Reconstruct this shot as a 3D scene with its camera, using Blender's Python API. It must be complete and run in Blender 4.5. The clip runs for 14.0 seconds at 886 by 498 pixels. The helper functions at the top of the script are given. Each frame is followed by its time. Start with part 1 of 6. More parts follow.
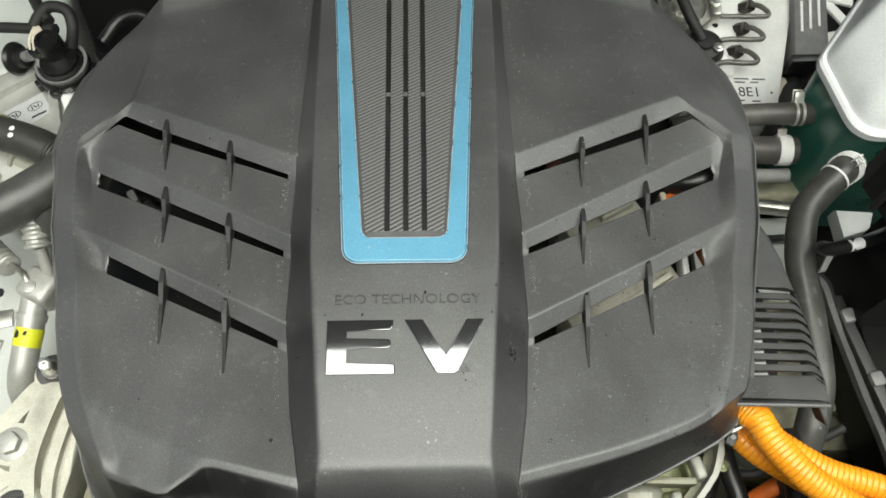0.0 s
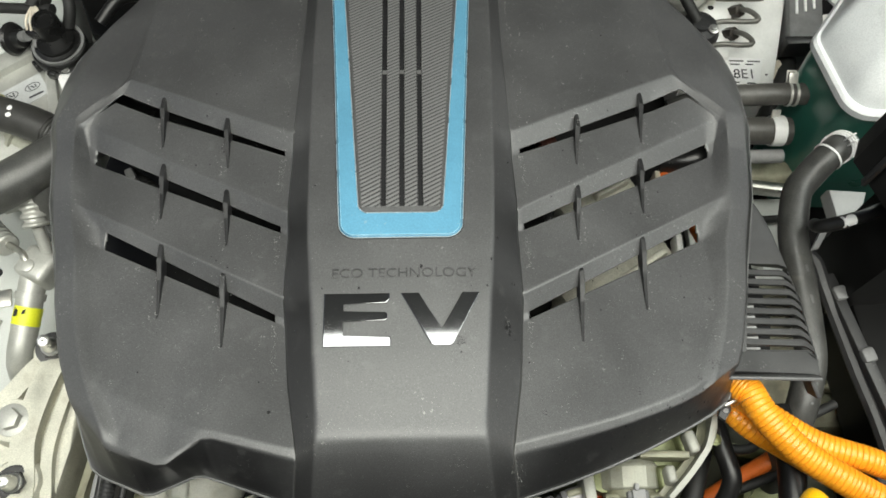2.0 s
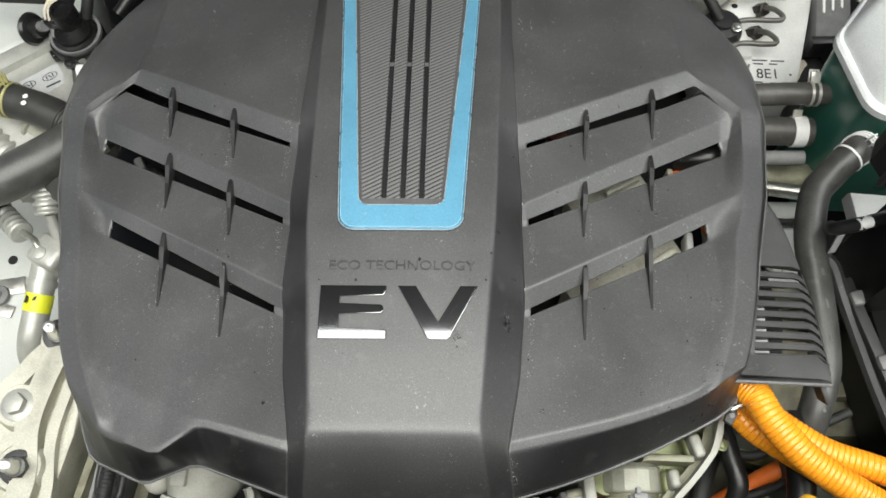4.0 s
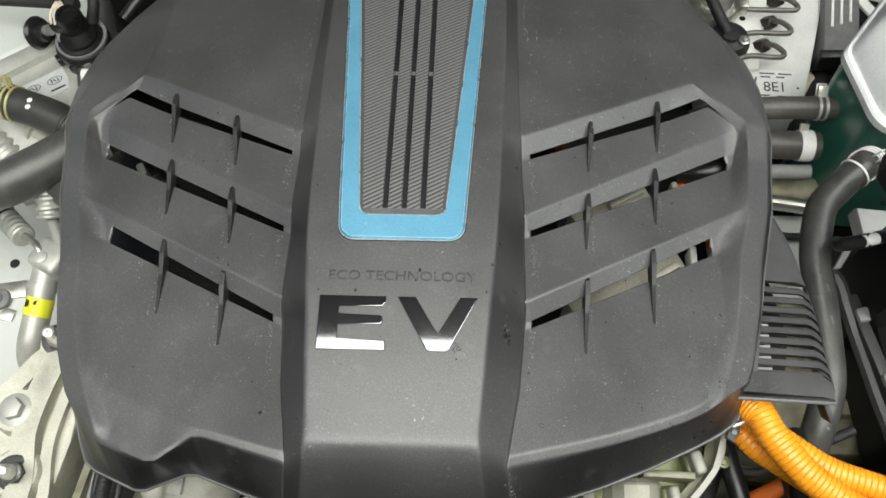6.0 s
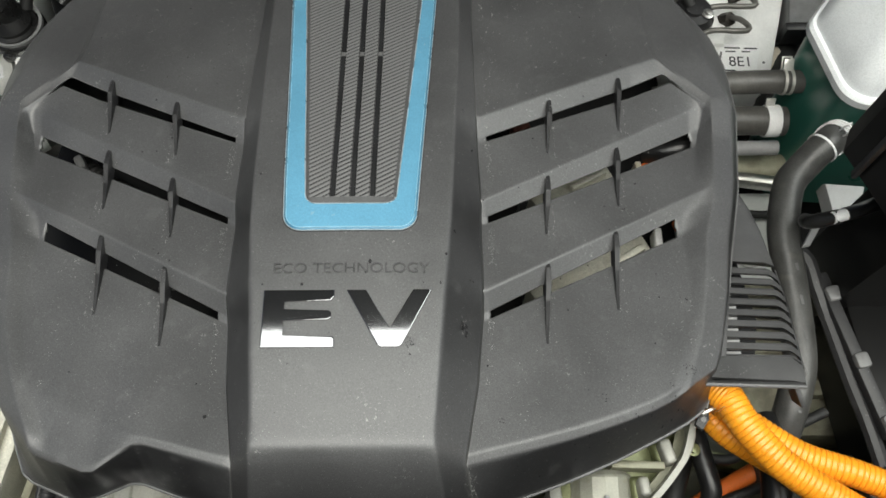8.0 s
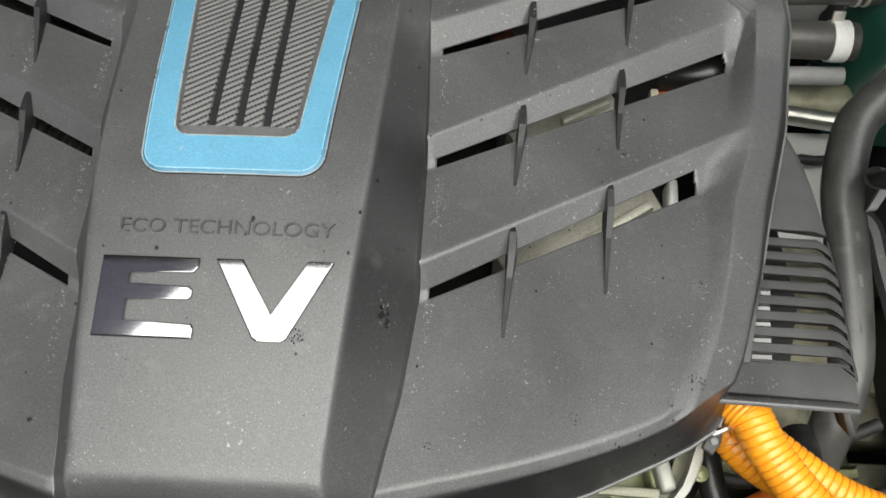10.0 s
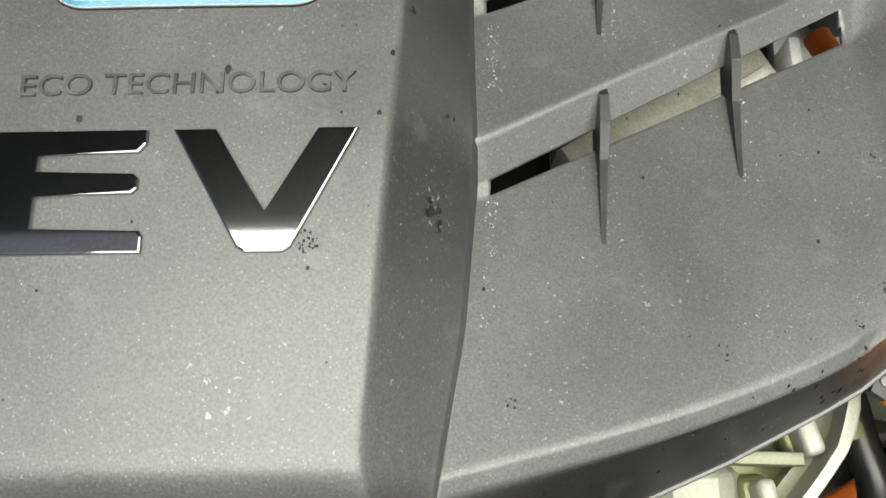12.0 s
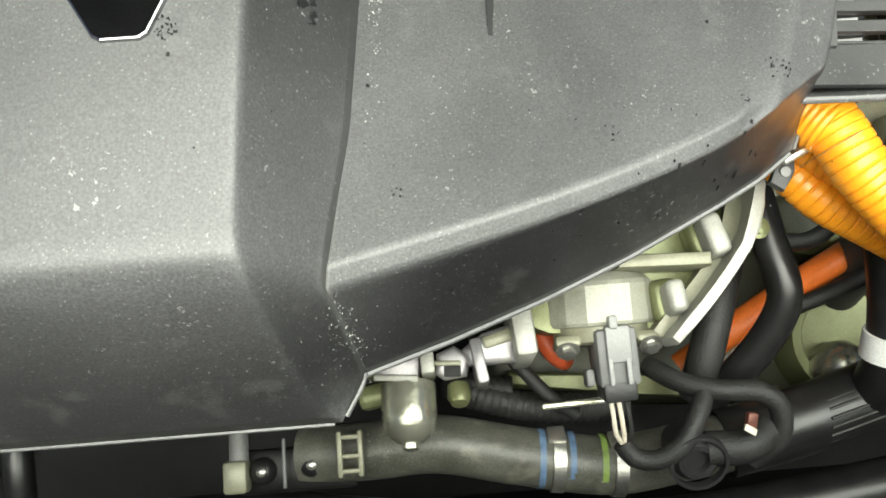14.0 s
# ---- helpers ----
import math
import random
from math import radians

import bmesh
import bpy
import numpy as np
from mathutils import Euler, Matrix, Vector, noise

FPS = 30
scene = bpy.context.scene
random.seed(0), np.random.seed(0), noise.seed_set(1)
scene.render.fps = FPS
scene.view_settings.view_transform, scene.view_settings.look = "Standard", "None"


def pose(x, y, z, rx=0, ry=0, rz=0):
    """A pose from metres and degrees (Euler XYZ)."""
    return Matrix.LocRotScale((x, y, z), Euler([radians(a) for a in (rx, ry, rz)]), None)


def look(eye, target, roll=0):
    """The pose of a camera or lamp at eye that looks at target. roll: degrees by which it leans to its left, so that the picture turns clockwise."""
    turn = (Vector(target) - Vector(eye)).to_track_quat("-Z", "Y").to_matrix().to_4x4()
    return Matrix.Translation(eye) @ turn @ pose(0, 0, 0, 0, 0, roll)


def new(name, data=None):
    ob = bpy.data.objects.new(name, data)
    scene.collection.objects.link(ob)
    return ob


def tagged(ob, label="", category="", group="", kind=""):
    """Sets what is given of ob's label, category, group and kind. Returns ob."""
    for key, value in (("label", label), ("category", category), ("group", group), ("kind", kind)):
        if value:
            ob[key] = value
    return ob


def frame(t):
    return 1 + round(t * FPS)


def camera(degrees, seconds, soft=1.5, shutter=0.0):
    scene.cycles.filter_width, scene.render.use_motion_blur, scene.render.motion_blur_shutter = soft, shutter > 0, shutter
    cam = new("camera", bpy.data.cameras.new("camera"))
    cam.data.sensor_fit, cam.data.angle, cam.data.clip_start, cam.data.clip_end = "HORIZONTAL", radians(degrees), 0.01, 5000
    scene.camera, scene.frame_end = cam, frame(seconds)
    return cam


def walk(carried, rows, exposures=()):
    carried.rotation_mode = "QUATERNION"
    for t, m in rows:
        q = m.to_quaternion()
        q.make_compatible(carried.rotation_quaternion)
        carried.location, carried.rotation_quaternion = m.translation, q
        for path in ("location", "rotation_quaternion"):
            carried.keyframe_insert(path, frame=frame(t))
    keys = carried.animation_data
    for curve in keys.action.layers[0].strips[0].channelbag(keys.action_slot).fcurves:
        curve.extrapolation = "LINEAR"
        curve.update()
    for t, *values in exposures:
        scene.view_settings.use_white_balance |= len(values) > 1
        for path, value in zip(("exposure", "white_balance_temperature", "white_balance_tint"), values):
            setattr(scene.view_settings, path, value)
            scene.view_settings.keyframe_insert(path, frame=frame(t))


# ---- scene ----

cam = camera(56.5, 14.0, soft=1.7)
PATH = [
    (0.0, 0.0169, -0.1616, 0.6012, 23.57, -0.67, -1.13),
    (0.5, 0.018, -0.1638, 0.6013, 23.37, -0.64, -1.14),
    (1.0, 0.017, -0.1657, 0.6024, 23.07, -0.78, -1.16),
    (1.5, 0.0175, -0.1704, 0.6022, 22.98, -0.8, -1.2),
    (2.0, 0.0176, -0.1751, 0.6017, 22.95, -0.84, -1.23),
    (2.5, 0.0192, -0.1792, 0.6022, 22.91, -0.72, -1.33),
    (5.0, 0.0502, -0.1754, 0.5859, 23.34, 1.28, 1.81),
    (5.5, 0.0468, -0.174, 0.5876, 23.46, 1.0, 1.71),
    (6.0, 0.0443, -0.1734, 0.5884, 23.61, 0.74, 1.64),
    (6.5, 0.0381, -0.1678, 0.5929, 23.22, 0.27, 1.46),
    (7.0, 0.0329, -0.1619, 0.5849, 22.93, 0.2, 0.87),
    (7.5, 0.0399, -0.1584, 0.5738, 22.54, 0.0, -0.04),
    (8.0, 0.0611, -0.159, 0.5612, 22.58, -0.12, -0.42),
    (8.5, 0.1485, -0.1688, 0.5523, 22.83, 2.29, 3.12),
    (8.7, 0.1848, -0.1703, 0.5501, 22.4, 2.49, 5.42),
    (10.8, 0.0951, -0.0357, 0.3625, 15.59, 1.42, -1.07),
    (11.0, 0.0969, -0.0548, 0.3648, 19.84, 1.45, -1.74),
    (11.5, 0.0868, -0.0787, 0.3221, 19.38, 1.27, -1.57),
    (12.0, 0.0841, -0.0791, 0.2776, 16.0, 0.89, -0.54),
    (12.2, 0.0841, -0.084, 0.2649, 14.44, -0.25, -0.99),
    (12.5, 0.0945, -0.1058, 0.2529, 14.79, 0.35, -1.78),
    (13.0, 0.1043, -0.1052, 0.2402, 11.8, -0.47, -3.11),
    (13.5, 0.1125, -0.1087, 0.2267, 13.01, 0.67, -3.98),
    (14.0, 0.1103, -0.1147, 0.2669, 9.22, -0.34, -4.5),
]
EXPOSURES = [(0.0, 0.25, 6550, 11), (2.7, 0.22, 6500, 12), (4.8, 0.36, 6400, 16), (5.5, 0.30, 6420, 15), (6.5, 0.18, 6500, 13), (8.0, 0.10, 6450, 14), (8.7, 0.0, 6430, 16), (10.8, 0.54, 6550, 14), (11.5, 0.64, 6650, 11), (12.0, 0.78, 6750, 9), (12.5, 1.0, 6750, 7), (14.0, 1.05, 6620, 8)]
walk(cam, [(r[0], pose(*r[1:])) for r in PATH], EXPOSURES)

# ---- daylight: overcast sky over the open bonnet ----
world = bpy.data.worlds.new("world")
scene.world = world
world.use_nodes = True
wn = world.node_tree
sky = wn.nodes.new("ShaderNodeTexSky")
sky.sky_type, sky.sun_disc = "NISHITA", False
sky.sun_elevation, sky.sun_rotation = radians(78), radians(180)
sky.air_density, sky.dust_density, sky.ozone_density = 1.0, 6.0, 1.0
wn.links.new(sky.outputs[0], wn.nodes["Background"].inputs[0])
wn.nodes["Background"].inputs[1].default_value = 0.05
sun_data = bpy.data.lights.new("sun", "SUN")
sun_data.energy, sun_data.angle, sun_data.color = 6.0, radians(80), (0.95, 1.0, 0.90)
sun = new("sun", sun_data)
sun.matrix_world = look((0.36, -0.50, 2.0), (0.0, 0.0, 0.0))


# ---- materials ----
def mat(name, base, rough=0.5, metal=0.0, vary=0.15, scale=60.0, fine=0.1, fine_scale=900.0, bump=0.05, spread=0.15,
        dust=0.0, dust_scale=500.0, dust_col=(0.45, 0.45, 0.43), coat=0.0, spec=0.5, stain=None, per_object=0.0, worn=0.0, lit_dust=None, grit=None):
    """A surface with soft blotches, fine grain, relief and, where wanted, specks of dust."""
    m = bpy.data.materials.new(name)
    m.use_nodes = True
    nt = m.node_tree
    nd, ln = nt.nodes, nt.links
    b = nd["Principled BSDF"]
    tc = nd.new("ShaderNodeTexCoord")
    big = nd.new("ShaderNodeTexNoise")
    big.inputs["Scale"].default_value, big.inputs["Detail"].default_value = scale, 4
    ln.new(tc.outputs["Object"], big.inputs["Vector"])
    small = nd.new("ShaderNodeTexNoise")
    small.inputs["Scale"].default_value, small.inputs["Detail"].default_value = fine_scale, 2
    ln.new(tc.outputs["Object"], small.inputs["Vector"])
    ramp = nd.new("ShaderNodeMapRange")
    ramp.inputs[1].default_value, ramp.inputs[2].default_value = 0.3, 0.7
    ramp.inputs[3].default_value, ramp.inputs[4].default_value = 1 - vary, 1 + vary
    ln.new(big.outputs[0], ramp.inputs[0])
    ramp2 = nd.new("ShaderNodeMapRange")
    ramp2.inputs[1].default_value, ramp2.inputs[2].default_value = 0.3, 0.7
    ramp2.inputs[3].default_value, ramp2.inputs[4].default_value = 1 - fine, 1 + fine
    ln.new(small.outputs[0], ramp2.inputs[0])
    mul = nd.new("ShaderNodeMath")
    mul.operation = "MULTIPLY"
    ln.new(ramp.outputs[0], mul.inputs[0])
    ln.new(ramp2.outputs[0], mul.inputs[1])
    last = mul.outputs[0]
    if per_object:
        info = nd.new("ShaderNodeObjectInfo")
        r3 = nd.new("ShaderNodeMapRange")
        r3.inputs[3].default_value, r3.inputs[4].default_value = 1 - per_object, 1 + per_object
        ln.new(info.outputs["Random"], r3.inputs[0])
        mul2 = nd.new("ShaderNodeMath")
        mul2.operation = "MULTIPLY"
        ln.new(last, mul2.inputs[0])
        ln.new(r3.outputs[0], mul2.inputs[1])
        last = mul2.outputs[0]
    hue = nd.new("ShaderNodeVectorMath")
    hue.operation = "SCALE"
    hue.inputs[0].default_value = base
    ln.new(last, hue.inputs["Scale"])
    col = hue.outputs[0]
    if stain:
        sn = nd.new("ShaderNodeTexNoise")
        sn.inputs["Scale"].default_value, sn.inputs["Detail"].default_value = stain[1], 6
        ln.new(tc.outputs["Object"], sn.inputs["Vector"])
        sr = nd.new("ShaderNodeMapRange")
        sr.inputs[1].default_value, sr.inputs[2].default_value, sr.inputs[4].default_value = stain[2], stain[2] + 0.12, stain[3]
        ln.new(sn.outputs[0], sr.inputs[0])
        mx = nd.new("ShaderNodeMix")
        mx.data_type = "RGBA"
        ln.new(sr.outputs[0], mx.inputs[0])
        ln.new(col, mx.inputs[6])
        mx.inputs[7].default_value = (*stain[0], 1)
        col = mx.outputs[2]
    if dust:
        vor = nd.new("ShaderNodeTexVoronoi")
        vor.inputs["Scale"].default_value = dust_scale
        wob = nd.new("ShaderNodeTexNoise")
        wob.inputs["Scale"].default_value, wob.inputs["Detail"].default_value = dust_scale * 1.6, 2
        ln.new(tc.outputs["Object"], wob.inputs["Vector"])
        bent = nd.new("ShaderNodeVectorMath")
        bent.operation = "MULTIPLY_ADD"
        ln.new(wob.outputs["Color"], bent.inputs[0])
        bent.inputs[1].default_value = (1.6 / dust_scale,) * 3
        ln.new(tc.outputs["Object"], bent.inputs[2])
        ln.new(bent.outputs[0], vor.inputs["Vector"])
        patch = nd.new("ShaderNodeTexNoise")
        patch.inputs["Scale"].default_value, patch.inputs["Detail"].default_value = 22, 3
        ln.new(tc.outputs["Object"], patch.inputs["Vector"])
        lim = nd.new("ShaderNodeMapRange")
        lim.inputs[1].default_value, lim.inputs[2].default_value = 0.45, 0.75
        lim.inputs[3].default_value, lim.inputs[4].default_value = 0.02, 0.35
        ln.new(patch.outputs[0], lim.inputs[0])
        sep = nd.new("ShaderNodeSeparateColor")
        ln.new(vor.outputs["Color"], sep.inputs[0])
        size = nd.new("ShaderNodeMath")
        size.operation = "MULTIPLY"
        ln.new(lim.outputs[0], size.inputs[0])
        ln.new(sep.outputs[0], size.inputs[1])
        less = nd.new("ShaderNodeMath")
        less.operation = "LESS_THAN"
        ln.new(vor.outputs["Distance"], less.inputs[0])
        ln.new(size.outputs[0], less.inputs[1])
        amt = nd.new("ShaderNodeMath")
        amt.operation = "MULTIPLY"
        ln.new(less.outputs[0], amt.inputs[0])
        amt.inputs[1].default_value = dust
        mx = nd.new("ShaderNodeMix")
        mx.data_type = "RGBA"
        ln.new(amt.outputs[0], mx.inputs[0])
        ln.new(col, mx.inputs[6])
        mx.inputs[7].default_value = (*dust_col, 1)
        col = mx.outputs[2]
    if lit_dust:
        # up-facing faces tinted paler: overhead light and lying dust put into the colour
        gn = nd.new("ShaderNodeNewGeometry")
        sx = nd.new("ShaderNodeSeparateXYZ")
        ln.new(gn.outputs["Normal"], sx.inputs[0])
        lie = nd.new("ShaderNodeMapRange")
        lie.inputs[1].default_value, lie.inputs[2].default_value, lie.inputs[4].default_value = 0.42, 0.62, lit_dust[1]
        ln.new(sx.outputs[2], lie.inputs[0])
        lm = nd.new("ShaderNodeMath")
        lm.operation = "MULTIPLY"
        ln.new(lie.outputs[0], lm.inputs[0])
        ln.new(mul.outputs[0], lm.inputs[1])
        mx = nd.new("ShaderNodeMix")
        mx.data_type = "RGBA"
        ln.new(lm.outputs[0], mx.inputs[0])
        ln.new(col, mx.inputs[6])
        mx.inputs[7].default_value = (*lit_dust[0], 1)
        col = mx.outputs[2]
    if grit:
        gv = nd.new("ShaderNodeTexVoronoi")
        gv.inputs["Scale"].default_value = grit[1]
        ln.new(tc.outputs["Object"], gv.inputs["Vector"])
        gs = nd.new("ShaderNodeSeparateColor")
        ln.new(gv.outputs["Color"], gs.inputs[0])
        gr = nd.new("ShaderNodeMapRange")
        gr.inputs[1].default_value, gr.inputs[2].default_value = 0.86, 1.0
        ln.new(gs.outputs[0], gr.inputs[0])
        gd = nd.new("ShaderNodeMapRange")
        gd.inputs[1].default_value, gd.inputs[2].default_value = 0.45, 0.15
        ln.new(gv.outputs["Distance"], gd.inputs[0])
        gm = nd.new("ShaderNodeMath")
        gm.operation = "MULTIPLY"
        ln.new(gr.outputs[0], gm.inputs[0])
        ln.new(gd.outputs[0], gm.inputs[1])
        ga = nd.new("ShaderNodeMath")
        ga.operation = "MULTIPLY"
        ln.new(gm.outputs[0], ga.inputs[0])
        ga.inputs[1].default_value = grit[0]
        mx = nd.new("ShaderNodeMix")
        mx.data_type = "RGBA"
        ln.new(ga.outputs[0], mx.inputs[0])
        ln.new(col, mx.inputs[6])
        mx.inputs[7].default_value = (*dust_col, 1)
        col = mx.outputs[2]
    if worn:
        geo = nd.new("ShaderNodeNewGeometry")
        edge = nd.new("ShaderNodeMapRange")
        edge.inputs[1].default_value, edge.inputs[2].default_value, edge.inputs[4].default_value = 0.515, 0.60, worn
        ln.new(geo.outputs["Pointiness"], edge.inputs[0])
        rub = nd.new("ShaderNodeMath")
        rub.operation = "MULTIPLY"
        ln.new(edge.outputs[0], rub.inputs[0])
        ln.new(big.outputs[0], rub.inputs[1])
        mx = nd.new("ShaderNodeMix")
        mx.data_type = "RGBA"
        ln.new(rub.outputs[0], mx.inputs[0])
        ln.new(col, mx.inputs[6])
        mx.inputs[7].default_value = (0.30, 0.30, 0.29, 1)
        col = mx.outputs[2]
    ln.new(col, b.inputs["Base Color"])
    rr = nd.new("ShaderNodeMapRange")
    rr.inputs[1].default_value, rr.inputs[2].default_value = 0.3, 0.7
    rr.inputs[3].default_value, rr.inputs[4].default_value = max(0.02, rough * (1 - spread)), min(1, rough * (1 + spread))
    ln.new(big.outputs[0], rr.inputs[0])
    ln.new(rr.outputs[0], b.inputs["Roughness"])
    b.inputs["Metallic"].default_value = metal
    b.inputs["Specular IOR Level"].default_value = spec
    b.inputs["Coat Weight"].default_value = coat
    b.inputs["Coat Roughness"].default_value = 0.1
    if bump:
        bp = nd.new("ShaderNodeBump")
        bp.inputs["Strength"].default_value, bp.inputs["Distance"].default_value = bump, 0.001
        ln.new(small.outputs[0], bp.inputs["Height"])
        ln.new(bp.outputs[0], b.inputs["Normal"])
    return m


# level faces of the cover are painted paler than its steep walls
M_COVER = mat("dusty_black_moulded_plastic", (0.018, 0.018, 0.019), 0.42, spec=0.78, vary=0.18, scale=14, fine=0.3, fine_scale=1100, bump=0.10, dust=0.45, dust_scale=340, stain=((0.085, 0.085, 0.085), 75, 0.60, 0.35), worn=0.6, lit_dust=((0.20, 0.20, 0.203), 0.29), grit=(0.28, 1100))
# pale grey for the lip's painted highlight and the hose print
M_GLINT_PRINT = mat("lip_glint_and_print_grey", (0.13, 0.13, 0.13), 0.35, vary=0.3, scale=40, bump=0.1)
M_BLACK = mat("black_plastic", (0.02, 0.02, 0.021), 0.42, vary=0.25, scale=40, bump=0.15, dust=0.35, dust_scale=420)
# near-black matt tone for dirt flecks, joints, bay walls and dark backings
M_DARK = mat("near_black_matt", (0.008, 0.008, 0.009), 0.7, vary=0.4, scale=30)
M_RUBBER = mat("black_rubber", (0.012, 0.012, 0.012), 0.33, vary=0.3, scale=70, fine=0.25, bump=0.08, stain=((0.05, 0.05, 0.045), 60, 0.64, 0.5), spec=0.5)
M_GREYHOSE = mat("dusty_grey_rubber", (0.060, 0.060, 0.057), 0.38, vary=0.25, scale=60, fine=0.25, bump=0.08, stain=((0.12, 0.12, 0.10), 70, 0.6, 0.5), spec=0.6)
M_BLUE = mat("blue_satin_trim", (0.115, 0.315, 0.46), 0.38, vary=0.08, scale=25, bump=0.03, dust=0.3, dust_scale=260)
M_BLUE_D = mat("deep_blue_satin_rim", (0.075, 0.225, 0.34), 0.3, vary=0.15, scale=40, bump=0.03, dust=0.3, dust_scale=260)
M_BORDER = mat("grey_satin_border", (0.085, 0.085, 0.086), 0.42, vary=0.15, scale=60, fine=0.15, bump=0.05, dust=0.3, dust_scale=400)
M_EDGE_B = mat("pale_blue_glint", (0.36, 0.60, 0.72), 0.3, 0.3, vary=0.25, scale=90)
M_WORDS = mat("smooth_black_plastic", (0.042, 0.042, 0.043), 0.45, vary=0.3, scale=60, fine=0.2, bump=0.08, stain=((0.10, 0.10, 0.10), 120, 0.52, 0.5))
M_EDGE = mat("bright_trim_edge", (0.62, 0.70, 0.74), 0.3, 0.6, vary=0.2, scale=90)
# the up-facing tint lifts the letters' dark reflection to grey
M_CHROME = mat("dark_chrome", (0.30, 0.30, 0.31), 0.05, 1.0, vary=0.1, scale=50, bump=0.0, dust=0.35, dust_scale=420, lit_dust=((0.20, 0.20, 0.20), 0.12))
M_ALU = mat("cast_aluminium", (0.55, 0.54, 0.46), 0.50, 0.35, vary=0.14, scale=45, fine=0.14, fine_scale=800, bump=0.2, stain=((0.30, 0.27, 0.20), 38, 0.60, 0.5))
M_ALU2 = mat("machined_aluminium", (0.66, 0.66, 0.64), 0.3, 0.9, vary=0.12, scale=60, bump=0.15)
M_ALUM = mat("matt_grey_aluminium", (0.43, 0.43, 0.40), 0.42, 0.35, vary=0.12, scale=50, bump=0.06)
M_STEEL = mat("zinc_plated_steel", (0.55, 0.54, 0.50), 0.32, 0.9, vary=0.2, scale=80, bump=0.2, stain=((0.22, 0.19, 0.14), 90, 0.6, 0.5))
M_CLAMP = mat("spring_clamp_steel", (0.74, 0.73, 0.68), 0.35, 0.6, vary=0.12, scale=90)
M_YCLAMP = mat("yellow_chromate_clamp", (0.55, 0.52, 0.25), 0.4, 0.5, vary=0.2, scale=90)
M_BODY = mat("white_body_paint", (0.50, 0.52, 0.50), 0.35, vary=0.06, scale=12, bump=0.03, stain=((0.40, 0.40, 0.36), 30, 0.63, 0.5))
M_GREY = mat("light_grey_block", (0.80, 0.80, 0.78), 0.5, 0.1, vary=0.06, scale=30, bump=0.1)
M_LABEL = mat("white_label", (0.86, 0.86, 0.85), 0.5, vary=0.04, scale=60)
M_INK = mat("black_ink", (0.03, 0.03, 0.035), 0.5, vary=0.1)
M_YELLOW = mat("yellow_label", (0.72, 0.74, 0.03), 0.45, vary=0.06)
M_REDOR = mat("red_orange_plastic", (0.78, 0.17, 0.025), 0.45, vary=0.12, scale=50)
M_ORANGE = mat("orange_conduit", (0.97, 0.37, 0.018), 0.38, vary=0.10, scale=50, bump=0.06, coat=0.15)
M_WIRE = mat("white_wire", (0.62, 0.56, 0.46), 0.5, vary=0.2, scale=80)
M_TAPE = mat("loom_tape", (0.015, 0.015, 0.0145), 0.6, vary=0.3, scale=120, bump=0.4)
M_CLOUDY = mat("cloudy_white_plastic", (0.92, 0.95, 0.95), 0.30, vary=0.04, scale=25, bump=0.05)
M_GREEN = mat("green_filled_plastic", (0.042, 0.19, 0.145), 0.3, vary=0.18, scale=20, bump=0.03, coat=0.15)
M_GROUND = mat("concrete_ground", (0.25, 0.25, 0.24), 0.8, vary=0.2, scale=4, fine_scale=60)
M_VENT = mat("dusty_vent_plastic", (0.03, 0.03, 0.031), 0.4, spec=0.7, vary=0.2, scale=30, bump=0.2, dust=0.5, dust_scale=400, lit_dust=((0.20, 0.20, 0.20), 0.3))
M_BLACK2 = mat("worn_black_plastic", (0.032, 0.032, 0.033), 0.5, vary=0.25, scale=30, bump=0.2, dust=0.5, dust_scale=400, stain=((0.10, 0.10, 0.10), 45, 0.62, 0.4))
M_GLOSS = mat("smooth_black_plastic", (0.006, 0.006, 0.006), 0.35, vary=0.15, scale=20, bump=0.02, spec=0.2)
M_RED2 = mat("rusty_red_nut", (0.16, 0.06, 0.045), 0.5, 0.4, vary=0.3, scale=150)
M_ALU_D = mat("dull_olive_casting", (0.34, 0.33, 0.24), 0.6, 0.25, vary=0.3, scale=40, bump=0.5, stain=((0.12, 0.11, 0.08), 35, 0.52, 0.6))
M_WALL = mat("dark_wall", (0.05, 0.05, 0.05), 0.9, vary=0.2, scale=2, fine_scale=40)
M_ALU2C = mat("dull_bright_aluminium", (0.42, 0.42, 0.34), 0.22, 0.75, vary=0.15, scale=60, bump=0.15)
M_GUM2 = mat("pale_grey_plastic", (0.30, 0.30, 0.30), 0.5, vary=0.12, scale=70)
M_PBLUE = mat("blue_paint_mark", (0.09, 0.15, 0.25), 0.5, vary=0.3, scale=200)
M_PGREEN = mat("green_paint_mark", (0.18, 0.26, 0.06), 0.5, vary=0.3, scale=200)
M_DUST = mat("pale_dust", (0.11, 0.11, 0.105), 0.8, vary=0.3, scale=200)
M_CHALK = mat("chalky_scuff", (0.30, 0.30, 0.29), 0.8, vary=0.4, scale=250)
# darker copy of cast aluminium: shade under the lip put into the colour
M_ALU_F = mat("shaded_oily_aluminium", (0.145, 0.158, 0.075), 0.33, 0.4, vary=0.22, scale=45, fine=0.1, fine_scale=900, bump=0.12, stain=((0.14, 0.14, 0.07), 38, 0.55, 0.6))
M_SEAT = mat("pale_machined_casting", (0.34, 0.34, 0.285), 0.42, 0.15, vary=0.15, scale=50, bump=0.06, stain=((0.22, 0.21, 0.14), 60, 0.58, 0.5))
M_CREAM = mat("cream_machined_casting", (0.227, 0.225, 0.160), 0.4, 0.15, vary=0.12, scale=50, bump=0.06, stain=((0.40, 0.38, 0.26), 60, 0.62, 0.5))
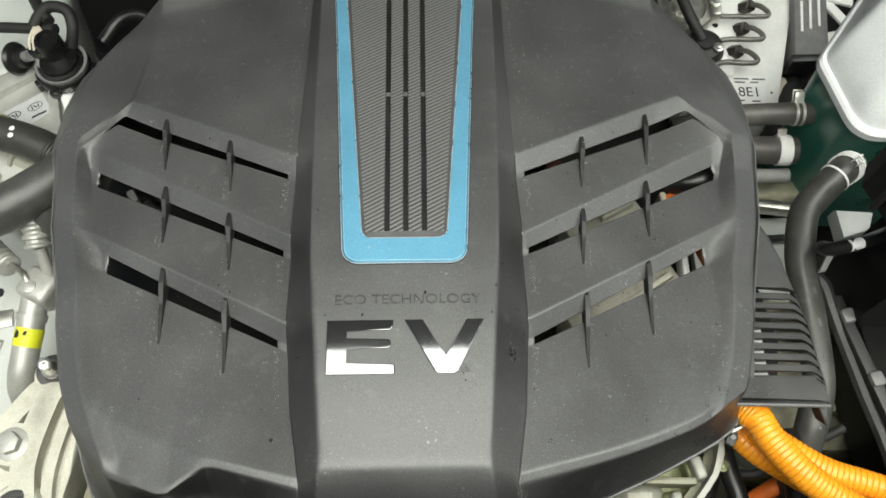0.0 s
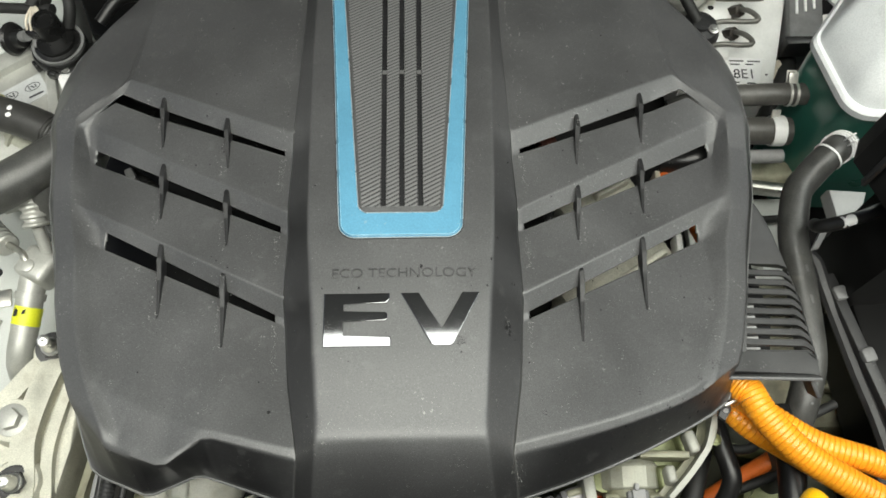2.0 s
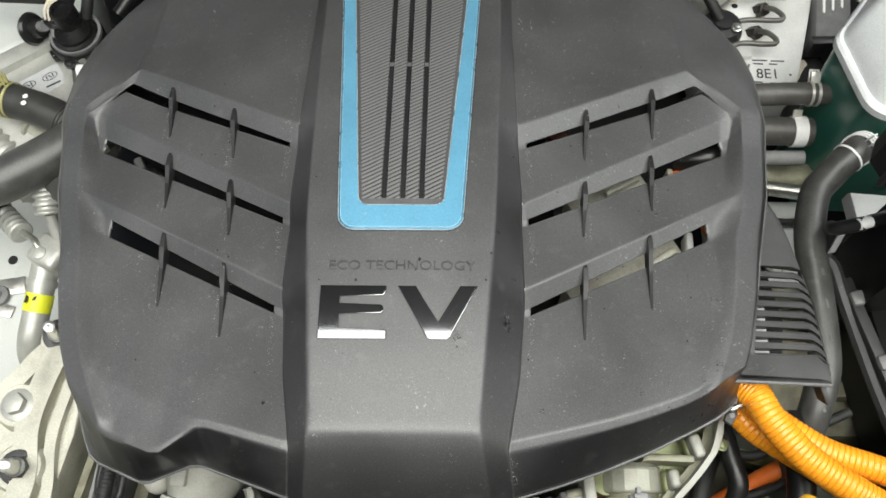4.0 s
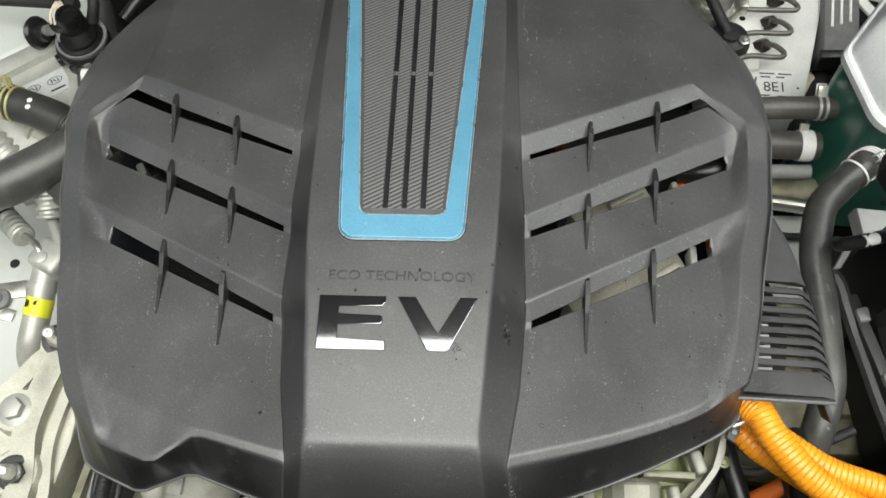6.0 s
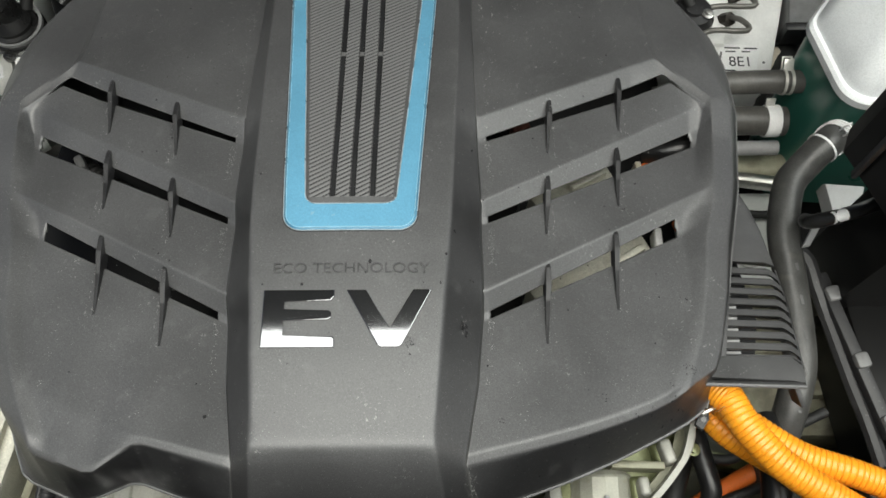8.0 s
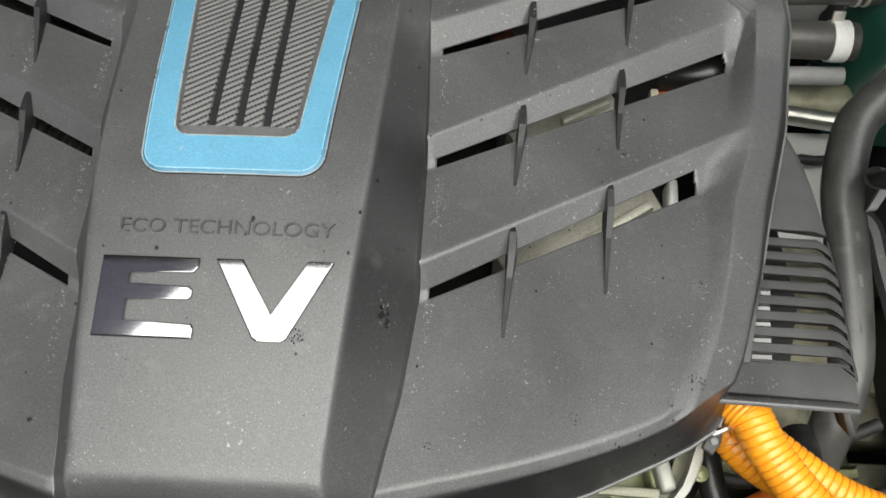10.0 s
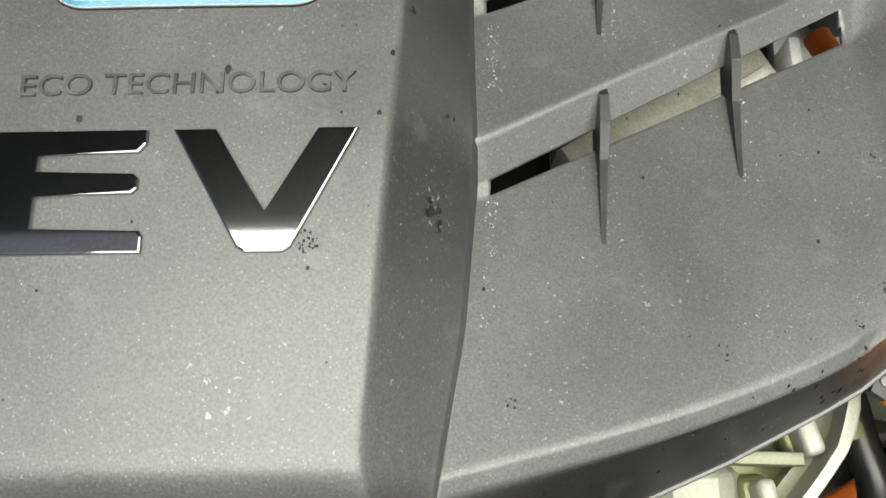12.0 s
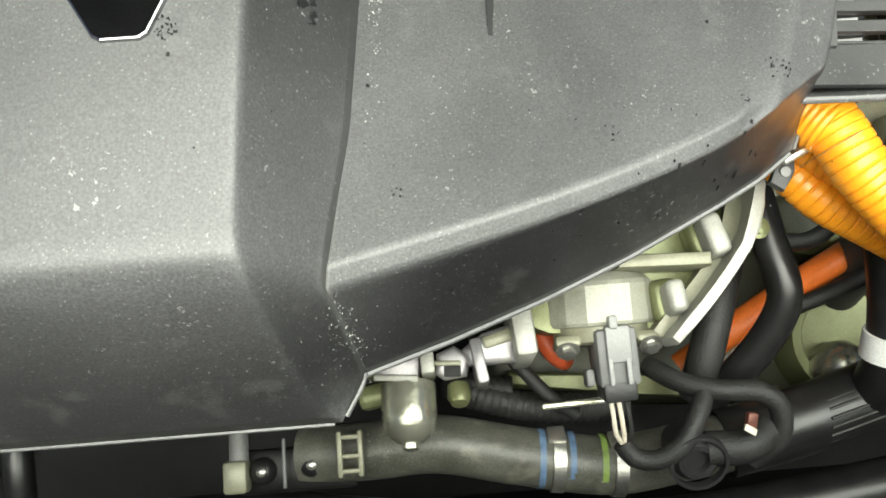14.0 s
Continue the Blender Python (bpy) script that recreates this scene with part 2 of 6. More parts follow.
M_PALE = mat("pale_zinc_casting", (0.28, 0.27, 0.28), 0.35, 0.4, vary=0.2, scale=60, bump=0.06, stain=((0.30, 0.30, 0.20), 70, 0.6, 0.6))
M_BRONZE = mat("dark_bronzed_nut", (0.045, 0.039, 0.034), 0.4, 0.5, vary=0.3, scale=150)
M_PIPE = mat("dull_coated_pipe", (0.17, 0.165, 0.15), 0.35, 0.4, vary=0.2, scale=90)
M_LUG = mat("bright_cast_lug", (0.37, 0.37, 0.33), 0.45, 0.15, vary=0.12, scale=60, bump=0.08)
M_DRAB = mat("dusty_brown_grey_rubber", (0.075, 0.072, 0.066), 0.45, vary=0.25, scale=60, fine=0.2, bump=0.08, spec=0.5)
M_FILM = mat("silver_grey_sticker", (0.46, 0.47, 0.47), 0.4, vary=0.05, scale=60)
M_SPOUT = mat("pale_cast_outlet", (0.56, 0.56, 0.50), 0.48, 0.10, vary=0.10, scale=45, fine=0.1, bump=0.12, stain=((0.40, 0.39, 0.30), 50, 0.6, 0.5))
M_SHINE = mat("shiny_black_plastic", (0.009, 0.009, 0.009), 0.28, vary=0.2, scale=40, bump=0.08)
M_DULL = mat("dull_dark_rubber", (0.035, 0.034, 0.032), 0.45, vary=0.25, scale=60, fine=0.2, bump=0.08)
M_DEEP = mat("shaded_dark_casting", (0.040, 0.042, 0.024), 0.4, 0.2, vary=0.3, scale=45, bump=0.2)
M_RUST = mat("dark_orange_sleeve", (0.52, 0.085, 0.025), 0.45, vary=0.15, scale=60)
M_OLIVE = mat("dusty_olive_rubber", (0.075, 0.075, 0.062), 0.42, vary=0.35, scale=50, fine=0.3, bump=0.15, stain=((0.17, 0.165, 0.13), 90, 0.55, 0.6), dust=0.4, dust_scale=420)
M_REDMARK = mat("faded_red_mark", (0.45, 0.10, 0.09), 0.5, vary=0.2, scale=150)
M_PURPLE = mat("purple_paint_mark", (0.20, 0.16, 0.42), 0.5, vary=0.3, scale=200)
M_HANDLE = mat("yellow_orange_plastic", (0.95, 0.50, 0.01), 0.35, vary=0.06, scale=40, coat=0.2)
M_GUM = mat("grey_connector", (0.16, 0.16, 0.16), 0.5, vary=0.2, scale=70)


def carbon():
    m = mat("carbon_twill", (0.05, 0.05, 0.052), 0.4, vary=0.1, scale=20, bump=0.0)
    nt = m.node_tree
    nd, ln = nt.nodes, nt.links
    b = nd["Principled BSDF"]
    tc = nd.new("ShaderNodeTexCoord")
    mp = nd.new("ShaderNodeMapping")
    mp.inputs["Rotation"].default_value = (0, 0, radians(58))
    wv = nd.new("ShaderNodeTexWave")
    wv.inputs["Scale"].default_value, wv.inputs["Distortion"].default_value = 92, 0.3
    ln.new(tc.outputs["Object"], mp.inputs[0])
    ln.new(mp.outputs[0], wv.inputs[0])
    mp2 = nd.new("ShaderNodeMapping")
    mp2.inputs["Rotation"].default_value = (0, 0, radians(-26))
    wv2 = nd.new("ShaderNodeTexWave")
    wv2.inputs["Scale"].default_value, wv2.inputs["Distortion"].default_value = 150, 0.3
    ln.new(tc.outputs["Object"], mp2.inputs[0])
    ln.new(mp2.outputs[0], wv2.inputs[0])
    dash = nd.new("ShaderNodeMapRange")
    dash.inputs[1].default_value, dash.inputs[2].default_value = 0.55, 0.75
    dash.inputs[3].default_value, dash.inputs[4].default_value = 0.0, 0.5
    band = nd.new("ShaderNodeMapRange")
    band.inputs[1].default_value, band.inputs[2].default_value = 0.22, 0.48
    ln.new(wv.outputs[1], band.inputs[0])
    ln.new(wv2.outputs[1], dash.inputs[0])
    weave = nd.new("ShaderNodeMath")
    weave.operation = "MAXIMUM"
    ln.new(band.outputs[0], weave.inputs[0])
    ln.new(dash.outputs[0], weave.inputs[1])
    mr = nd.new("ShaderNodeMapRange")
    mr.inputs[3].default_value, mr.inputs[4].default_value = 0.022, 0.20
    ln.new(weave.outputs[0], mr.inputs[0])
    ln.new(mr.outputs[0], b.inputs["Base Color"])
    bp = nd.new("ShaderNodeBump")
    bp.inputs["Strength"].default_value, bp.inputs["Distance"].default_value = 0.8, 0.0008
    ln.new(weave.outputs[0], bp.inputs["Height"])
    ln.new(bp.outputs[0], b.inputs["Normal"])
    return m


M_CARBON = carbon()


# ---- mesh helpers ----
def part(name, bm, material, parent=None, label="", smooth=True, sheet=False):
    """Links a bmesh as one mesh object, under a thing where a parent is given."""
    if sheet:
        bm.normal_update()
        if sum(f.normal.z * f.calc_area() for f in bm.faces) < 0:
            bmesh.ops.reverse_faces(bm, faces=bm.faces[:])
    else:
        bmesh.ops.recalc_face_normals(bm, faces=bm.faces[:])
    me = bpy.data.meshes.new(name)
    bm.to_mesh(me)
    bm.free()
    me.materials.append(material)
    if smooth:
        me.shade_smooth()
        me.set_sharp_from_angle(angle=radians(38))
    ob = new(name, me)
    if parent is not None:
        ob.parent = parent
        ob.matrix_parent_inverse = parent.matrix_basis.inverted()
    if label:
        ob["label"] = label
    return ob


def thing(name, at, label, category, group="", kind=""):
    ob = new(name)
    ob.location = at
    ob.empty_display_size = 0.02
    return tagged(ob, label, category, group, kind)


def bm_box(size, at=(0, 0, 0), bevel=0.002, rot=None, seg=2):
    bm = bmesh.new()
    bmesh.ops.create_cube(bm, size=1)
    bmesh.ops.scale(bm, vec=size, verts=bm.verts)
    if bevel:
        bmesh.ops.bevel(bm, geom=bm.edges[:], offset=bevel, segments=seg, affect="EDGES", profile=0.5)
    m = Matrix.Translation(at) @ (rot if rot is not None else Matrix())
    bmesh.ops.transform(bm, matrix=m, verts=bm.verts)
    return bm


def bm_prism(poly, z0, z1, bevel=0.0, m=None, seg=2):
    """A polygon in x, y drawn up from z0 to z1."""
    bm = bmesh.new()
    low = [bm.verts.new((x, y, z0)) for x, y in poly]
    top = [bm.verts.new((x, y, z1)) for x, y in poly]
    n = len(poly)
    bm.faces.new(low[::-1])
    cap = bm.faces.new(top)
    for i in range(n):
        bm.faces.new((low[i], low[(i + 1) % n], top[(i + 1) % n], top[i]))
    if bevel:
        bmesh.ops.bevel(bm, geom=list(cap.edges), offset=bevel, segments=seg, affect="EDGES", profile=0.5)
    if m is not None:
        bmesh.ops.transform(bm, matrix=m, verts=bm.verts)
    return bm


def bm_lathe(profile, seg=24, m=None, bm=None):
    """Turns (radius, height) pairs round z."""
    bm = bm or bmesh.new()
    rings = []
    for r, z in profile:
        if r < 1e-6:
            rings.append([bm.verts.new((0, 0, z))])
        else:
            rings.append([bm.verts.new((r * math.cos(2 * math.pi * k / seg), r * math.sin(2 * math.pi * k / seg), z)) for k in range(seg)])
    for a, b in zip(rings, rings[1:]):
        for k in range(seg):
            q = [a[k % len(a)], a[(k + 1) % len(a)], b[(k + 1) % len(b)], b[k % len(b)]]
            q = [v for i, v in enumerate(q) if v not in q[:i]]
            if len(q) > 2:
                bm.faces.new(q)
    for ring in (rings[0], rings[-1]):
        if len(ring) > 2:
            bm.faces.new(ring)
    if m is not None:
        bmesh.ops.transform(bm, matrix=m, verts=[v for ring in rings for v in ring])
    return bm


def toward(a, b):
    """The pose at a whose z axis points to b."""
    d = Vector(b) - Vector(a)
    return Matrix.Translation(a) @ d.to_track_quat("Z", "Y").to_matrix().to_4x4()


def spline(pts, step=0.004):
    """Points along a smooth curve through pts."""
    p = [Vector(q) for q in pts]
    p = [p[0] * 2 - p[1]] + p + [p[-1] * 2 - p[-2]]
    out = []
    for a, b, c, d in zip(p, p[1:], p[2:], p[3:]):
        n = max(2, int((c - b).length / step))
        for k in range(n):
            t = k / n
            out.append(0.5 * (2 * b + (c - a) * t + (2 * a - 5 * b + 4 * c - d) * t * t + (3 * b - a - 3 * c + d) * t ** 3))
    return out + [p[-2]]


def bm_tube(pts, radius, seg=14, step=0.004, ripple=0.0, pitch=0.006, narrow=False, bm=None):
    """A round tube along a smooth curve. ripple: the depth of its corrugations, or of narrow grooves."""
    bm = bm or bmesh.new()
    if ripple:
        step = pitch / 6
    line = spline(pts, step)
    up = Vector((0, 0, 1))
    t0 = (line[1] - line[0]).normalized()
    side = t0.cross(up if abs(t0.z) < 0.9 else Vector((1, 0, 0))).normalized()
    rings, run = [], 0.0
    for i, q in enumerate(line):
        t = (line[min(i + 1, len(line) - 1)] - line[max(i - 1, 0)]).normalized()
        side = (side - t * side.dot(t)).normalized()
        nor = t.cross(side)
        if i:
            run += (q - line[i - 1]).length
        r = radius(i / (len(line) - 1)) if callable(radius) else radius
        if ripple and narrow:
            r -= ripple * (i % 6 == 0)
        elif ripple:
            r -= ripple * (0.5 - 0.5 * math.tanh(3 * math.sin(2 * math.pi * run / pitch)))
        rings.append([bm.verts.new(q + (side * math.cos(a) + nor * math.sin(a)) * r) for a in [2 * math.pi * k / seg for k in range(seg)]])
    for a, b in zip(rings, rings[1:]):
        for k in range(seg):
            bm.faces.new((a[k], a[(k + 1) % seg], b[(k + 1) % seg], b[k]))
    for ring, way in ((rings[0], 1), (rings[-1], -1)):
        bm.faces.new(ring)
    return bm


def ring_band(at, aim, radius, width, thick=0.0012, seg=24):
    """A flat band round a hose, at a point, with its axis to aim."""
    prof = [(radius, -width / 2), (radius + thick, -width / 2), (radius + thick, width / 2), (radius, width / 2), (radius, -width / 2)]
    bm = bmesh.new()
    rings = [[bm.verts.new((r * math.cos(2 * math.pi * k / seg), r * math.sin(2 * math.pi * k / seg), z)) for k in range(seg)] for r, z in prof[:-1]]
    for i in range(4):
        a, b = rings[i], rings[(i + 1) % 4]
        for k in range(seg):
            bm.faces.new((a[k], a[(k + 1) % seg], b[(k + 1) % seg], b[k]))
    bmesh.ops.transform(bm, matrix=toward(at, aim), verts=bm.verts)
    return bm


def ip(x, pairs):
    return float(np.interp(x, [p[0] for p in pairs], [p[1] for p in pairs]))


def grid_mesh(P, skip=None, shut=0.0022):
    """A sheet from a grid of places, with thickness below it, less the cells in skip."""
    R, C = P.shape[:2]
    bm = bmesh.new()
    V = [[bm.verts.new(P[r, c]) for c in range(C)] for r in range(R)]
    for r in range(R - 1):
        for c in range(C - 1):
            if skip is not None and skip[r, c]:
                continue
            bm.faces.new((V[r][c], V[r][c + 1], V[r + 1][c + 1], V[r + 1][c]))
    bmesh.ops.delete(bm, geom=[v for v in bm.verts if not v.link_faces], context="VERTS")
    return bm


def thicken(ob, t):
    m = ob.modifiers.new("thickness", "SOLIDIFY")
    m.thickness, m.offset, m.use_rim = t, -1, True
    return ob


# ---- engine cover ----
cover = thing("engine_cover", (0, 0, -0.055), "dusty black moulded plastic engine cover with louvred wings and chrome letters", "engine cover")
X_OUT = [(-0.09, 0.236), (-0.06, 0.250), (-0.03, 0.262), (0.0, 0.275), (0.05, 0.289), (0.09, 0.297), (0.15, 0.311), (0.20, 0.3165), (0.224, 0.320), (0.27, 0.3228), (0.287, 0.323), (0.306, 0.321), (0.328, 0.3175), (0.345, 0.3085), (0.36, 0.299), (0.385, 0.2795), (0.415, 0.262), (0.44, 0.254), (0.50, 0.245)]
FOOT = {1: [(-0.1255, 0.0755), (-0.110, 0.0850), (-0.083, 0.078), (-0.03, 0.088), (0.026, 0.0935), (0.12, 0.0935), (0.19, 0.0912), (0.30, 0.0910), (0.40, 0.0935), (0.50, 0.096)],
        -1: [(-0.1255, 0.0727), (-0.110, 0.0818), (-0.083, 0.0742), (-0.03, 0.0850), (0.026, 0.0918), (0.12, 0.0930), (0.19, 0.0915), (0.30, 0.0915), (0.40, 0.0940), (0.50, 0.096)]}
CREST_Z = [(-0.06, 0.000), (-0.03, -0.0035), (0.0, -0.0085), (0.05, -0.0168), (0.1, -0.0255), (0.13, -0.030), (0.19, -0.0355), (0.2285, -0.0355), (0.2665, -0.0365), (0.31, -0.049), (0.40, -0.0715), (0.50, -0.080)]
LIP_Z = -0.055
NOSE_Z = -0.030  # the lip under the spine
KNEE_IN = [(-0.06, 0.205), (-0.023, 0.226), (0.02, 0.243), (0.06, 0.2515), (0.09, 0.2525), (0.117, 0.2545), (0.150, 0.2695), (0.199, 0.281), (0.2235, 0.2875), (0.262, 0.2515), (0.2685, 0.2465), (0.31, 0.2455), (0.40, 0.2465), (0.50, 0.247)]
KNEE_OUT = [(-0.06, 0.217), (-0.023, 0.237), (0.011, 0.251), (0.053, 0.261), (0.095, 0.269), (0.127, 0.280), (0.181, 0.2885), (0.2285, 0.2925), (0.2665, 0.2530), (0.31, 0.2515), (0.40, 0.2525), (0.50, 0.253)]
# rows of a wing, rear to front: y and z at x = 0.098 and at x = 0.265
ROWS = [
    (0.470, 0.430, -0.048, -0.058), (0.420, 0.385, -0.060, -0.068), (0.27, 0.315, -0.0205, -0.0495), (0.1905, 0.266, -0.0012, -0.036),
    (0.173, 0.2565, -0.0070, -0.0435), (0.169, 0.246, -0.0075, -0.0450), (0.1165, 0.212, -0.0015, -0.0385), (0.104, 0.194, -0.008, -0.0445),
    (0.099, 0.181, -0.009, -0.0455), (0.0425, 0.1325, 0.0025, -0.029), (0.0285, 0.121, -0.007, -0.033), (0.023, 0.105, -0.008, -0.035),
]
SLOTS = {4: 0.2645, 7: 0.275, 10: 0.249}
FRONT = {
    1: ([(0.078, -0.084), (0.15, -0.066), (0.20, -0.049), (0.2245, -0.0372), (0.239, -0.0270), (0.2605, -0.0112)],
        [(0.079, -0.111), (0.117, -0.099), (0.153, -0.086), (0.19, -0.071), (0.228, -0.053), (0.245, -0.044), (0.262, -0.032)]),
    -1: ([(0.074, -0.085), (0.135, -0.068), (0.143, -0.068), (0.168, -0.085), (0.176, -0.085), (0.215, -0.070), (0.23, -0.056), (0.25, -0.035)],
         [(0.079, -0.111), (0.153, -0.085), (0.162, -0.085), (0.192, -0.097), (0.20, -0.097), (0.234, -0.083), (0.247, -0.073), (0.262, -0.045)]),
}


def smooth_step(a, b, x):
    t = min(1, max(0, (x - a) / (b - a)))
    return t * t * (3 - 2 * t)


def ia(x, pairs):
    """Straight lines through the pairs, for a whole array."""
    return np.interp(x, [p[0] for p in pairs], [p[1] for p in pairs])


def rim_z(y):
    """The height of the cover's rim, which falls towards the rear."""
    return LIP_Z - np.maximum(0.0, y - 0.22) * 0.28


def wing(s):
    crest, lip = FRONT[s]
    if s > 0:
        crest = [(v.x, v.y) for v in spline([(x, y, 0) for x, y in crest], 0.006)]
    cols = np.r_[np.linspace(0, 1, 130), np.linspace(1, 2, 10)[1:], np.linspace(2, 3, 28)[1:]]
    rows = []  # (row index, fraction) with a share of extra steps between features
    for j, n in enumerate([14, 14, 30, 16, 4, 26, 16, 4, 28, 16, 4, 48, 9, 16]):
        rows += [(j, k / n) for k in range(n)]
    rows.append((14, 0.0))

    def row_y(j, x):
        if j == 3:
            return ia(x, [(0.06, 0.1715), (0.098, 0.1905), (0.2495, 0.2660), (0.2925, 0.2285), (0.33, 0.205)])
        if j == 4:
            return ia(x, [(0.06, 0.154), (0.098, 0.173), (0.2525, 0.2510), (0.2575, 0.2512), (0.2625, 0.2475), (0.2865, 0.2225), (0.33, 0.200)])
        if j <= 11:
            y0, y1 = ROWS[j][:2]
            y = y0 + (y1 - y0) * (np.minimum(x, 0.30) - 0.098) / 0.167
            return np.where(x > 0.25, np.minimum(y, row_y(4, x) - 0.0025 * (j - 4)), y) if j > 4 else y
        if j == 12 and s < 0:
            return ia(x, [(0.078, -0.0775), (0.1468, -0.0605), (0.1833, -0.0468), (0.221, -0.0284), (0.243, -0.0134), (0.262, 0.004)])
        return ia(x, lip) if j == 14 else ia(x, crest) + (0.0065 if j == 12 else 0.0)

    def row_z(j, x):
        if j <= 11:
            z0, z1 = ROWS[j][2:]
            z = z0 + (z1 - z0) * (np.minimum(x, 0.262 if j in (4, 5) else 0.274) - 0.098) / 0.167
            return z + np.clip((x - 0.225) / 0.035, 0, 1) * 0.0055 if j in (4, 5) else z
        if j == 14:
            return ia(x, [(0.080, NOSE_Z - 0.001), (0.100, NOSE_Z - 0.006), (0.16, LIP_Z + 0.003), (0.20, LIP_Z)])
        z = ia(x, [(0.078, 0.0165), (0.10, 0.0149), (0.125, 0.0127), (0.15, 0.0101), (0.175, 0.0070), (0.20, 0.0036), (0.24, -0.003)])
        if s < 0:
            wide = row_y(12, x) - row_y(13, x)
            return z - 0.16 * wide + 0.001 if j == 12 else z - 0.0014 - 0.1 * (wide - 0.007)
        return z + (0.0005 if j == 12 else -0.0026)

    P = np.zeros((len(rows), len(cols), 3))
    skip = np.zeros((len(rows), len(cols)), bool)
    for r, (j, f) in enumerate(rows):
        x = np.full(len(cols), 0.2)
        k = min(j + 1, 14)
        for _ in range(7):
            y = row_y(j, x) * (1 - f) + row_y(k, x) * f
            a, e = ia(y, FOOT[s]), ia(y, X_OUT) + (0.004 * np.clip((y - 0.20) / 0.04, 0, 1) if s < 0 else 0.0)
            k2 = np.minimum(ia(y, KNEE_OUT), e - 0.016)
            k1 = np.minimum(ia(y, KNEE_IN), k2 - 0.002)
            x = np.where(cols <= 1, a + (k1 - a) * cols, np.where(cols <= 2, k1 + (k2 - k1) * (cols - 1), k2 + (e - k2) * (cols - 2)))
        z = row_z(j, x) * (1 - f) + row_z(k, x) * f
        if j < 13:
            cz = ia(y, CREST_Z)
            w = np.clip(cols - 1, 0, 1)
            side = z * (1 - w) + cz * w
            z = np.where((cols > 1) & (j == 3), np.maximum(side, z), side)
        w = np.clip(cols - 2, 0, 1)
        z = z + (rim_z(y) - z) * (0.20 * w / 0.62 * (w < 0.62) + (w >= 0.62) * (0.20 + 0.80 * np.clip((w - 0.62) / 0.38, 0, 1) ** 1.25))
        P[r] = np.stack((s * x, y, z), 1)
        if j in SLOTS:
            skip[r] = (x > 0.098) & (x < SLOTS[j] - 0.0015)
    # soften the creases as a mould does
    keep = [r for r, (j, f) in enumerate(rows) if j in SLOTS or (f == 0 and j in (5, 8, 11))]
    Q = P.copy()
    Q[1:-1] = (P[:-2] + 2 * P[1:-1] + P[2:]) / 4
    Q[:, 1:-1] = (Q[:, :-2] + 2 * Q[:, 1:-1] + Q[:, 2:]) / 4
    Q[keep] = P[keep]
    Q[0], Q[-1], Q[:, 0], Q[:, -1] = P[0], P[-1], P[:, 0], P[:, -1]
    P = Q
    F = P.copy()  # the inner edge turns up into the spine's wall
    for r, (j, f) in enumerate(rows):
        k = 0.0 if j >= 12 else (1 - smooth_step(0.55, 0.95, f) if j == 11 else 1.0)
        F[r, 0] += k * np.array((-s * 0.0030, 0, 0.0008))
        F[r, 1] += k * np.array((-s * 0.0010, 0, 0.0002))
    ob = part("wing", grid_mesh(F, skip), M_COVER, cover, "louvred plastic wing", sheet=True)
    thicken(ob, 0.0024)
    return P


def wing_place(s, x, y):
    """The height of the wing's sheet near x, y."""
    G = WINGS[s].reshape(-1, 3)
    return float(G[np.argmin((G[:, 0] - s * x) ** 2 + (G[:, 1] - y) ** 2), 2])


WINGS = {s: wing(s) for s in (1, -1)}
HALF = [(-0.066, 0.0575), (0.08, 0.069), (0.25, 0.0775), (0.40, 0.0815), (0.47, 0.083)]
TOP_Z = [(-0.077, 0.0457), (-0.07, 0.0460), (-0.02, 0.0475), (0.03, 0.0475), (0.07, 0.0457), (0.10, 0.0412), (0.13, 0.0346), (0.19, 0.0182), (0.25, 0.0026), (0.32, -0.0131), (0.40, -0.0301), (0.47, -0.044)]


def spine():
    ys = list(np.linspace(0.47, -0.045, 90)) + list(np.linspace(-0.045, -0.1258, 34))[1:]
    us = [0, 0.2, 0.4, 0.6, 0.75, 0.86, 0.92, 0.955, 0.98, 1.0, 1.025, 1.06, 1.11, 1.18, 1.28, 1.4, 1.55, 1.7, 1.82, 1.92, 2.0]
    us = [-u for u in us[:0:-1]] + us
    P = np.zeros((len(ys), len(us), 3))
    for r, y in enumerate(ys):
        w = ip(max(y, -0.070), HALF)
        zt = ip(y, TOP_Z)
        drop = (max(0.0, -0.0770 - y) / 0.0488) ** 1.12
        zt = zt - (0.0460 - NOSE_Z) * min(drop, 1.0)
        if drop:
            w = w + (0.0690 - w) * drop
        for c, u in enumerate(us):
            v, side = abs(u), (1 if u >= 0 else -1)
            foot = ip(y, FOOT[side])
            zf = min(zt, float(np.interp(-y, -WINGS[side][:, 0, 1], WINGS[side][:, 0, 2])))
            x = w * v if v <= 1 else w + (foot - w) * (v - 1)
            z = zt - 0.0012 * v * v if v <= 1 else zt - 0.0012 + (zf - zt + 0.0012) * (v - 1)
            P[r, c] = (math.copysign(x, u) if u else 0, y, z)
    for _ in range(2):
        Q = P.copy()
        Q[1:-1] = (P[:-2] + 2 * P[1:-1] + P[2:]) / 4
        Q[:, 1:-1] = (Q[:, :-2] + 2 * Q[:, 1:-1] + Q[:, 2:]) / 4
        Q[0], Q[-1], Q[:, 0], Q[:, -1] = P[0], P[-1], P[:, 0], P[:, -1]
        P = Q
    front = P[:, 0, 1] < -0.056
    for _ in range(2):  # the front corners are well rounded
        Q = P.copy()
        Q[1:-1] = (P[:-2] + 2 * P[1:-1] + P[2:]) / 4
        Q[:, 1:-1] = (Q[:, :-2] + 2 * Q[:, 1:-1] + Q[:, 2:]) / 4
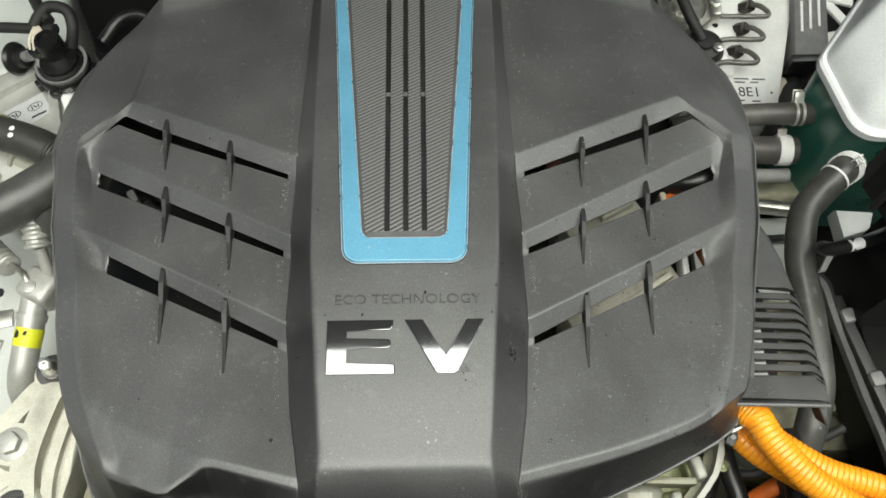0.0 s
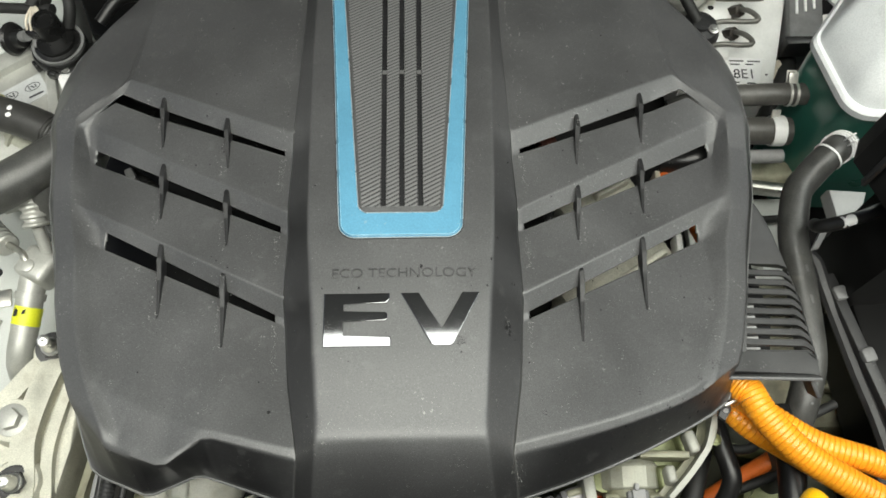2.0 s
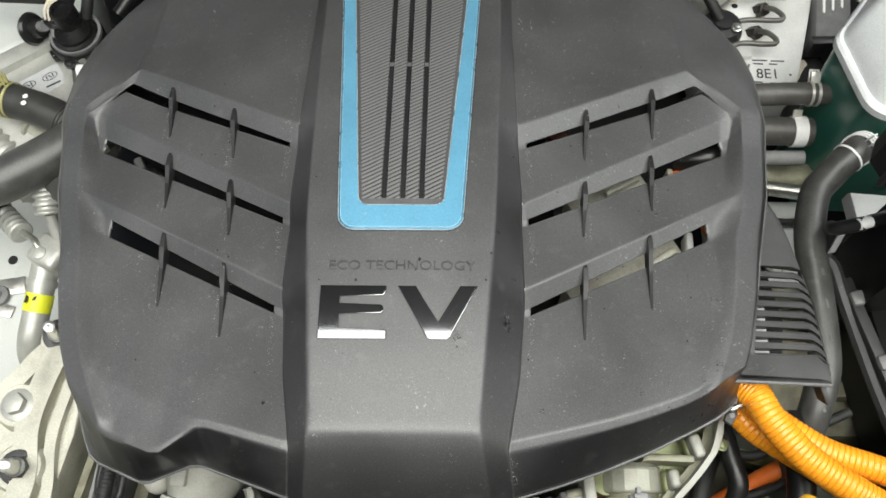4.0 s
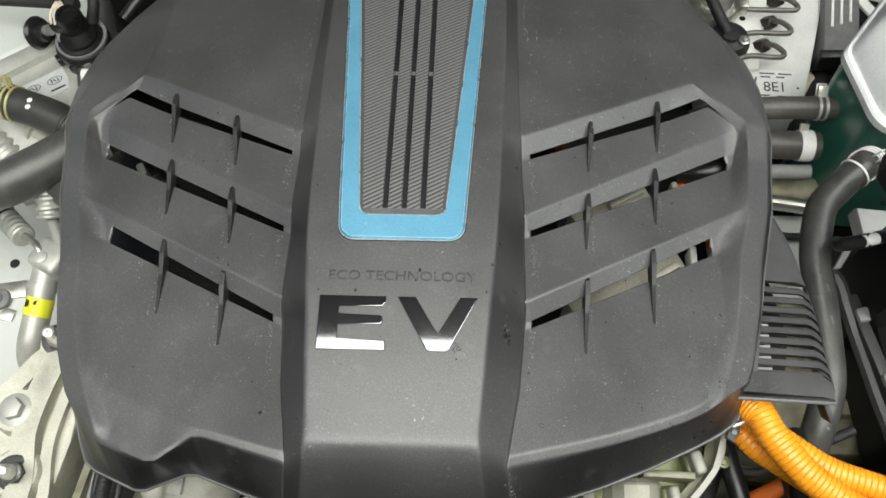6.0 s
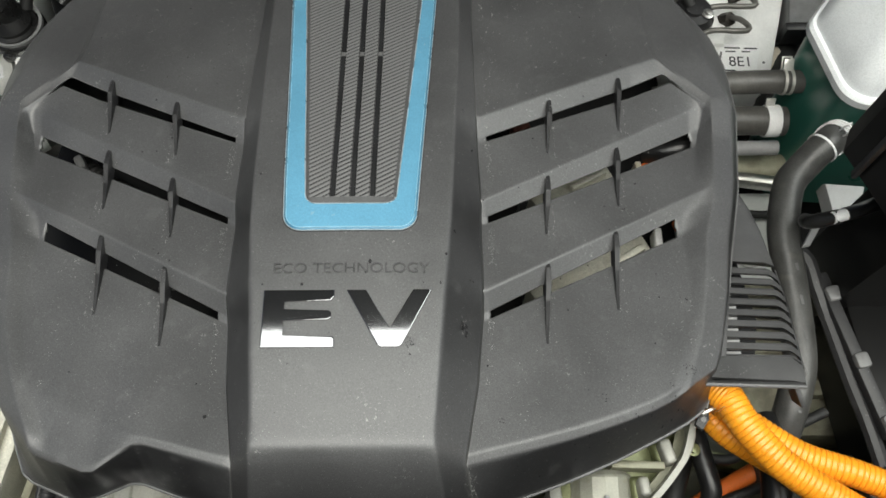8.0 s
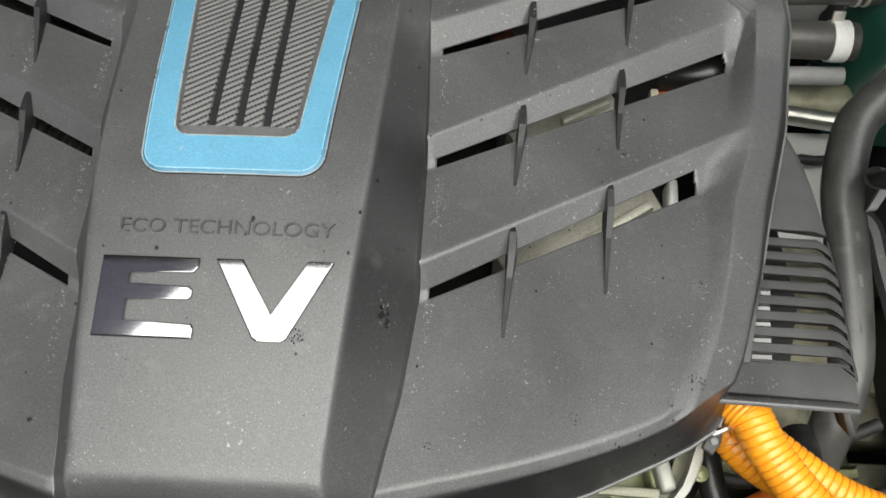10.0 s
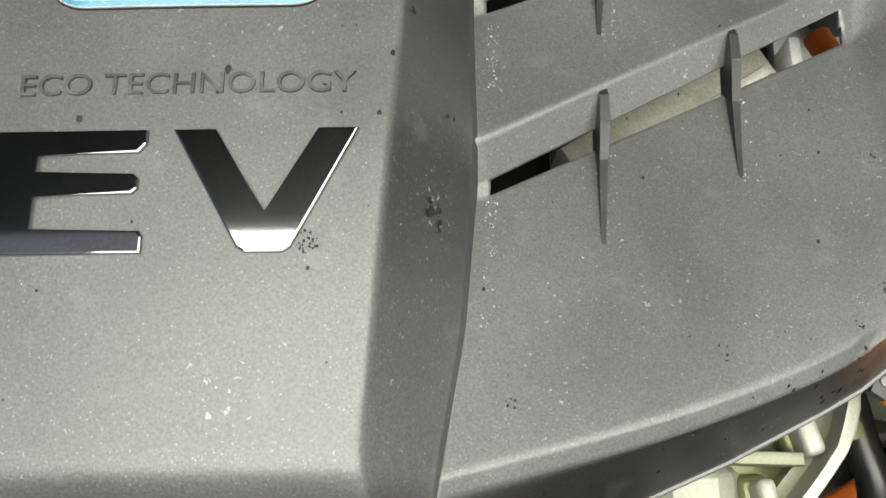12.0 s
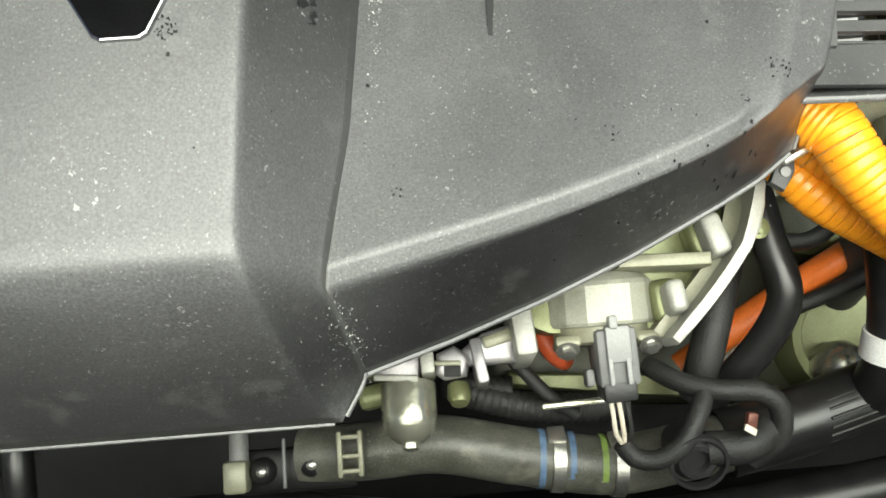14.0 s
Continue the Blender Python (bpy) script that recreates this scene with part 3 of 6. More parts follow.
        Q[0], Q[-1], Q[:, 0], Q[:, -1] = P[0], P[-1], P[:, 0], P[:, -1]
        P = np.where(front[:, None, None], Q, P)
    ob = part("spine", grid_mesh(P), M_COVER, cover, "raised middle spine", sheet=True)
    thicken(ob, 0.0024)
    return P


SPINE = spine()


def spine_z(y):
    c = SPINE.shape[1] // 2
    return float(np.interp(-y, -SPINE[:, c, 1], SPINE[:, c, 2]))


# bright edge along the lip: a paler bead paints in the light it catches
def thinned(points, gap):
    out = [points[0]]
    for p in points:
        if (Vector(p) - Vector(out[-1])).length > gap:
            out.append(p)
    return out


for s in (1, -1):
    W = WINGS[s]
    front = [tuple(p + np.array((0, -0.0005, -0.001))) for p in W[-1]]
    side = [tuple(p + np.array((s * 0.0003, 0, -0.001))) for p in W[::-1, -1] if p[1] < 0.43]
    part("lip_edge", bm_tube(thinned(front, 0.005), 0.0012, 6, 0.003), M_GLINT_PRINT, cover)
    part("lip_edge", bm_tube(thinned(side, 0.007), 0.0011, 6, 0.006), M_GLINT_PRINT, cover)
N = [tuple(p + np.array((0, -0.0004, -0.001))) for p in SPINE[-1]]
part("lip_edge", bm_tube(thinned(N, 0.006), 0.0008, 6, 0.004), M_GLINT_PRINT, cover)
for c in (0, -1):
    seam = [tuple(p + np.array((0, -0.0004, -0.0008))) for p in SPINE[:, c] if p[1] < -0.1085]
    part("lip_edge", bm_tube(thinned(seam, 0.004), 0.0011, 6, 0.003), M_GLINT_PRINT, cover)


# fins across the louvre slots
def fin(s, x, yr, yf, length):
    zb, zs = wing_place(s, x, yr + 0.0115), wing_place(s, x, yf - 0.004)
    zp = wing_place(s, x, yf - length)
    prof = [(yr + 0.0125, zb - 0.0005, 0.0022), (yr + 0.009, zb + 0.0012, 0.0028), (yr - 0.002, zs + 0.0080, 0.0032), (yf - 0.008, zs + 0.0062, 0.0026), (yf - length * 0.6, (zs + zp) / 2 + 0.0025, 0.0018), (yf - length, zp - 0.0005, 0.0013)]
    bm = bmesh.new()
    prev = None
    for y, z, w in prof:
        low = wing_place(s, x, y) - 0.004 if y > yr or y < yf else zs - 0.003
        xc = s * (x - 0.0045 * min(1, max(0, (yr - y) / (yr - yf + length))))
        ring = [bm.verts.new((xc - w, y, low)), bm.verts.new((xc - w * 0.6, y, z)), bm.verts.new((xc + w * 0.6, y, z)), bm.verts.new((xc + w, y, low))]
        if prev:
            for k in range(4):
                bm.faces.new((prev[k], prev[(k + 1) % 4], ring[(k + 1) % 4], ring[k]))
        else:
            bm.faces.new(ring)
        prev = ring
    bm.faces.new(prev[::-1])
    # fins painted darker and less dusty than the cover, for their shade
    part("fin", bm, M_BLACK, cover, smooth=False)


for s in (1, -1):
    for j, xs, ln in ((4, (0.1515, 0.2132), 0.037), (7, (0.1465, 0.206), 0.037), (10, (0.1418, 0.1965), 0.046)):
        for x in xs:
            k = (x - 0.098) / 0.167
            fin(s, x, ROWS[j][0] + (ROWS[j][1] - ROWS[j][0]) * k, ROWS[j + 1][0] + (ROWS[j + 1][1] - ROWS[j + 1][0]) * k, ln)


def on_spine(bm, lift, back=0.0):
    """Bends flat work onto the spine's top."""
    for v in bm.verts:
        v.co.x += ip(v.co.y, [(0.07, 0.0), (0.25, -0.0012), (0.44, -0.0022)])
        v.co.z += spine_z(v.co.y) - 0.0012 * (v.co.x / ip(max(v.co.y, -0.066), HALF)) ** 2 + lift
    return bm


def rounded_u(x_top, x_low, y_top, y_low, r, n=6):
    """The outline of a tongue that is open at the rear."""
    pts = [(-x_top, y_top)]
    for k in range(n + 1):
        a = math.pi + (math.pi / 2) * k / n
        pts.append((-x_low + r + r * math.cos(a), y_low + r + r * math.sin(a)))
    for k in range(n + 1):
        a = 1.5 * math.pi + (math.pi / 2) * k / n
        pts.append((x_low - r + r * math.cos(a), y_low + r + r * math.sin(a)))
    return pts + [(x_top, y_top)]


def strip_between(outer, inner, z0, z1):
    """A frame between two outlines with as many points."""
    bm = bmesh.new()
    rings = [[bm.verts.new((x, y, z)) for x, y in line] for line, z in ((outer, z0), (outer, z1), (inner, z1), (inner, z0))]
    for i in range(4):
        a, b = rings[i], rings[(i + 1) % 4]
        for k in range(len(a) - 1):
            bm.faces.new((a[k], a[k + 1], b[k + 1], b[k]))
    bm.faces.new([ring[0] for ring in rings])
    bm.faces.new([ring[-1] for ring in rings][::-1])
    return bm


def matched(line_a, line_b):
    """Both outlines with the same number of points, side by side."""
    def even(line, n):
        d = np.r_[0, np.cumsum([math.dist(a, b) for a, b in zip(line, line[1:])])]
        return [(float(np.interp(t, d, [q[0] for q in line])), float(np.interp(t, d, [q[1] for q in line]))) for t in np.linspace(0, d[-1], n)]
    return even(line_a, 420), even(line_b, 420)


REAR = 0.44
e1 = rounded_u(0.0705, 0.0465, REAR, 0.0695, 0.013, 10)
out_line = rounded_u(0.0699, 0.0459, REAR, 0.0701, 0.0125, 10)
rim_line = rounded_u(0.0686, 0.0446, REAR, 0.0716, 0.0110, 10)
in_line = rounded_u(0.0605, 0.0325, REAR, 0.0905, 0.0085, 10)
e2 = rounded_u(0.0598, 0.0318, REAR, 0.0912, 0.0079, 10)
e3 = rounded_u(0.0570, 0.0291, REAR, 0.0965, 0.0030, 10)


def sloped(outer, inner, z_out, z_in):
    """A solid frame whose top slopes from one outline to the other."""
    bm = bmesh.new()
    rings = [[bm.verts.new((x, y, z)) for x, y in line] for line, z in ((outer, -0.001), (outer, z_out), (inner, z_in), (inner, -0.001))]
    for i in range(4):
        for p, q, u, v in zip(rings[i], rings[i][1:], rings[(i + 1) % 4][1:], rings[(i + 1) % 4]):
            bm.faces.new((p, q, u, v))
    bm.faces.new([ring[0] for ring in rings])
    bm.faces.new([ring[-1] for ring in rings][::-1])
    return bm


part("blue_trim", on_spine(strip_between(*matched(rounded_u(0.0682, 0.0442, REAR, 0.0721, 0.0106, 10), in_line), -0.001, 0.0019), 0), M_BLUE, cover, "satin blue U-shaped trim")
part("trim_bevel", on_spine(sloped(*matched(out_line, rim_line), 0.0006, 0.0017), 0), M_BLUE_D, cover, "bevelled blue rim of the trim")
e0 = rounded_u(0.0710, 0.0470, REAR, 0.0690, 0.0135, 10)
glint = rounded_u(0.0682, 0.0442, REAR, 0.0721, 0.0106, 10)
part("trim_gap", on_spine(strip_between(*matched(e0, e1), -0.001, 0.0006), 0), M_DARK, cover, "dark joint round the trim")
# this pale strip paints the bevel's highlight into the colour
part("trim_edge", on_spine(strip_between(*matched(rim_line, glint), -0.001, 0.0021), 0), M_EDGE_B, cover, "pale blue line painted as the bevel's glint")
part("trim_edge", on_spine(strip_between(*matched(e1, out_line), -0.001, 0.0010), 0), M_EDGE, cover, "thin bright edge line")
part("trim_edge", on_spine(strip_between(*matched(in_line, e2), -0.001, 0.0021), 0), M_EDGE, cover, "thin bright edge line")
part("insert_border", on_spine(sloped(*matched(e2, e3), 0.0014, 0.0024), 0), M_BORDER, cover, "plain grey border round the carbon-look insert")
# carbon-look insert in strips with dark grooves between


def insert_half(y):
    return ip(y, [(0.0915, 0.0315), (REAR, 0.0590)])


bm = bmesh.new()
ny = 40
for k in range(ny):
    y0, y1 = 0.0915 + (REAR - 0.0915) * k / ny, 0.0915 + (REAR - 0.0915) * (k + 1) / ny
    bm.faces.new([bm.verts.new((sx * insert_half(y), y, 0)) for sx, y in ((-1, y0), (1, y0), (1, y1), (-1, y1))])
part("insert_base", on_spine(bm, 0.0011), M_DARK, cover, sheet=True)
for a, b in ((None, -0.0150), (-0.0112, -0.0010), (0.0028, 0.0130), (0.0168, None)):
    bm = bmesh.new()
    rows_ = []
    for k in range(ny + 1):
        y = 0.0962 + (REAR - 0.0962) * k / ny
        h = insert_half(y) - 0.0022
        k_ = ip(y, [(0.10, 1.0), (0.40, 1.13)])  # the grooves spread a little towards the rear
        xa, xb = (-h if a is None else a * k_), (h if b is None else b * k_)
        rows_.append([bm.verts.new((x, y, z)) for x, z in ((xa, 0), (xa + 0.0004, 0.0014), (xb - 0.0004, 0.0014), (xb, 0))])
    for p, q in zip(rows_, rows_[1:]):
        for i in range(3):
            bm.faces.new((p[i], p[i + 1], q[i + 1], q[i]))
    bm.faces.new(rows_[0])
    part("carbon_strip", on_spine(bm, 0.0010), M_CARBON, cover, "carbon-look textured strip", smooth=False)
bm = bmesh.new()
for x in (-0.0131, 0.0009, 0.0149):
    bm_box_v = bmesh.ops.create_cube(bm, size=1)["verts"]
    bmesh.ops.scale(bm, vec=(0.0036, 0.0045, 0.0009), verts=bm_box_v)
    bmesh.ops.translate(bm, vec=(x * 1.06, 0.243, 0.00045), verts=bm_box_v)
part("groove_bridge", on_spine(bm, 0.0010), M_COVER, cover)

# chrome letters
E_POLY = [(-0.0538, 0.0285), (-0.0072, 0.0285), (-0.0072, 0.0240), (-0.0095, 0.0213), (-0.0405, 0.0213), (-0.0405, 0.0150), (-0.0105, 0.0150), (-0.0088, 0.0135),
          (-0.0088, 0.0103), (-0.0105, 0.0088), (-0.0405, 0.0088), (-0.0405, -0.0022), (-0.0072, -0.0022), (-0.0062, -0.0040), (-0.0062, -0.0090), (-0.0538, -0.0090)]
V_POLY = [(0.0005, 0.0285), (0.0135, 0.0285), (0.0295, 0.0015), (0.0445, 0.0285), (0.0570, 0.0285), (0.0375, -0.0075), (0.0350, -0.0090), (0.0240, -0.0090), (0.0215, -0.0075)]
# the extra 0.008 tilt is fitted to the camera's view of the letters' reflection
LETTER_TILT = (spine_z(0.025) - spine_z(-0.0135)) / 0.0385 + 0.008
LETTER_Z = (spine_z(0.025) + spine_z(-0.0135) - LETTER_TILT * 0.0115) / 2
for name, poly in (("letter_e", E_POLY), ("letter_v", V_POLY)):
    bm = bm_prism([(x - 0.0007, -0.0135 + (y + 0.009) * 1.04) for x, y in poly], -0.0012, 0.0015, 0.0007)
    for v in bm.verts:  # one flat face, leaning a little more than the spine does
        v.co.z += LETTER_Z + v.co.y * LETTER_TILT
    part(name, bm, M_CHROME, cover, "polished dark chrome letter", smooth=False)


def writing(text, size, m, material, parent, depth=0.0002, name="writing", label=""):
    cu = bpy.data.curves.new(name, "FONT")
    cu.body, cu.size, cu.extrude, cu.align_x, cu.align_y = text, size, depth, "CENTER", "CENTER"
    tmp = bpy.data.objects.new("tmp", cu)
    scene.collection.objects.link(tmp)
    bpy.context.view_layer.update()
    me = bpy.data.meshes.new_from_object(tmp.evaluated_get(bpy.context.evaluated_depsgraph_get()))
    bpy.data.objects.remove(tmp)
    me.transform(m)
    me.materials.clear()
    me.materials.append(material)
    ob = new(name, me)
    ob.parent = parent
    ob.matrix_parent_inverse = parent.matrix_basis.inverted()
    if label:
        ob["label"] = label
    return ob


# words take a darker tone than the cover, painting in their relief's shade
writing("ECO TECHNOLOGY", 0.0102, pose(0.0022, 0.0412, spine_z(0.0412) - 0.0002) @ Matrix.Diagonal((1.13, 1, 1, 1)), M_WORDS, cover, 0.0009, "embossed_writing", "embossed words, painted darker for the shade of their relief")


def cover_z(x, y):
    """The height of the cover's skin at x, y."""
    best = []
    for G in (WINGS[1], WINGS[-1], SPINE):
        g = G.reshape(-1, 3)
        d = (g[:, 0] - x) ** 2 + (g[:, 1] - y) ** 2
        k = int(np.argmin(d))
        best.append((d[k] > 2.5e-5, -g[k, 2]))
    return -min(best)[1]


def dirt(marks, name, material, lift=0.0004):
    """Thin flecks lying on the cover, as one mesh."""
    bm = bmesh.new()
    for x, y, r in marks:
        n = 9
        ring = []
        for k in range(n):
            a, q = 2 * math.pi * k / n + random.random(), r * random.uniform(0.75, 1.1)
            px, py = x + q * math.cos(a) * 0.8, y + q * math.sin(a)
            ring.append((math.atan2(py - y, px - x), px, py))
        ring.sort()
        vs = [bm.verts.new((px, py, cover_z(px, py) + lift)) for _, px, py in ring]
        top = bm.verts.new((x, y, cover_z(x, y) + lift * 1.8))
        for k in range(n):
            bm.faces.new((vs[k], vs[(k + 1) % n], top))
    return tagged(part(name, bm, material, cover, sheet=True), kind="stuff")


random.seed(4)
flecks = [(0.0147, 0.0462, 0.0017), (0.072, 0.072, 0.0012), (0.066, 0.052, 0.0011), (-0.030, 0.030, 0.0014), (0.012, 0.0385, 0.0009), (0.062, 0.031, 0.0010), (-0.096, -0.05, 0.0016), (0.0782, 0.0105, 0.0026), (0.0785, 0.0070, 0.0033), (0.0787, 0.0030, 0.0028)]
for cx, cy, n, rr_ in ((0.0415, -0.0101, 30, 0.0036), (0.2364, -0.016, 26, 0.0050), (0.1734, -0.0377, 8, 0.0030), (0.242, 0.0391, 9, 0.0032), (0.1027, -0.0548, 8, 0.0030), (0.205, 0.118, 8, 0.0025), (0.222, -0.028, 6, 0.0025)):
    for k in range(n):
        a, q = random.uniform(0, 6.28), rr_ * math.sqrt(random.random())
        flecks.append((cx + q * math.cos(a), cy + q * math.sin(a), random.uniform(0.00025, 0.00055)))
for k in range(150):
    flecks.append((random.uniform(-0.24, 0.24), random.uniform(-0.06, 0.33), random.choice((0.0003, 0.0004, 0.0005, 0.0007, 0.0009))))
for k in range(26):
    t = random.random()
    flecks.append((0.10 + 0.14 * t, -0.088 + 0.055 * t + random.uniform(-0.010, 0.004), random.uniform(0.0003, 0.0010)))
dirt([f for f in flecks if abs(f[0]) > 0.062 or f[1] < 0.066], "dirt", M_DARK)
dirt([(random.uniform(-0.26, 0.26), random.uniform(-0.08, 0.38), random.uniform(0.00012, 0.00036)) for k in range(900)], "pale_dust", M_DUST, 0.0003)
# grime rubbed into the corner of the spine and beside the lowest louvre
dirt([(random.gauss(0.0815, 0.005), random.gauss(-0.098, 0.006), random.uniform(0.0001, 0.0004)) for k in range(150)]
     + [(random.gauss(0.118, 0.014), random.gauss(-0.004, 0.011), random.uniform(0.00015, 0.0005)) for k in range(170)], "pale_dust", M_DUST, 0.0003)
# larger pale specks on the rear panels
rear_specks = []
for k in range(520):
    x_, y_ = random.uniform(0.098, 0.24) * random.choice((-1, 1)), random.uniform(0.19, 0.40)
    if y_ > 0.20 + 0.42 * (abs(x_) - 0.098):
        rear_specks.append((x_, y_, random.choice((0.0003, 0.0004, 0.0006, 0.0008, 0.0011))))
dirt(rear_specks, "pale_specks", M_DUST, 0.0003)
scuffs = []
for k in range(430):
    x_, y_ = random.uniform(0.102, 0.250) * random.choice((-1, 1)), random.uniform(0.20, 0.40)
    if y_ > 0.205 + 0.42 * (abs(x_) - 0.098):
        scuffs += [(x_ + random.gauss(0, 0.0012), y_ + random.gauss(0, 0.0016), random.uniform(0.00015, 0.00045)) for q in range(random.choice((1, 1, 2, 3, 5)))]
for k in range(60):
    x_, y_ = random.uniform(0.10, 0.25) * random.choice((-1, 1)), random.uniform(-0.05, 0.18)
    scuffs += [(x_ + random.gauss(0, 0.0015), y_ + random.gauss(0, 0.0020), random.uniform(0.00012, 0.0004)) for q in range(random.choice((1, 2, 3, 6)))]
for k in range(140):
    scuffs.append((random.uniform(-0.24, 0.24), random.uniform(-0.07, 0.20), random.uniform(0.00012, 0.0003)))
scuffs = [f for f in scuffs if abs(f[0]) > 0.066 or f[1] < 0.066]
for k in range(220):
    y_ = random.uniform(0.17, 0.40)
    scuffs.append((random.choice((-1, 1)) * (0.0975 + random.expovariate(1 / 0.003)), y_, random.uniform(0.00015, 0.0006)))
dirt(scuffs, "scuffs", M_CHALK, 0.0003)
chalk = []
for s_ in (1, -1):
    for j, xs, ln in ((5, (0.1515, 0.2132), 0.034), (8, (0.1465, 0.206), 0.034), (11, (0.1418, 0.1965), 0.040)):
        for x_ in xs:
            yf_ = ROWS[j][0] + (ROWS[j][1] - ROWS[j][0]) * (x_ - 0.098) / 0.167
            for k in range(34):
                t = random.random() ** 1.3
                chalk.append((s_ * x_ + random.choice((-1, 1)) * (0.0030 - 0.0010 * t) + random.gauss(0, 0.0005), yf_ - 0.004 - ln * t, random.uniform(0.00015, 0.0006)))
dirt(chalk, "chalky_residue", M_CHALK, 0.0003)
# pale residue along the inner ends of the louvres
res = []
for s_ in (1, -1):
    for x0, y0, x1, y1 in ((0.0985, 0.166, 0.100, 0.135), (0.100, 0.096, 0.0985, 0.062), (0.0975, 0.020, 0.094, -0.03)):
        for k in range(60):
            t = random.random() ** 1.5
            res.append((s_ * (x0 + (x1 - x0) * t + random.uniform(-0.0012, 0.0035)), y0 + (y1 - y0) * t, random.uniform(0.0001, 0.0005)))
for k in range(60):
    t = random.random()
    res.append((0.079 + 0.004 * t + random.gauss(0, 0.0022), -0.088 - 0.012 * t + random.gauss(0, 0.0030), random.uniform(0.0001, 0.0004)))
dirt(res, "pale_residue", M_CHALK, 0.0003)

# ---- the bay round it, and the open bonnet over it ----
def slab(name, label, category, size, at, material, rot=None, bevel=0.004):
    return tagged(part(name, bm_box(size, at, bevel, rot), material), label, category, kind="structure")


slab("ground", "grey concrete ground under the car", "ground", (60, 60, 0.1), (0, 0, -0.95), M_GROUND)
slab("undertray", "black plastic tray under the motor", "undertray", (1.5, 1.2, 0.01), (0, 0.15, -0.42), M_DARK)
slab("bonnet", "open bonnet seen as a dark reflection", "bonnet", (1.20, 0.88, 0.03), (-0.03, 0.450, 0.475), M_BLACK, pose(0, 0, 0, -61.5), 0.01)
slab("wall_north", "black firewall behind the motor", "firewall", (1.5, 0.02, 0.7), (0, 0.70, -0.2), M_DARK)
# unseen block added across the front and raised to shade the motor
slab("wall_south", "unseen black radiator support, added and raised to shade the front", "radiator support", (1.5, 0.16, 0.63), (0, -0.285, -0.115), M_DARK)
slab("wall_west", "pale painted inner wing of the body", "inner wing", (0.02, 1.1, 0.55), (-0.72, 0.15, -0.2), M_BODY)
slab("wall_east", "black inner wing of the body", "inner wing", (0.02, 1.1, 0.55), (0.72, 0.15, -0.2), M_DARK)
# unseen wall, added only to cut the low light from the front
slab("yard_wall", "unseen dark wall added in front to block low daylight", "wall", (9.0, 0.2, 3.3), (0, -2.2, 0.75), M_WALL)

# pale sheet of the body beside the motor, with a fold towards the rear
bm = bm_prism([(-0.71, -0.10), (-0.36, -0.02), (-0.33, 0.10), (-0.33, 0.66), (-0.71, 0.66)], -0.285, -0.27, 0.003)
tagged(part("body_panel", bm, M_BODY), "pale painted body sheet beside the motor", "body panel", kind="structure")
bm = bm_prism([(-0.71, 0.40), (-0.50, 0.385), (-0.392, 0.455), (-0.455, 0.66), (-0.71, 0.66)], -0.27, -0.19, 0.012, seg=3)
tagged(part("strut_tower", bm, M_BODY), "pale painted strut tower of the body", "strut tower", kind="structure")


# ---- fasteners ----
def hex_bolt(at, r, parent, material=None, name="bolt", tall=1.0, washer=True, axis=None):
    m = toward(at, Vector(at) + Vector(axis or (0, 0, 1)))
    bm = bm_lathe([(r * 1.5, 0), (r * 1.5, r * 0.16), (r * 1.15, r * 0.28), (0, r * 0.28)] if washer else [(r * 0.9, 0), (r * 0.9, 0.001), (0, 0.001)], 24)
    six = [(r * math.cos(math.pi * k / 3 + 0.3), r * math.sin(math.pi * k / 3 + 0.3)) for k in range(6)]
    head = bm_prism(six, r * 0.2, r * (0.2 + 0.75 * tall), r * 0.12)
    tmp = bpy.data.meshes.new("tmp")
    head.to_mesh(tmp)
    head.free()
    bm.from_mesh(tmp)
    bpy.data.meshes.remove(tmp)
    bmesh.ops.transform(bm, matrix=m, verts=bm.verts)
    return part(name, bm, material or M_STEEL, parent)


def stud(at, parent, aim=(0.2, -0.1, 1)):
    """A bleed nipple on a dark nut."""
    m = toward(at, Vector(at) + Vector(aim))
    part("stud_washer", bm_lathe([(0.0155, -0.002), (0.0155, 0.001), (0.012, 0.002), (0, 0.002)], 24, m), M_BLACK, parent)
    part("stud_nut", bm_prism([(0.0105 * math.cos(math.pi * k / 3), 0.0105 * math.sin(math.pi * k / 3)) for k in range(6)], 0, 0.009, 0.001, m), M_BLACK2, parent)
    prof = [(0.0085, 0.008), (0.0085, 0.013), (0.0068, 0.014), (0.0062, 0.016), (0.0068, 0.018), (0.0068, 0.022), (0.0052, 0.025), (0.0050, 0.034), (0.0058, 0.036), (0.0052, 0.041), (0.0032, 0.042), (0.0016, 0.042), (0.0016, 0.034), (0, 0.034)]
    part("nipple", bm_lathe(prof, 18, m), M_ALU2, parent, "small bright nipple")


def spring_clamp(at, aim, r, parent, material=None, tab=(0, 0, 1)):
    """Two bands with a pair of upstanding tabs."""
    mt = material or M_CLAMP
    d = (Vector(aim) - Vector(at)).normalized()
    a, b = Vector(at) - d * 0.0035, Vector(at) + d * 0.0035
    part("band", ring_band(a, a + d, r, 0.0028), mt, parent)
    part("band", ring_band(b, b + d, r, 0.0028), mt, parent)
    t = Vector(tab).normalized()
    side = d.cross(t).normalized()
    base = Vector(at) + t * r
    R = Matrix((d, side, t)).transposed().to_4x4()
    bm = bm_box((0.010, 0.0015, 0.012), (0, 0.003, 0.005), 0.0004)
    bmesh.ops.transform(bm, matrix=Matrix.Translation(base) @ R, verts=bm.verts)
    part("tab", bm, mt, parent)
    for off in (-0.0045, 0.0045):
        bm = bm_box((0.0018, 0.0015, 0.012), (off, -0.003, 0.006), 0.0004)
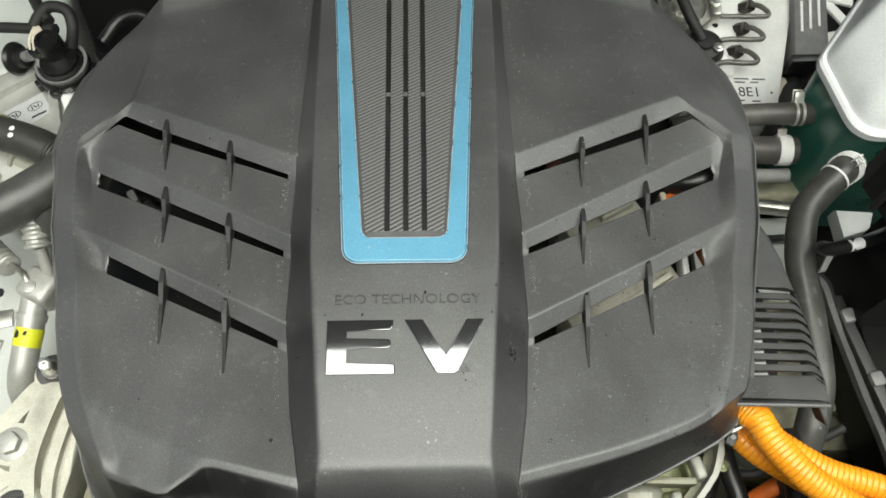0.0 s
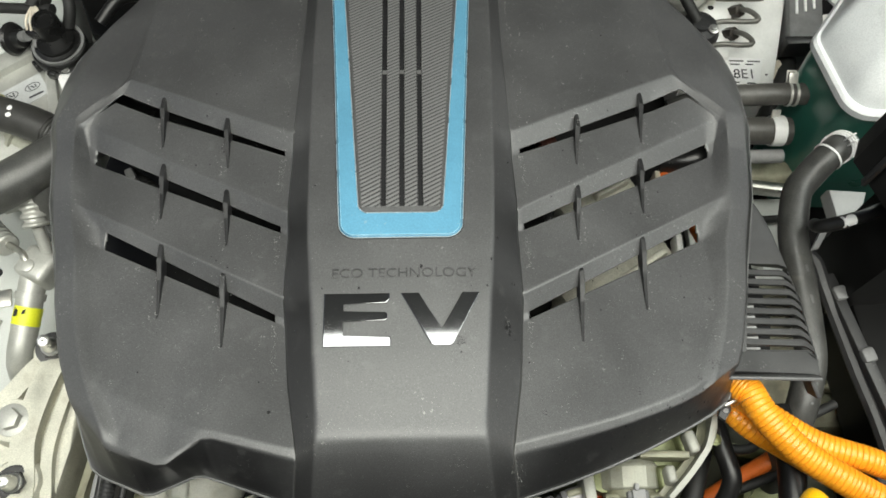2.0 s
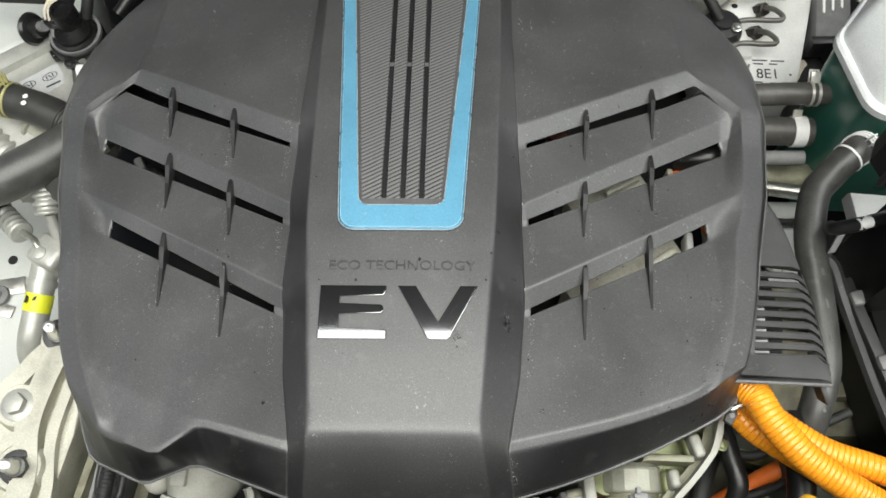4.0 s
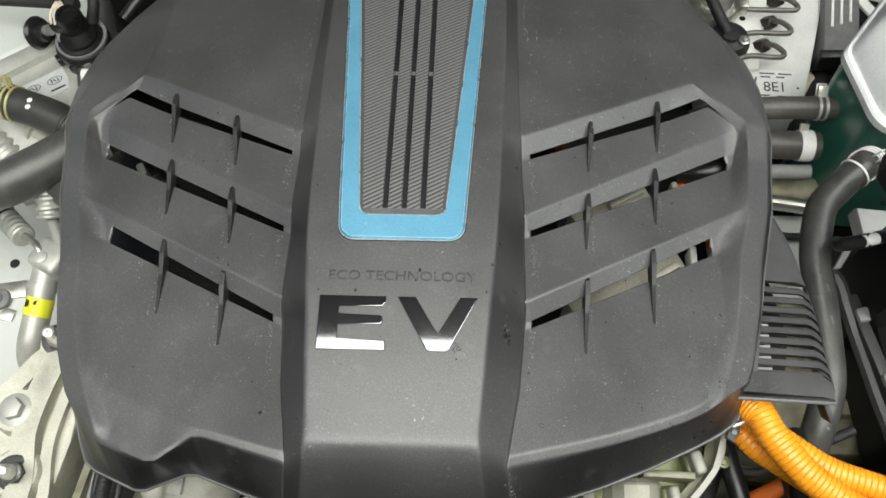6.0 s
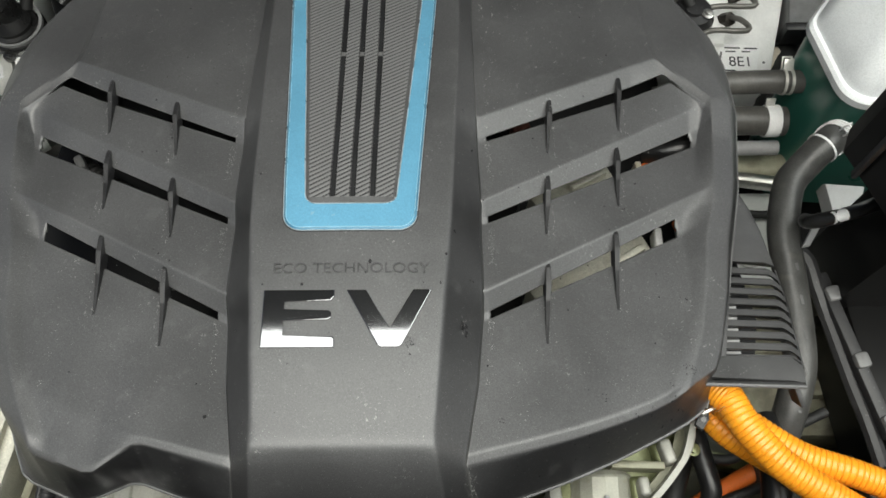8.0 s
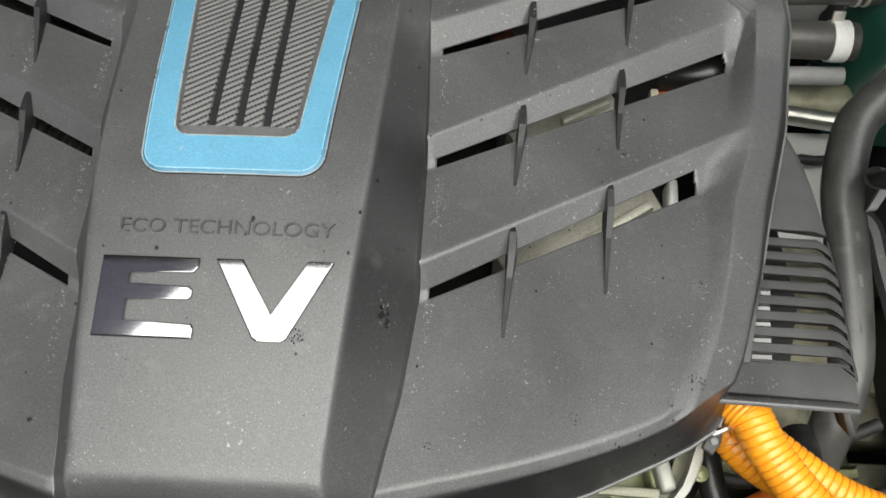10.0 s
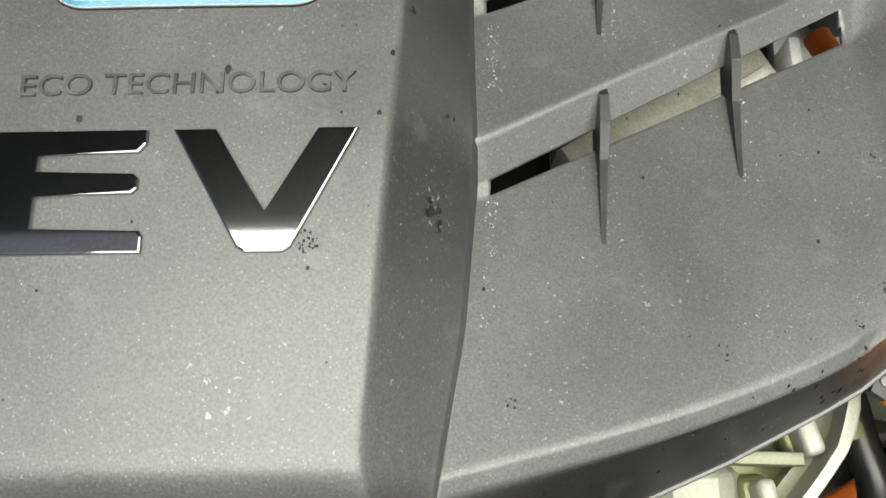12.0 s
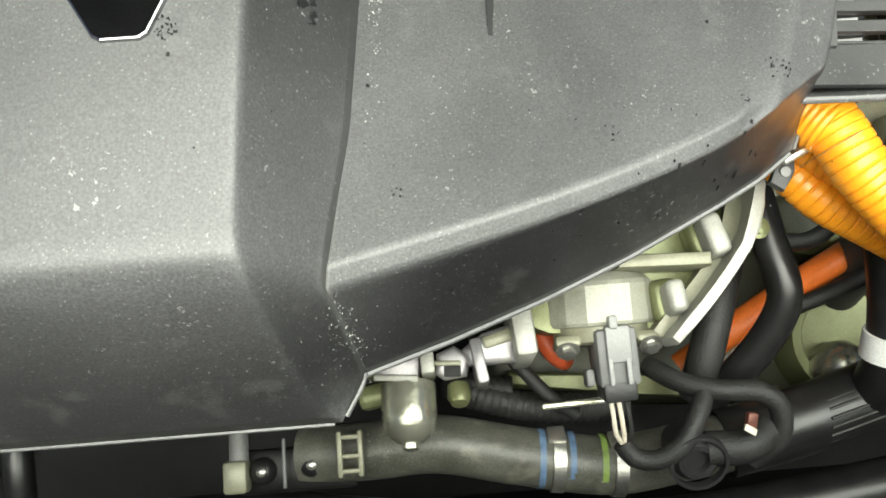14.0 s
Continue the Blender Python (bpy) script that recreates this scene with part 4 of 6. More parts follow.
        bmesh.ops.transform(bm, matrix=Matrix.Translation(base) @ R, verts=bm.verts)
        part("tab", bm, mt, parent)
    bm = bm_box((0.0108, 0.0015, 0.0018), (0, -0.003, 0.012), 0.0004)
    bmesh.ops.transform(bm, matrix=Matrix.Translation(base) @ R, verts=bm.verts)
    part("tab", bm, mt, parent)


def band_clamp(at, aim, r, width, parent, material=None):
    part("band", ring_band(at, aim, r, width, 0.0014), material or M_CLAMP, parent)


def moved(ob, by, centre=(0, 0, 0), k=1.0):
    """Shifts a finished thing's part, growing it by k about a centre."""
    c = Vector(centre)
    if ob.data:
        ob.data.transform(Matrix.Translation(c + Vector(by)) @ Matrix.Diagonal((k, k, k, 1)) @ Matrix.Translation(-c))
    for sub in ob.children:
        moved(sub, by, centre, k)


def hose(name, pts, r, label, material=None, category="hose", group="", **kw):
    t = thing(name, pts[0], label, category, group)
    part("tube", bm_tube(pts, r, kw.pop("seg", 18), **kw), material or M_RUBBER, t)
    return t


# ---- left of the motor ----
gear = thing("gearbox_casing", (-0.36, -0.06, -0.35), "cream cast aluminium gearbox casing with ribs and bolts", "gearbox")
top_line = [(-0.56, -0.085), (-0.378, -0.006), (-0.343, 0.036), (-0.322, 0.056), (-0.303, 0.045), (-0.299, 0.005), (-0.305, -0.045), (-0.3150, -0.10), (-0.335, -0.24), (-0.56, -0.24)]
part("casing", bm_prism(top_line, -0.34, -0.158, 0.006, seg=3), M_ALU, gear)


def bar(name, line, w, z0, z1, material, parent, bevel=0.0025, label=""):
    """A flat raised rib along a line in plan."""
    L, R = [], []
    for i, p in enumerate(line):
        a, b = Vector(line[max(i - 1, 0)]), Vector(line[min(i + 1, len(line) - 1)])
        d = (b - a).normalized()
        n = Vector((-d.y, d.x))
        ww = w[i] if isinstance(w, (list, tuple)) else w
        L.append(tuple(Vector(p) + n * ww / 2))
        R.append(tuple(Vector(p) - n * ww / 2))
    return part(name, bm_prism(L + R[::-1], z0, z1, bevel), material, parent, label)


def line2(pts, step=0.008):
    return [(v.x, v.y) for v in spline([(x, y, 0) for x, y in pts], step)]


bar("rib", line2([(-0.44, -0.035), (-0.378, -0.012), (-0.345, 0.026), (-0.325, 0.047)]), 0.017, -0.165, -0.146, M_ALU, gear, 0.005)
bar("rib", line2([(-0.324, 0.040), (-0.335, 0.004), (-0.342, -0.04), (-0.336, -0.085), (-0.345, -0.13)]), 0.022, -0.165, -0.144, M_ALU, gear, 0.007)
bar("rib", line2([(-0.306, 0.03), (-0.315, -0.005), (-0.321, -0.05), (-0.316, -0.10), (-0.325, -0.15)]), 0.010, -0.165, -0.150, M_ALU, gear, 0.004)
bar("rib", line2([(-0.395, -0.065), (-0.378, -0.10), (-0.37, -0.15)]), 0.030, -0.165, -0.147, M_ALU, gear, 0.008)
for x, y, r in ((-0.355, -0.020, 0.021), (-0.329, 0.044, 0.019), (-0.343, -0.075, 0.022)):
    part("boss", bm_lathe([(r + 0.004, -0.17), (r, -0.148), (r - 0.002, -0.1455), (0, -0.1455)], 28, Matrix.Translation((x, y, 0))), M_ALU, gear)
hex_bolt((-0.355, -0.020, -0.1455), 0.0100, gear, M_ALUM, tall=1.1)
stud((-0.329, 0.046, -0.1455), gear)
stud((-0.343, -0.075, -0.1455), gear)
bar("flange", [(-0.288, 0.01), (-0.295, -0.05), (-0.306, -0.11), (-0.318, -0.17)], 0.007, -0.34, -0.185, M_ALU_D, gear, 0.002)
bar("flange", [(-0.262, -0.03), (-0.270, -0.08), (-0.282, -0.16)], 0.013, -0.34, -0.255, M_ALU_D, gear, 0.003)
bar("flange", [(-0.284, -0.045), (-0.2865, -0.075), (-0.290, -0.11)], 0.0035, -0.30, -0.178, M_GUM2, gear, 0.001)

ac = thing("refrigerant_pipe", (-0.39, 0.10, -0.22), "bright aluminium refrigerant pipe with a yellow sticker", "pipe")
part("pipe", bm_tube([(-0.384, 0.140, -0.195), (-0.389, 0.112, -0.205), (-0.393, 0.085, -0.214), (-0.398, 0.060, -0.226), (-0.406, 0.035, -0.262)], lambda t: 0.0135 if t < 0.75 else 0.0135 - 0.004 * (t - 0.75) * 4, 22), M_ALUM, ac)
part("pipe_bead", ring_band((-0.3878, 0.119, -0.2025), (-0.389, 0.112, -0.205), 0.0125, 0.007, 0.0028), M_ALUM, ac)
bm = bm_box((0.036, 0.034, 0.034), (-0.377, 0.146, -0.192), 0.007, pose(0, 0, 0, 0, 0, -28), 3)
part("block", bm, M_ALUM, ac)
part("block", bm_tube([(-0.373, 0.150, -0.195), (-0.352, 0.178, -0.205), (-0.33, 0.21, -0.22)], 0.0165, 18), M_ALU, ac)
sticker = part("sticker", ring_band((-0.3905, 0.100, -0.2088), (-0.3935, 0.085, -0.2137), 0.01365, 0.019, 0.0003), M_YELLOW, ac, "yellow sticker with unreadable print")
for k, (dx, dz, w) in enumerate(((-0.006, 0.0125, 0.005), (-0.0045, 0.0132, 0.004), (0.003, 0.0138, 0.006))):
    part("print", bm_box((w * 0.5, 0.012 - 0.002 * k, 0.0004), (-0.3905 + dx, 0.1005, -0.2088 + dz + 0.0012), 0, pose(0, 0, 0, -18, -dx * 3500 * 0.9, 0)), M_INK, sticker)
part("thin_pipe", bm_tube([(-0.383, 0.143, -0.178), (-0.390, 0.155, -0.175), (-0.404, 0.165, -0.185), (-0.420, 0.176, -0.195)], 0.0036, 10), M_STEEL, ac)
part("thin_pipe_seat", bm_lathe([(0.008, 0), (0.007, 0.004), (0.0045, 0.005), (0, 0.005)], 16, Matrix.Translation((-0.383, 0.142, -0.178))), M_ALUM, ac)
part("ferrule", bm_tube([(-0.415, 0.171, -0.192), (-0.432, 0.186, -0.198), (-0.447, 0.200, -0.20)], 0.0125, 18, ripple=0.003, pitch=0.0085), M_ALUM, ac, "crimped bright ferrule")
part("rubber_hose", bm_tube([(-0.444, 0.197, -0.20), (-0.47, 0.22, -0.20), (-0.53, 0.25, -0.20)], 0.0105, 16), M_RUBBER, ac)

ac2 = thing("refrigerant_hose", (-0.39, 0.2, -0.2), "black refrigerant hose with a crimped bright ferrule", "hose")
part("ferrule", bm_tube([(-0.373, 0.178, -0.16), (-0.376, 0.198, -0.148), (-0.380, 0.210, -0.142)], 0.0135, 18, ripple=0.003, pitch=0.009), M_ALUM, ac2, "crimped bright ferrule")
part("rubber_hose", bm_tube([(-0.366, 0.150, -0.19), (-0.372, 0.178, -0.16)], 0.006, 12), M_ALUM, ac2)
part("bent_pipe", bm_tube([(-0.392, 0.165, -0.22), (-0.380, 0.185, -0.2), (-0.376, 0.20, -0.19), (-0.36, 0.22, -0.19)], 0.006, 12), M_GUM, ac2)

bigh = hose("air_duct_hose", [(-0.315, 0.262, -0.125), (-0.345, 0.238, -0.122), (-0.378, 0.212, -0.12), (-0.415, 0.192, -0.122), (-0.48, 0.182, -0.13), (-0.60, 0.19, -0.14)], 0.0225, "thick smooth grey-black rubber hose beside the cover", M_GREYHOSE, seg=24)
part("branch", bm_tube([(-0.362, 0.222, -0.125), (-0.360, 0.205, -0.15), (-0.358, 0.192, -0.185)], 0.017, 18), M_GREYHOSE, bigh)
band_clamp((-0.328, 0.252, -0.124), (-0.345, 0.238, -0.122), 0.0228, 0.010, bigh, M_LABEL)
h2 = hose("coolant_hose", [(-0.345, 0.262, -0.135), (-0.372, 0.276, -0.131), (-0.402, 0.288, -0.13), (-0.432, 0.297, -0.13)], 0.0178, "black coolant hose with a yellow spring clamp", M_DULL, seg=20)
part("ribbed_end", bm_tube([(-0.344, 0.2615, -0.135), (-0.364, 0.2718, -0.132)], 0.0192, 24, ripple=0.0012, pitch=0.0035), M_DULL, h2)
spring_clamp((-0.424, 0.295, -0.13), (-0.432, 0.297, -0.13), 0.0181, h2, M_YCLAMP, (-0.1, 0.5, 0.8))
part("pipe_end", bm_tube([(-0.43, 0.2965, -0.13), (-0.458, 0.305, -0.13)], 0.0125, 18), M_YCLAMP, h2)
for dy in (-0.004, 0.004):
    part("paint_dot", bm_lathe([(0.0028, 0), (0.0024, 0.0004), (0, 0.0005)], 12, toward((-0.398, 0.284 + dy, -0.1124), (-0.398, 0.284 + dy * 1.2, -0.10))), M_LABEL, h2)
h3 = hose("coolant_pipe", [(-0.34, 0.245, -0.165), (-0.375, 0.262, -0.165), (-0.410, 0.278, -0.165), (-0.43, 0.29, -0.17)], 0.010, "pale plastic coolant pipe under the hose", M_SEAT, "pipe")
part("collar", ring_band((-0.412, 0.279, -0.165), (-0.43, 0.29, -0.17), 0.0095, 0.005, 0.004), M_SEAT, h3)
fit_ = thing("pipe_fitting", (-0.44, 0.245, -0.17), "ribbed matt aluminium pipe fitting", "fitting")
part("fitting", bm_tube([(-0.402, 0.225, -0.185), (-0.425, 0.243, -0.17), (-0.45, 0.262, -0.16), (-0.475, 0.28, -0.155)], 0.0165, 22, ripple=0.003, pitch=0.011), M_ALUM, fit_)

ecu = thing("control_unit", (-0.42, 0.33, -0.25), "aluminium control unit with a printed maker's sticker", "control unit")
ecu_poly = [(-0.520, 0.318), (-0.407, 0.392), (-0.372, 0.362), (-0.352, 0.270), (-0.455, 0.235)]
part("housing", bm_prism(ecu_poly, -0.25, -0.158, 0.004, seg=2), M_ALUM, ecu)
part("ledge", bm_prism([(-0.560, 0.300), (-0.412, 0.402), (-0.398, 0.386), (-0.53, 0.290)], -0.25, -0.148, 0.005, seg=2), M_ALUM, ecu)
part("ledge", bm_prism([(-0.398, 0.388), (-0.386, 0.380), (-0.362, 0.290), (-0.374, 0.285)], -0.25, -0.150, 0.003), M_ALUM, ecu)
stk = part("sticker", bm_prism([(-0.440, 0.333), (-0.400, 0.361), (-0.384, 0.337), (-0.423, 0.307)], -0.158, -0.1572), M_FILM, ecu, "pale sticker with two oval marks")


def oval(cx, cy, a, b, rot, z, parent, r=0.0009):
    bm = bmesh.new()
    n = 28
    for lo, hi in (((a - r), a),):
        inner = [bm.verts.new(pose(cx, cy, z, 0, 0, rot) @ Vector(((a - r) * math.cos(2 * math.pi * k / n), (b - r) * math.sin(2 * math.pi * k / n), 0))) for k in range(n)]
        outer = [bm.verts.new(pose(cx, cy, z, 0, 0, rot) @ Vector((a * math.cos(2 * math.pi * k / n), b * math.sin(2 * math.pi * k / n), 0))) for k in range(n)]
        for k in range(n):
            bm.faces.new((inner[k], inner[(k + 1) % n], outer[(k + 1) % n], outer[k]))
    part("oval_mark", bm, M_INK, parent)


for cx, cy in ((-0.425, 0.331), (-0.404, 0.343)):
    oval(cx, cy, 0.0085, 0.005, 32, -0.1568, stk)
    for d in (-0.003, 0.0, 0.003):
        part("mark", bm_box((0.0013, 0.005, 0.0002), (cx + d, cy + d * 0.6, -0.1568), 0, pose(0, 0, 0, 0, 0, 32 if d else 70)), M_INK, stk)
for cx, cy, w in ((-0.419, 0.320, 0.009), (-0.398, 0.333, 0.016)):
    part("print", bm_box((w, 0.0022, 0.0002), (cx, cy, -0.1568), 0, pose(0, 0, 0, 0, 0, 32)), M_INK, stk)
part("corner_clip", bm_box((0.02, 0.03, 0.004), (-0.362, 0.345, -0.15), 0.001, pose(0, 0, 0, 0, 0, 25)), M_LABEL, ecu)

valve = thing("valve", (-0.365, 0.375, -0.15), "black plastic valve with plugged wires beside the cover", "valve")
part("body", bm_lathe([(0.031, -0.165), (0.033, -0.156), (0.0335, -0.149), (0.0300, -0.148), (0.0300, -0.143), (0.0345, -0.141), (0.0355, -0.132), (0.0340, -0.1285), (0.0285, -0.1280), (0.0280, -0.1215), (0.0235, -0.1205), (0.0230, -0.116), (0, -0.115)], 32, Matrix.Translation((-0.362, 0.372, 0.0))), M_SHINE, valve)
for a in (-2.5, -1.75, -0.9, 0.1):
    part("ear", bm_box((0.010, 0.012, 0.013), (-0.362 + 0.035 * math.cos(a), 0.372 + 0.035 * math.sin(a), -0.141), 0.002, pose(0, 0, 0, 0, 0, math.degrees(a))), M_SHINE, valve)
part("rim", ring_band((-0.362, 0.374, -0.127), (-0.362, 0.374, 0), 0.029, 0.006, 0.004), M_GUM, valve, "grey metal rim")
part("cap", bm_lathe([(0.017, -0.125), (0.0165, -0.094), (0.0145, -0.090), (0.011, -0.090), (0.010, -0.093), (0, -0.093)], 24, Matrix.Translation((-0.368, 0.384, 0.0))), M_SHINE, valve)
part("plug_seat", bm_box((0.026, 0.022, 0.024), (-0.379, 0.377, -0.128), 0.004, pose(0, 0, 0, 0, 0, 20)), M_GUM, valve)
part("plug", bm_box((0.030, 0.016, 0.012), (-0.384, 0.380, -0.112), 0.003, pose(0, 0, 0, 0, 0, -20)), M_SHINE, valve)
for k in range(5):
    x = -0.394 + 0.0052 * k
    part("wire", bm_tube([(x, 0.380 - 0.0012 * k, -0.108), (x + 0.001, 0.388, -0.098), (-0.386 + (x + 0.386) * 0.5, 0.402, -0.096), (-0.389, 0.414, -0.10)], 0.0017, 8), M_WIRE, valve)
part("screw", bm_lathe([(0.006, 0), (0.005, 0.004), (0, 0.005)], 12, toward((-0.352, 0.342, -0.135), (-0.35, 0.32, -0.12))), M_ALU2, valve)
loom = hose("wire_loom", [(-0.392, 0.411, -0.10), (-0.385, 0.425, -0.095), (-0.372, 0.434, -0.09), (-0.350, 0.428, -0.09), (-0.343, 0.41, -0.10), (-0.350, 0.395, -0.12)], 0.0075, "taped black wire loom looping over the valve", M_TAPE, "cable", seg=12)
for ob in list(valve.children) + [loom]:
    moved(ob, (-0.010, 0.007, -0.008), (-0.366, 0.378, -0.12), 0.84)
hose("wire_loom", [(-0.382, 0.418, -0.11), (-0.400, 0.443, -0.11), (-0.43, 0.50, -0.13), (-0.45, 0.58, -0.15)], 0.0062, "taped black wire loom running to the rear", M_TAPE, "cable", seg=12)
hose("wire_loom", [(-0.376, 0.412, -0.115), (-0.40, 0.417, -0.12), (-0.46, 0.428, -0.13), (-0.56, 0.44, -0.14)], 0.0058, "taped black wire loom running to the body side", M_TAPE, "cable", seg=12)
grom = thing("rubber_grommet", (-0.43, 0.385, -0.15), "round black rubber grommet with a cable end", "grommet")
gm = toward((-0.437, 0.384, -0.14), (-0.38, 0.372, -0.12))
part("flange", bm_lathe([(0.022, 0), (0.024, 0.004), (0.021, 0.009), (0.014, 0.011), (0.013, 0.024), (0.008, 0.027), (0, 0.027)], 24, gm), M_RUBBER, grom)
part("plug", bm_tube([(-0.425, 0.381, -0.133), (-0.405, 0.376, -0.122)], 0.008, 12), M_GUM, grom)
for ob in grom.children:
    moved(ob, (0.010, 0.004, 0.004), (-0.425, 0.384, -0.13), 0.75)
# added on the camera's line through the left slot, hiding the pale sheet
hose("breather_hose", [(-0.293, 0.290, -0.102), (-0.272, 0.272, -0.102), (-0.245, 0.262, -0.104)], 0.0155, "short black hose added under the louvres to darken the slot end", M_RUBBER, seg=16)
hose("vacuum_hose", [(-0.345, 0.43, -0.16), (-0.325, 0.452, -0.15), (-0.30, 0.455, -0.145), (-0.275, 0.44, -0.15)], 0.007, "thin dark rubber hose behind the cover", M_RUBBER, seg=12)
duct = thing("cowl_panel", (-0.2, 0.58, -0.2), "matt black plastic cowl panel behind the motor", "cowl")
part("panel", bm_prism([(-0.366, 0.437), (-0.33, 0.42), (0.30, 0.50), (0.30, 0.69), (-0.455, 0.69), (-0.402, 0.524)], -0.30, -0.188, 0.004), M_GLOSS, duct)

# clip with a dark fastener on the body sheet
clip = thing("sheet_clip", (-0.455, 0.13, -0.265), "small brown metal clip on the body sheet", "clip")
part("plate", bm_box((0.034, 0.020, 0.003), (-0.458, 0.139, -0.268), 0.001, pose(0, 0, 0, 0, 0, 10)), M_STEEL, clip)
part("plate", bm_box((0.030, 0.014, 0.003), (-0.463, 0.112, -0.268), 0.001, pose(0, 0, 0, 0, 0, -12)), M_STEEL, clip)
part("pin", bm_lathe([(0.013, 0), (0.012, 0.004), (0.006, 0.005), (0.005, 0.008), (0, 0.008)], 20, Matrix.Translation((-0.468, 0.127, -0.267))), M_GUM, clip)
# dark disc stands in for the shade inside the sheet's hole
part("hole_plug", bm_lathe([(0.0055, 0), (0.005, 0.0012), (0, 0.001)], 16, Matrix.Translation((-0.463, 0.172, -0.2698))), M_DARK, clip)

# ---- right of the motor ----
absu = thing("brake_control_unit", (0.43, 0.48, -0.36), "pale grey brake control block with steel pipes and a sticker", "brake unit")
part("block", bm_prism([(0.375, 0.385), (0.457, 0.385), (0.522, 0.60), (0.40, 0.60)], -0.37, -0.247, 0.004), M_GREY, absu)
part("block", bm_prism([(0.365, 0.43), (0.408, 0.43), (0.445, 0.60), (0.36, 0.60)], -0.37, -0.240, 0.003), M_GREY, absu)
lab = part("sticker", bm_prism([(0.4065, 0.4345), (0.4525, 0.432), (0.441, 0.392), (0.392, 0.397)], -0.2468, -0.2462), M_LABEL, absu, "white sticker with printed code")
writing("8E1", 0.0195, pose(0.4255, 0.4085, -0.2460, 0, 0, -2) @ Matrix.Diagonal((0.95, 1, 1, 1)), M_INK, lab, 0.0001, "printed_code")
for x, y, w in ((0.4185, 0.4285, 0.018), (0.440, 0.4275, 0.016), (0.416, 0.4235, 0.012), (0.434, 0.423, 0.010), (0.412, 0.397, 0.012), (0.432, 0.3955, 0.01)):
    part("print", bm_box((w, 0.0018, 0.0002), (x, y, -0.2460), 0, pose(0, 0, 0, 0, 0, -2)), M_INK, lab)
part("code_strip", bm_box((0.0025, 0.014, 0.0002), (0.4030, 0.4165, -0.2460), 0, pose(0, 0, 0, 0, 0, -16)), M_GUM, lab)
part("rivet", bm_lathe([(0.0016, 0), (0, 0.0005)], 10, Matrix.Translation((0.453, 0.408, -0.2466))), M_INK, absu)
for k, (x, y) in enumerate(((0.434, 0.530), (0.421, 0.495), (0.408, 0.460))):
    part("pipe_nut", bm_prism([(0.0085 * math.cos(math.pi * i / 3), 0.0085 * math.sin(math.pi * i / 3)) for i in range(6)], 0, 0.016, 0.001, toward((x - 0.006, y + 0.008, -0.244), (x + 0.002, y - 0.004, -0.225))), M_BRONZE, absu)
    part("pipe", bm_tube([(x - 0.001, y + 0.001, -0.230), (x + 0.006, y - 0.008, -0.222), (x + 0.014, y - 0.018, -0.221), (x + 0.012, y - 0.0245, -0.221), (x - 0.002, y - 0.0245, -0.222), (x - 0.03, y - 0.0225, -0.224), (x - 0.06, y - 0.022 - 0.008 * k, -0.226), (x - 0.10, y - 0.035 - 0.01 * k, -0.23)], 0.0033, 12), M_PIPE, absu)
for x, y in ((0.388, 0.515), (0.396, 0.506)):
    part("hole_plug", bm_lathe([(0.004, 0), (0.003, 0.0008), (0, 0.0006)], 12, Matrix.Translation((x, y, -0.2398))), M_DARK, absu)

for ob in list(absu.children):
    if "pipe" in ob.name:
        moved(ob, (-0.001, 0.0035, -0.001), (0.017, -0.162, 0.601), 1.024)
    else:
        moved(ob, (-0.0005, 0.0185, -0.0215), (0.427, 0.412, -0.2465), 1.025)
pump = thing("brake_pump_motor", (0.345, 0.53, -0.28), "bright round pump motor beside the brake block", "pump")
part("motor", bm_lathe([(0.040, -0.10), (0.040, -0.004), (0.037, 0.0), (0.029, 0.001), (0.028, -0.003), (0.012, -0.004), (0.011, 0.002), (0, 0.002)], 32, Matrix.Translation((0.346, 0.535, -0.232))), M_STEEL, pump)
part("lug", bm_box((0.014, 0.03, 0.02), (0.385, 0.53, -0.235), 0.003), M_STEEL, pump)
hex_bolt((0.385, 0.535, -0.225), 0.005, pump, M_ALU2)
plug = thing("black_plug", (0.365, 0.475, -0.26), "round black cable plug with a steel screw", "plug")
part("plug", bm_lathe([(0.026, -0.05), (0.027, -0.01), (0.022, 0.0), (0.012, 0.002), (0.011, 0.006), (0, 0.006)], 24, Matrix.Translation((0.366, 0.478, -0.235))), M_BLACK, plug)
hex_bolt((0.381, 0.470, -0.232), 0.0045, plug, M_ALU2)
part("lead", bm_tube([(0.362, 0.48, -0.23), (0.345, 0.505, -0.215), (0.335, 0.54, -0.21), (0.33, 0.6, -0.22)], 0.007, 10), M_TAPE, plug)
relay = thing("relay_block", (0.52, 0.52, -0.3), "slotted grey plastic relay block behind the brake unit", "relay block")
part("body", bm_prism([(0.487, 0.475), (0.532, 0.475), (0.560, 0.64), (0.515, 0.64)], -0.36, -0.255, 0.004), M_GUM, relay)
for k in range(3):
    part("slot", bm_box((0.0035, 0.05, 0.002), (0.507 + 0.012 * k, 0.535 + 0.004 * k, -0.2545), 0.0005, pose(0, 0, 0, 0, 0, -10)), M_LABEL, relay)
part("lower_edge", bm_box((0.05, 0.012, 0.03), (0.508, 0.472, -0.272), 0.002, pose(0, 0, 0, 0, 0, 2)), M_BLACK, relay)
brk = thing("white_bracket", (0.56, 0.53, -0.28), "white painted bracket with cut-outs", "bracket")
part("plate", bm_prism([(0.532, 0.488), (0.575, 0.488), (0.60, 0.53), (0.57, 0.535), (0.548, 0.53)], -0.29, -0.283, 0.001), M_LABEL, brk)
part("arm", bm_box((0.014, 0.07, 0.006), (0.566, 0.545, -0.27), 0.002, pose(0, 0, 0, 0, 0, 30)), M_LABEL, brk)
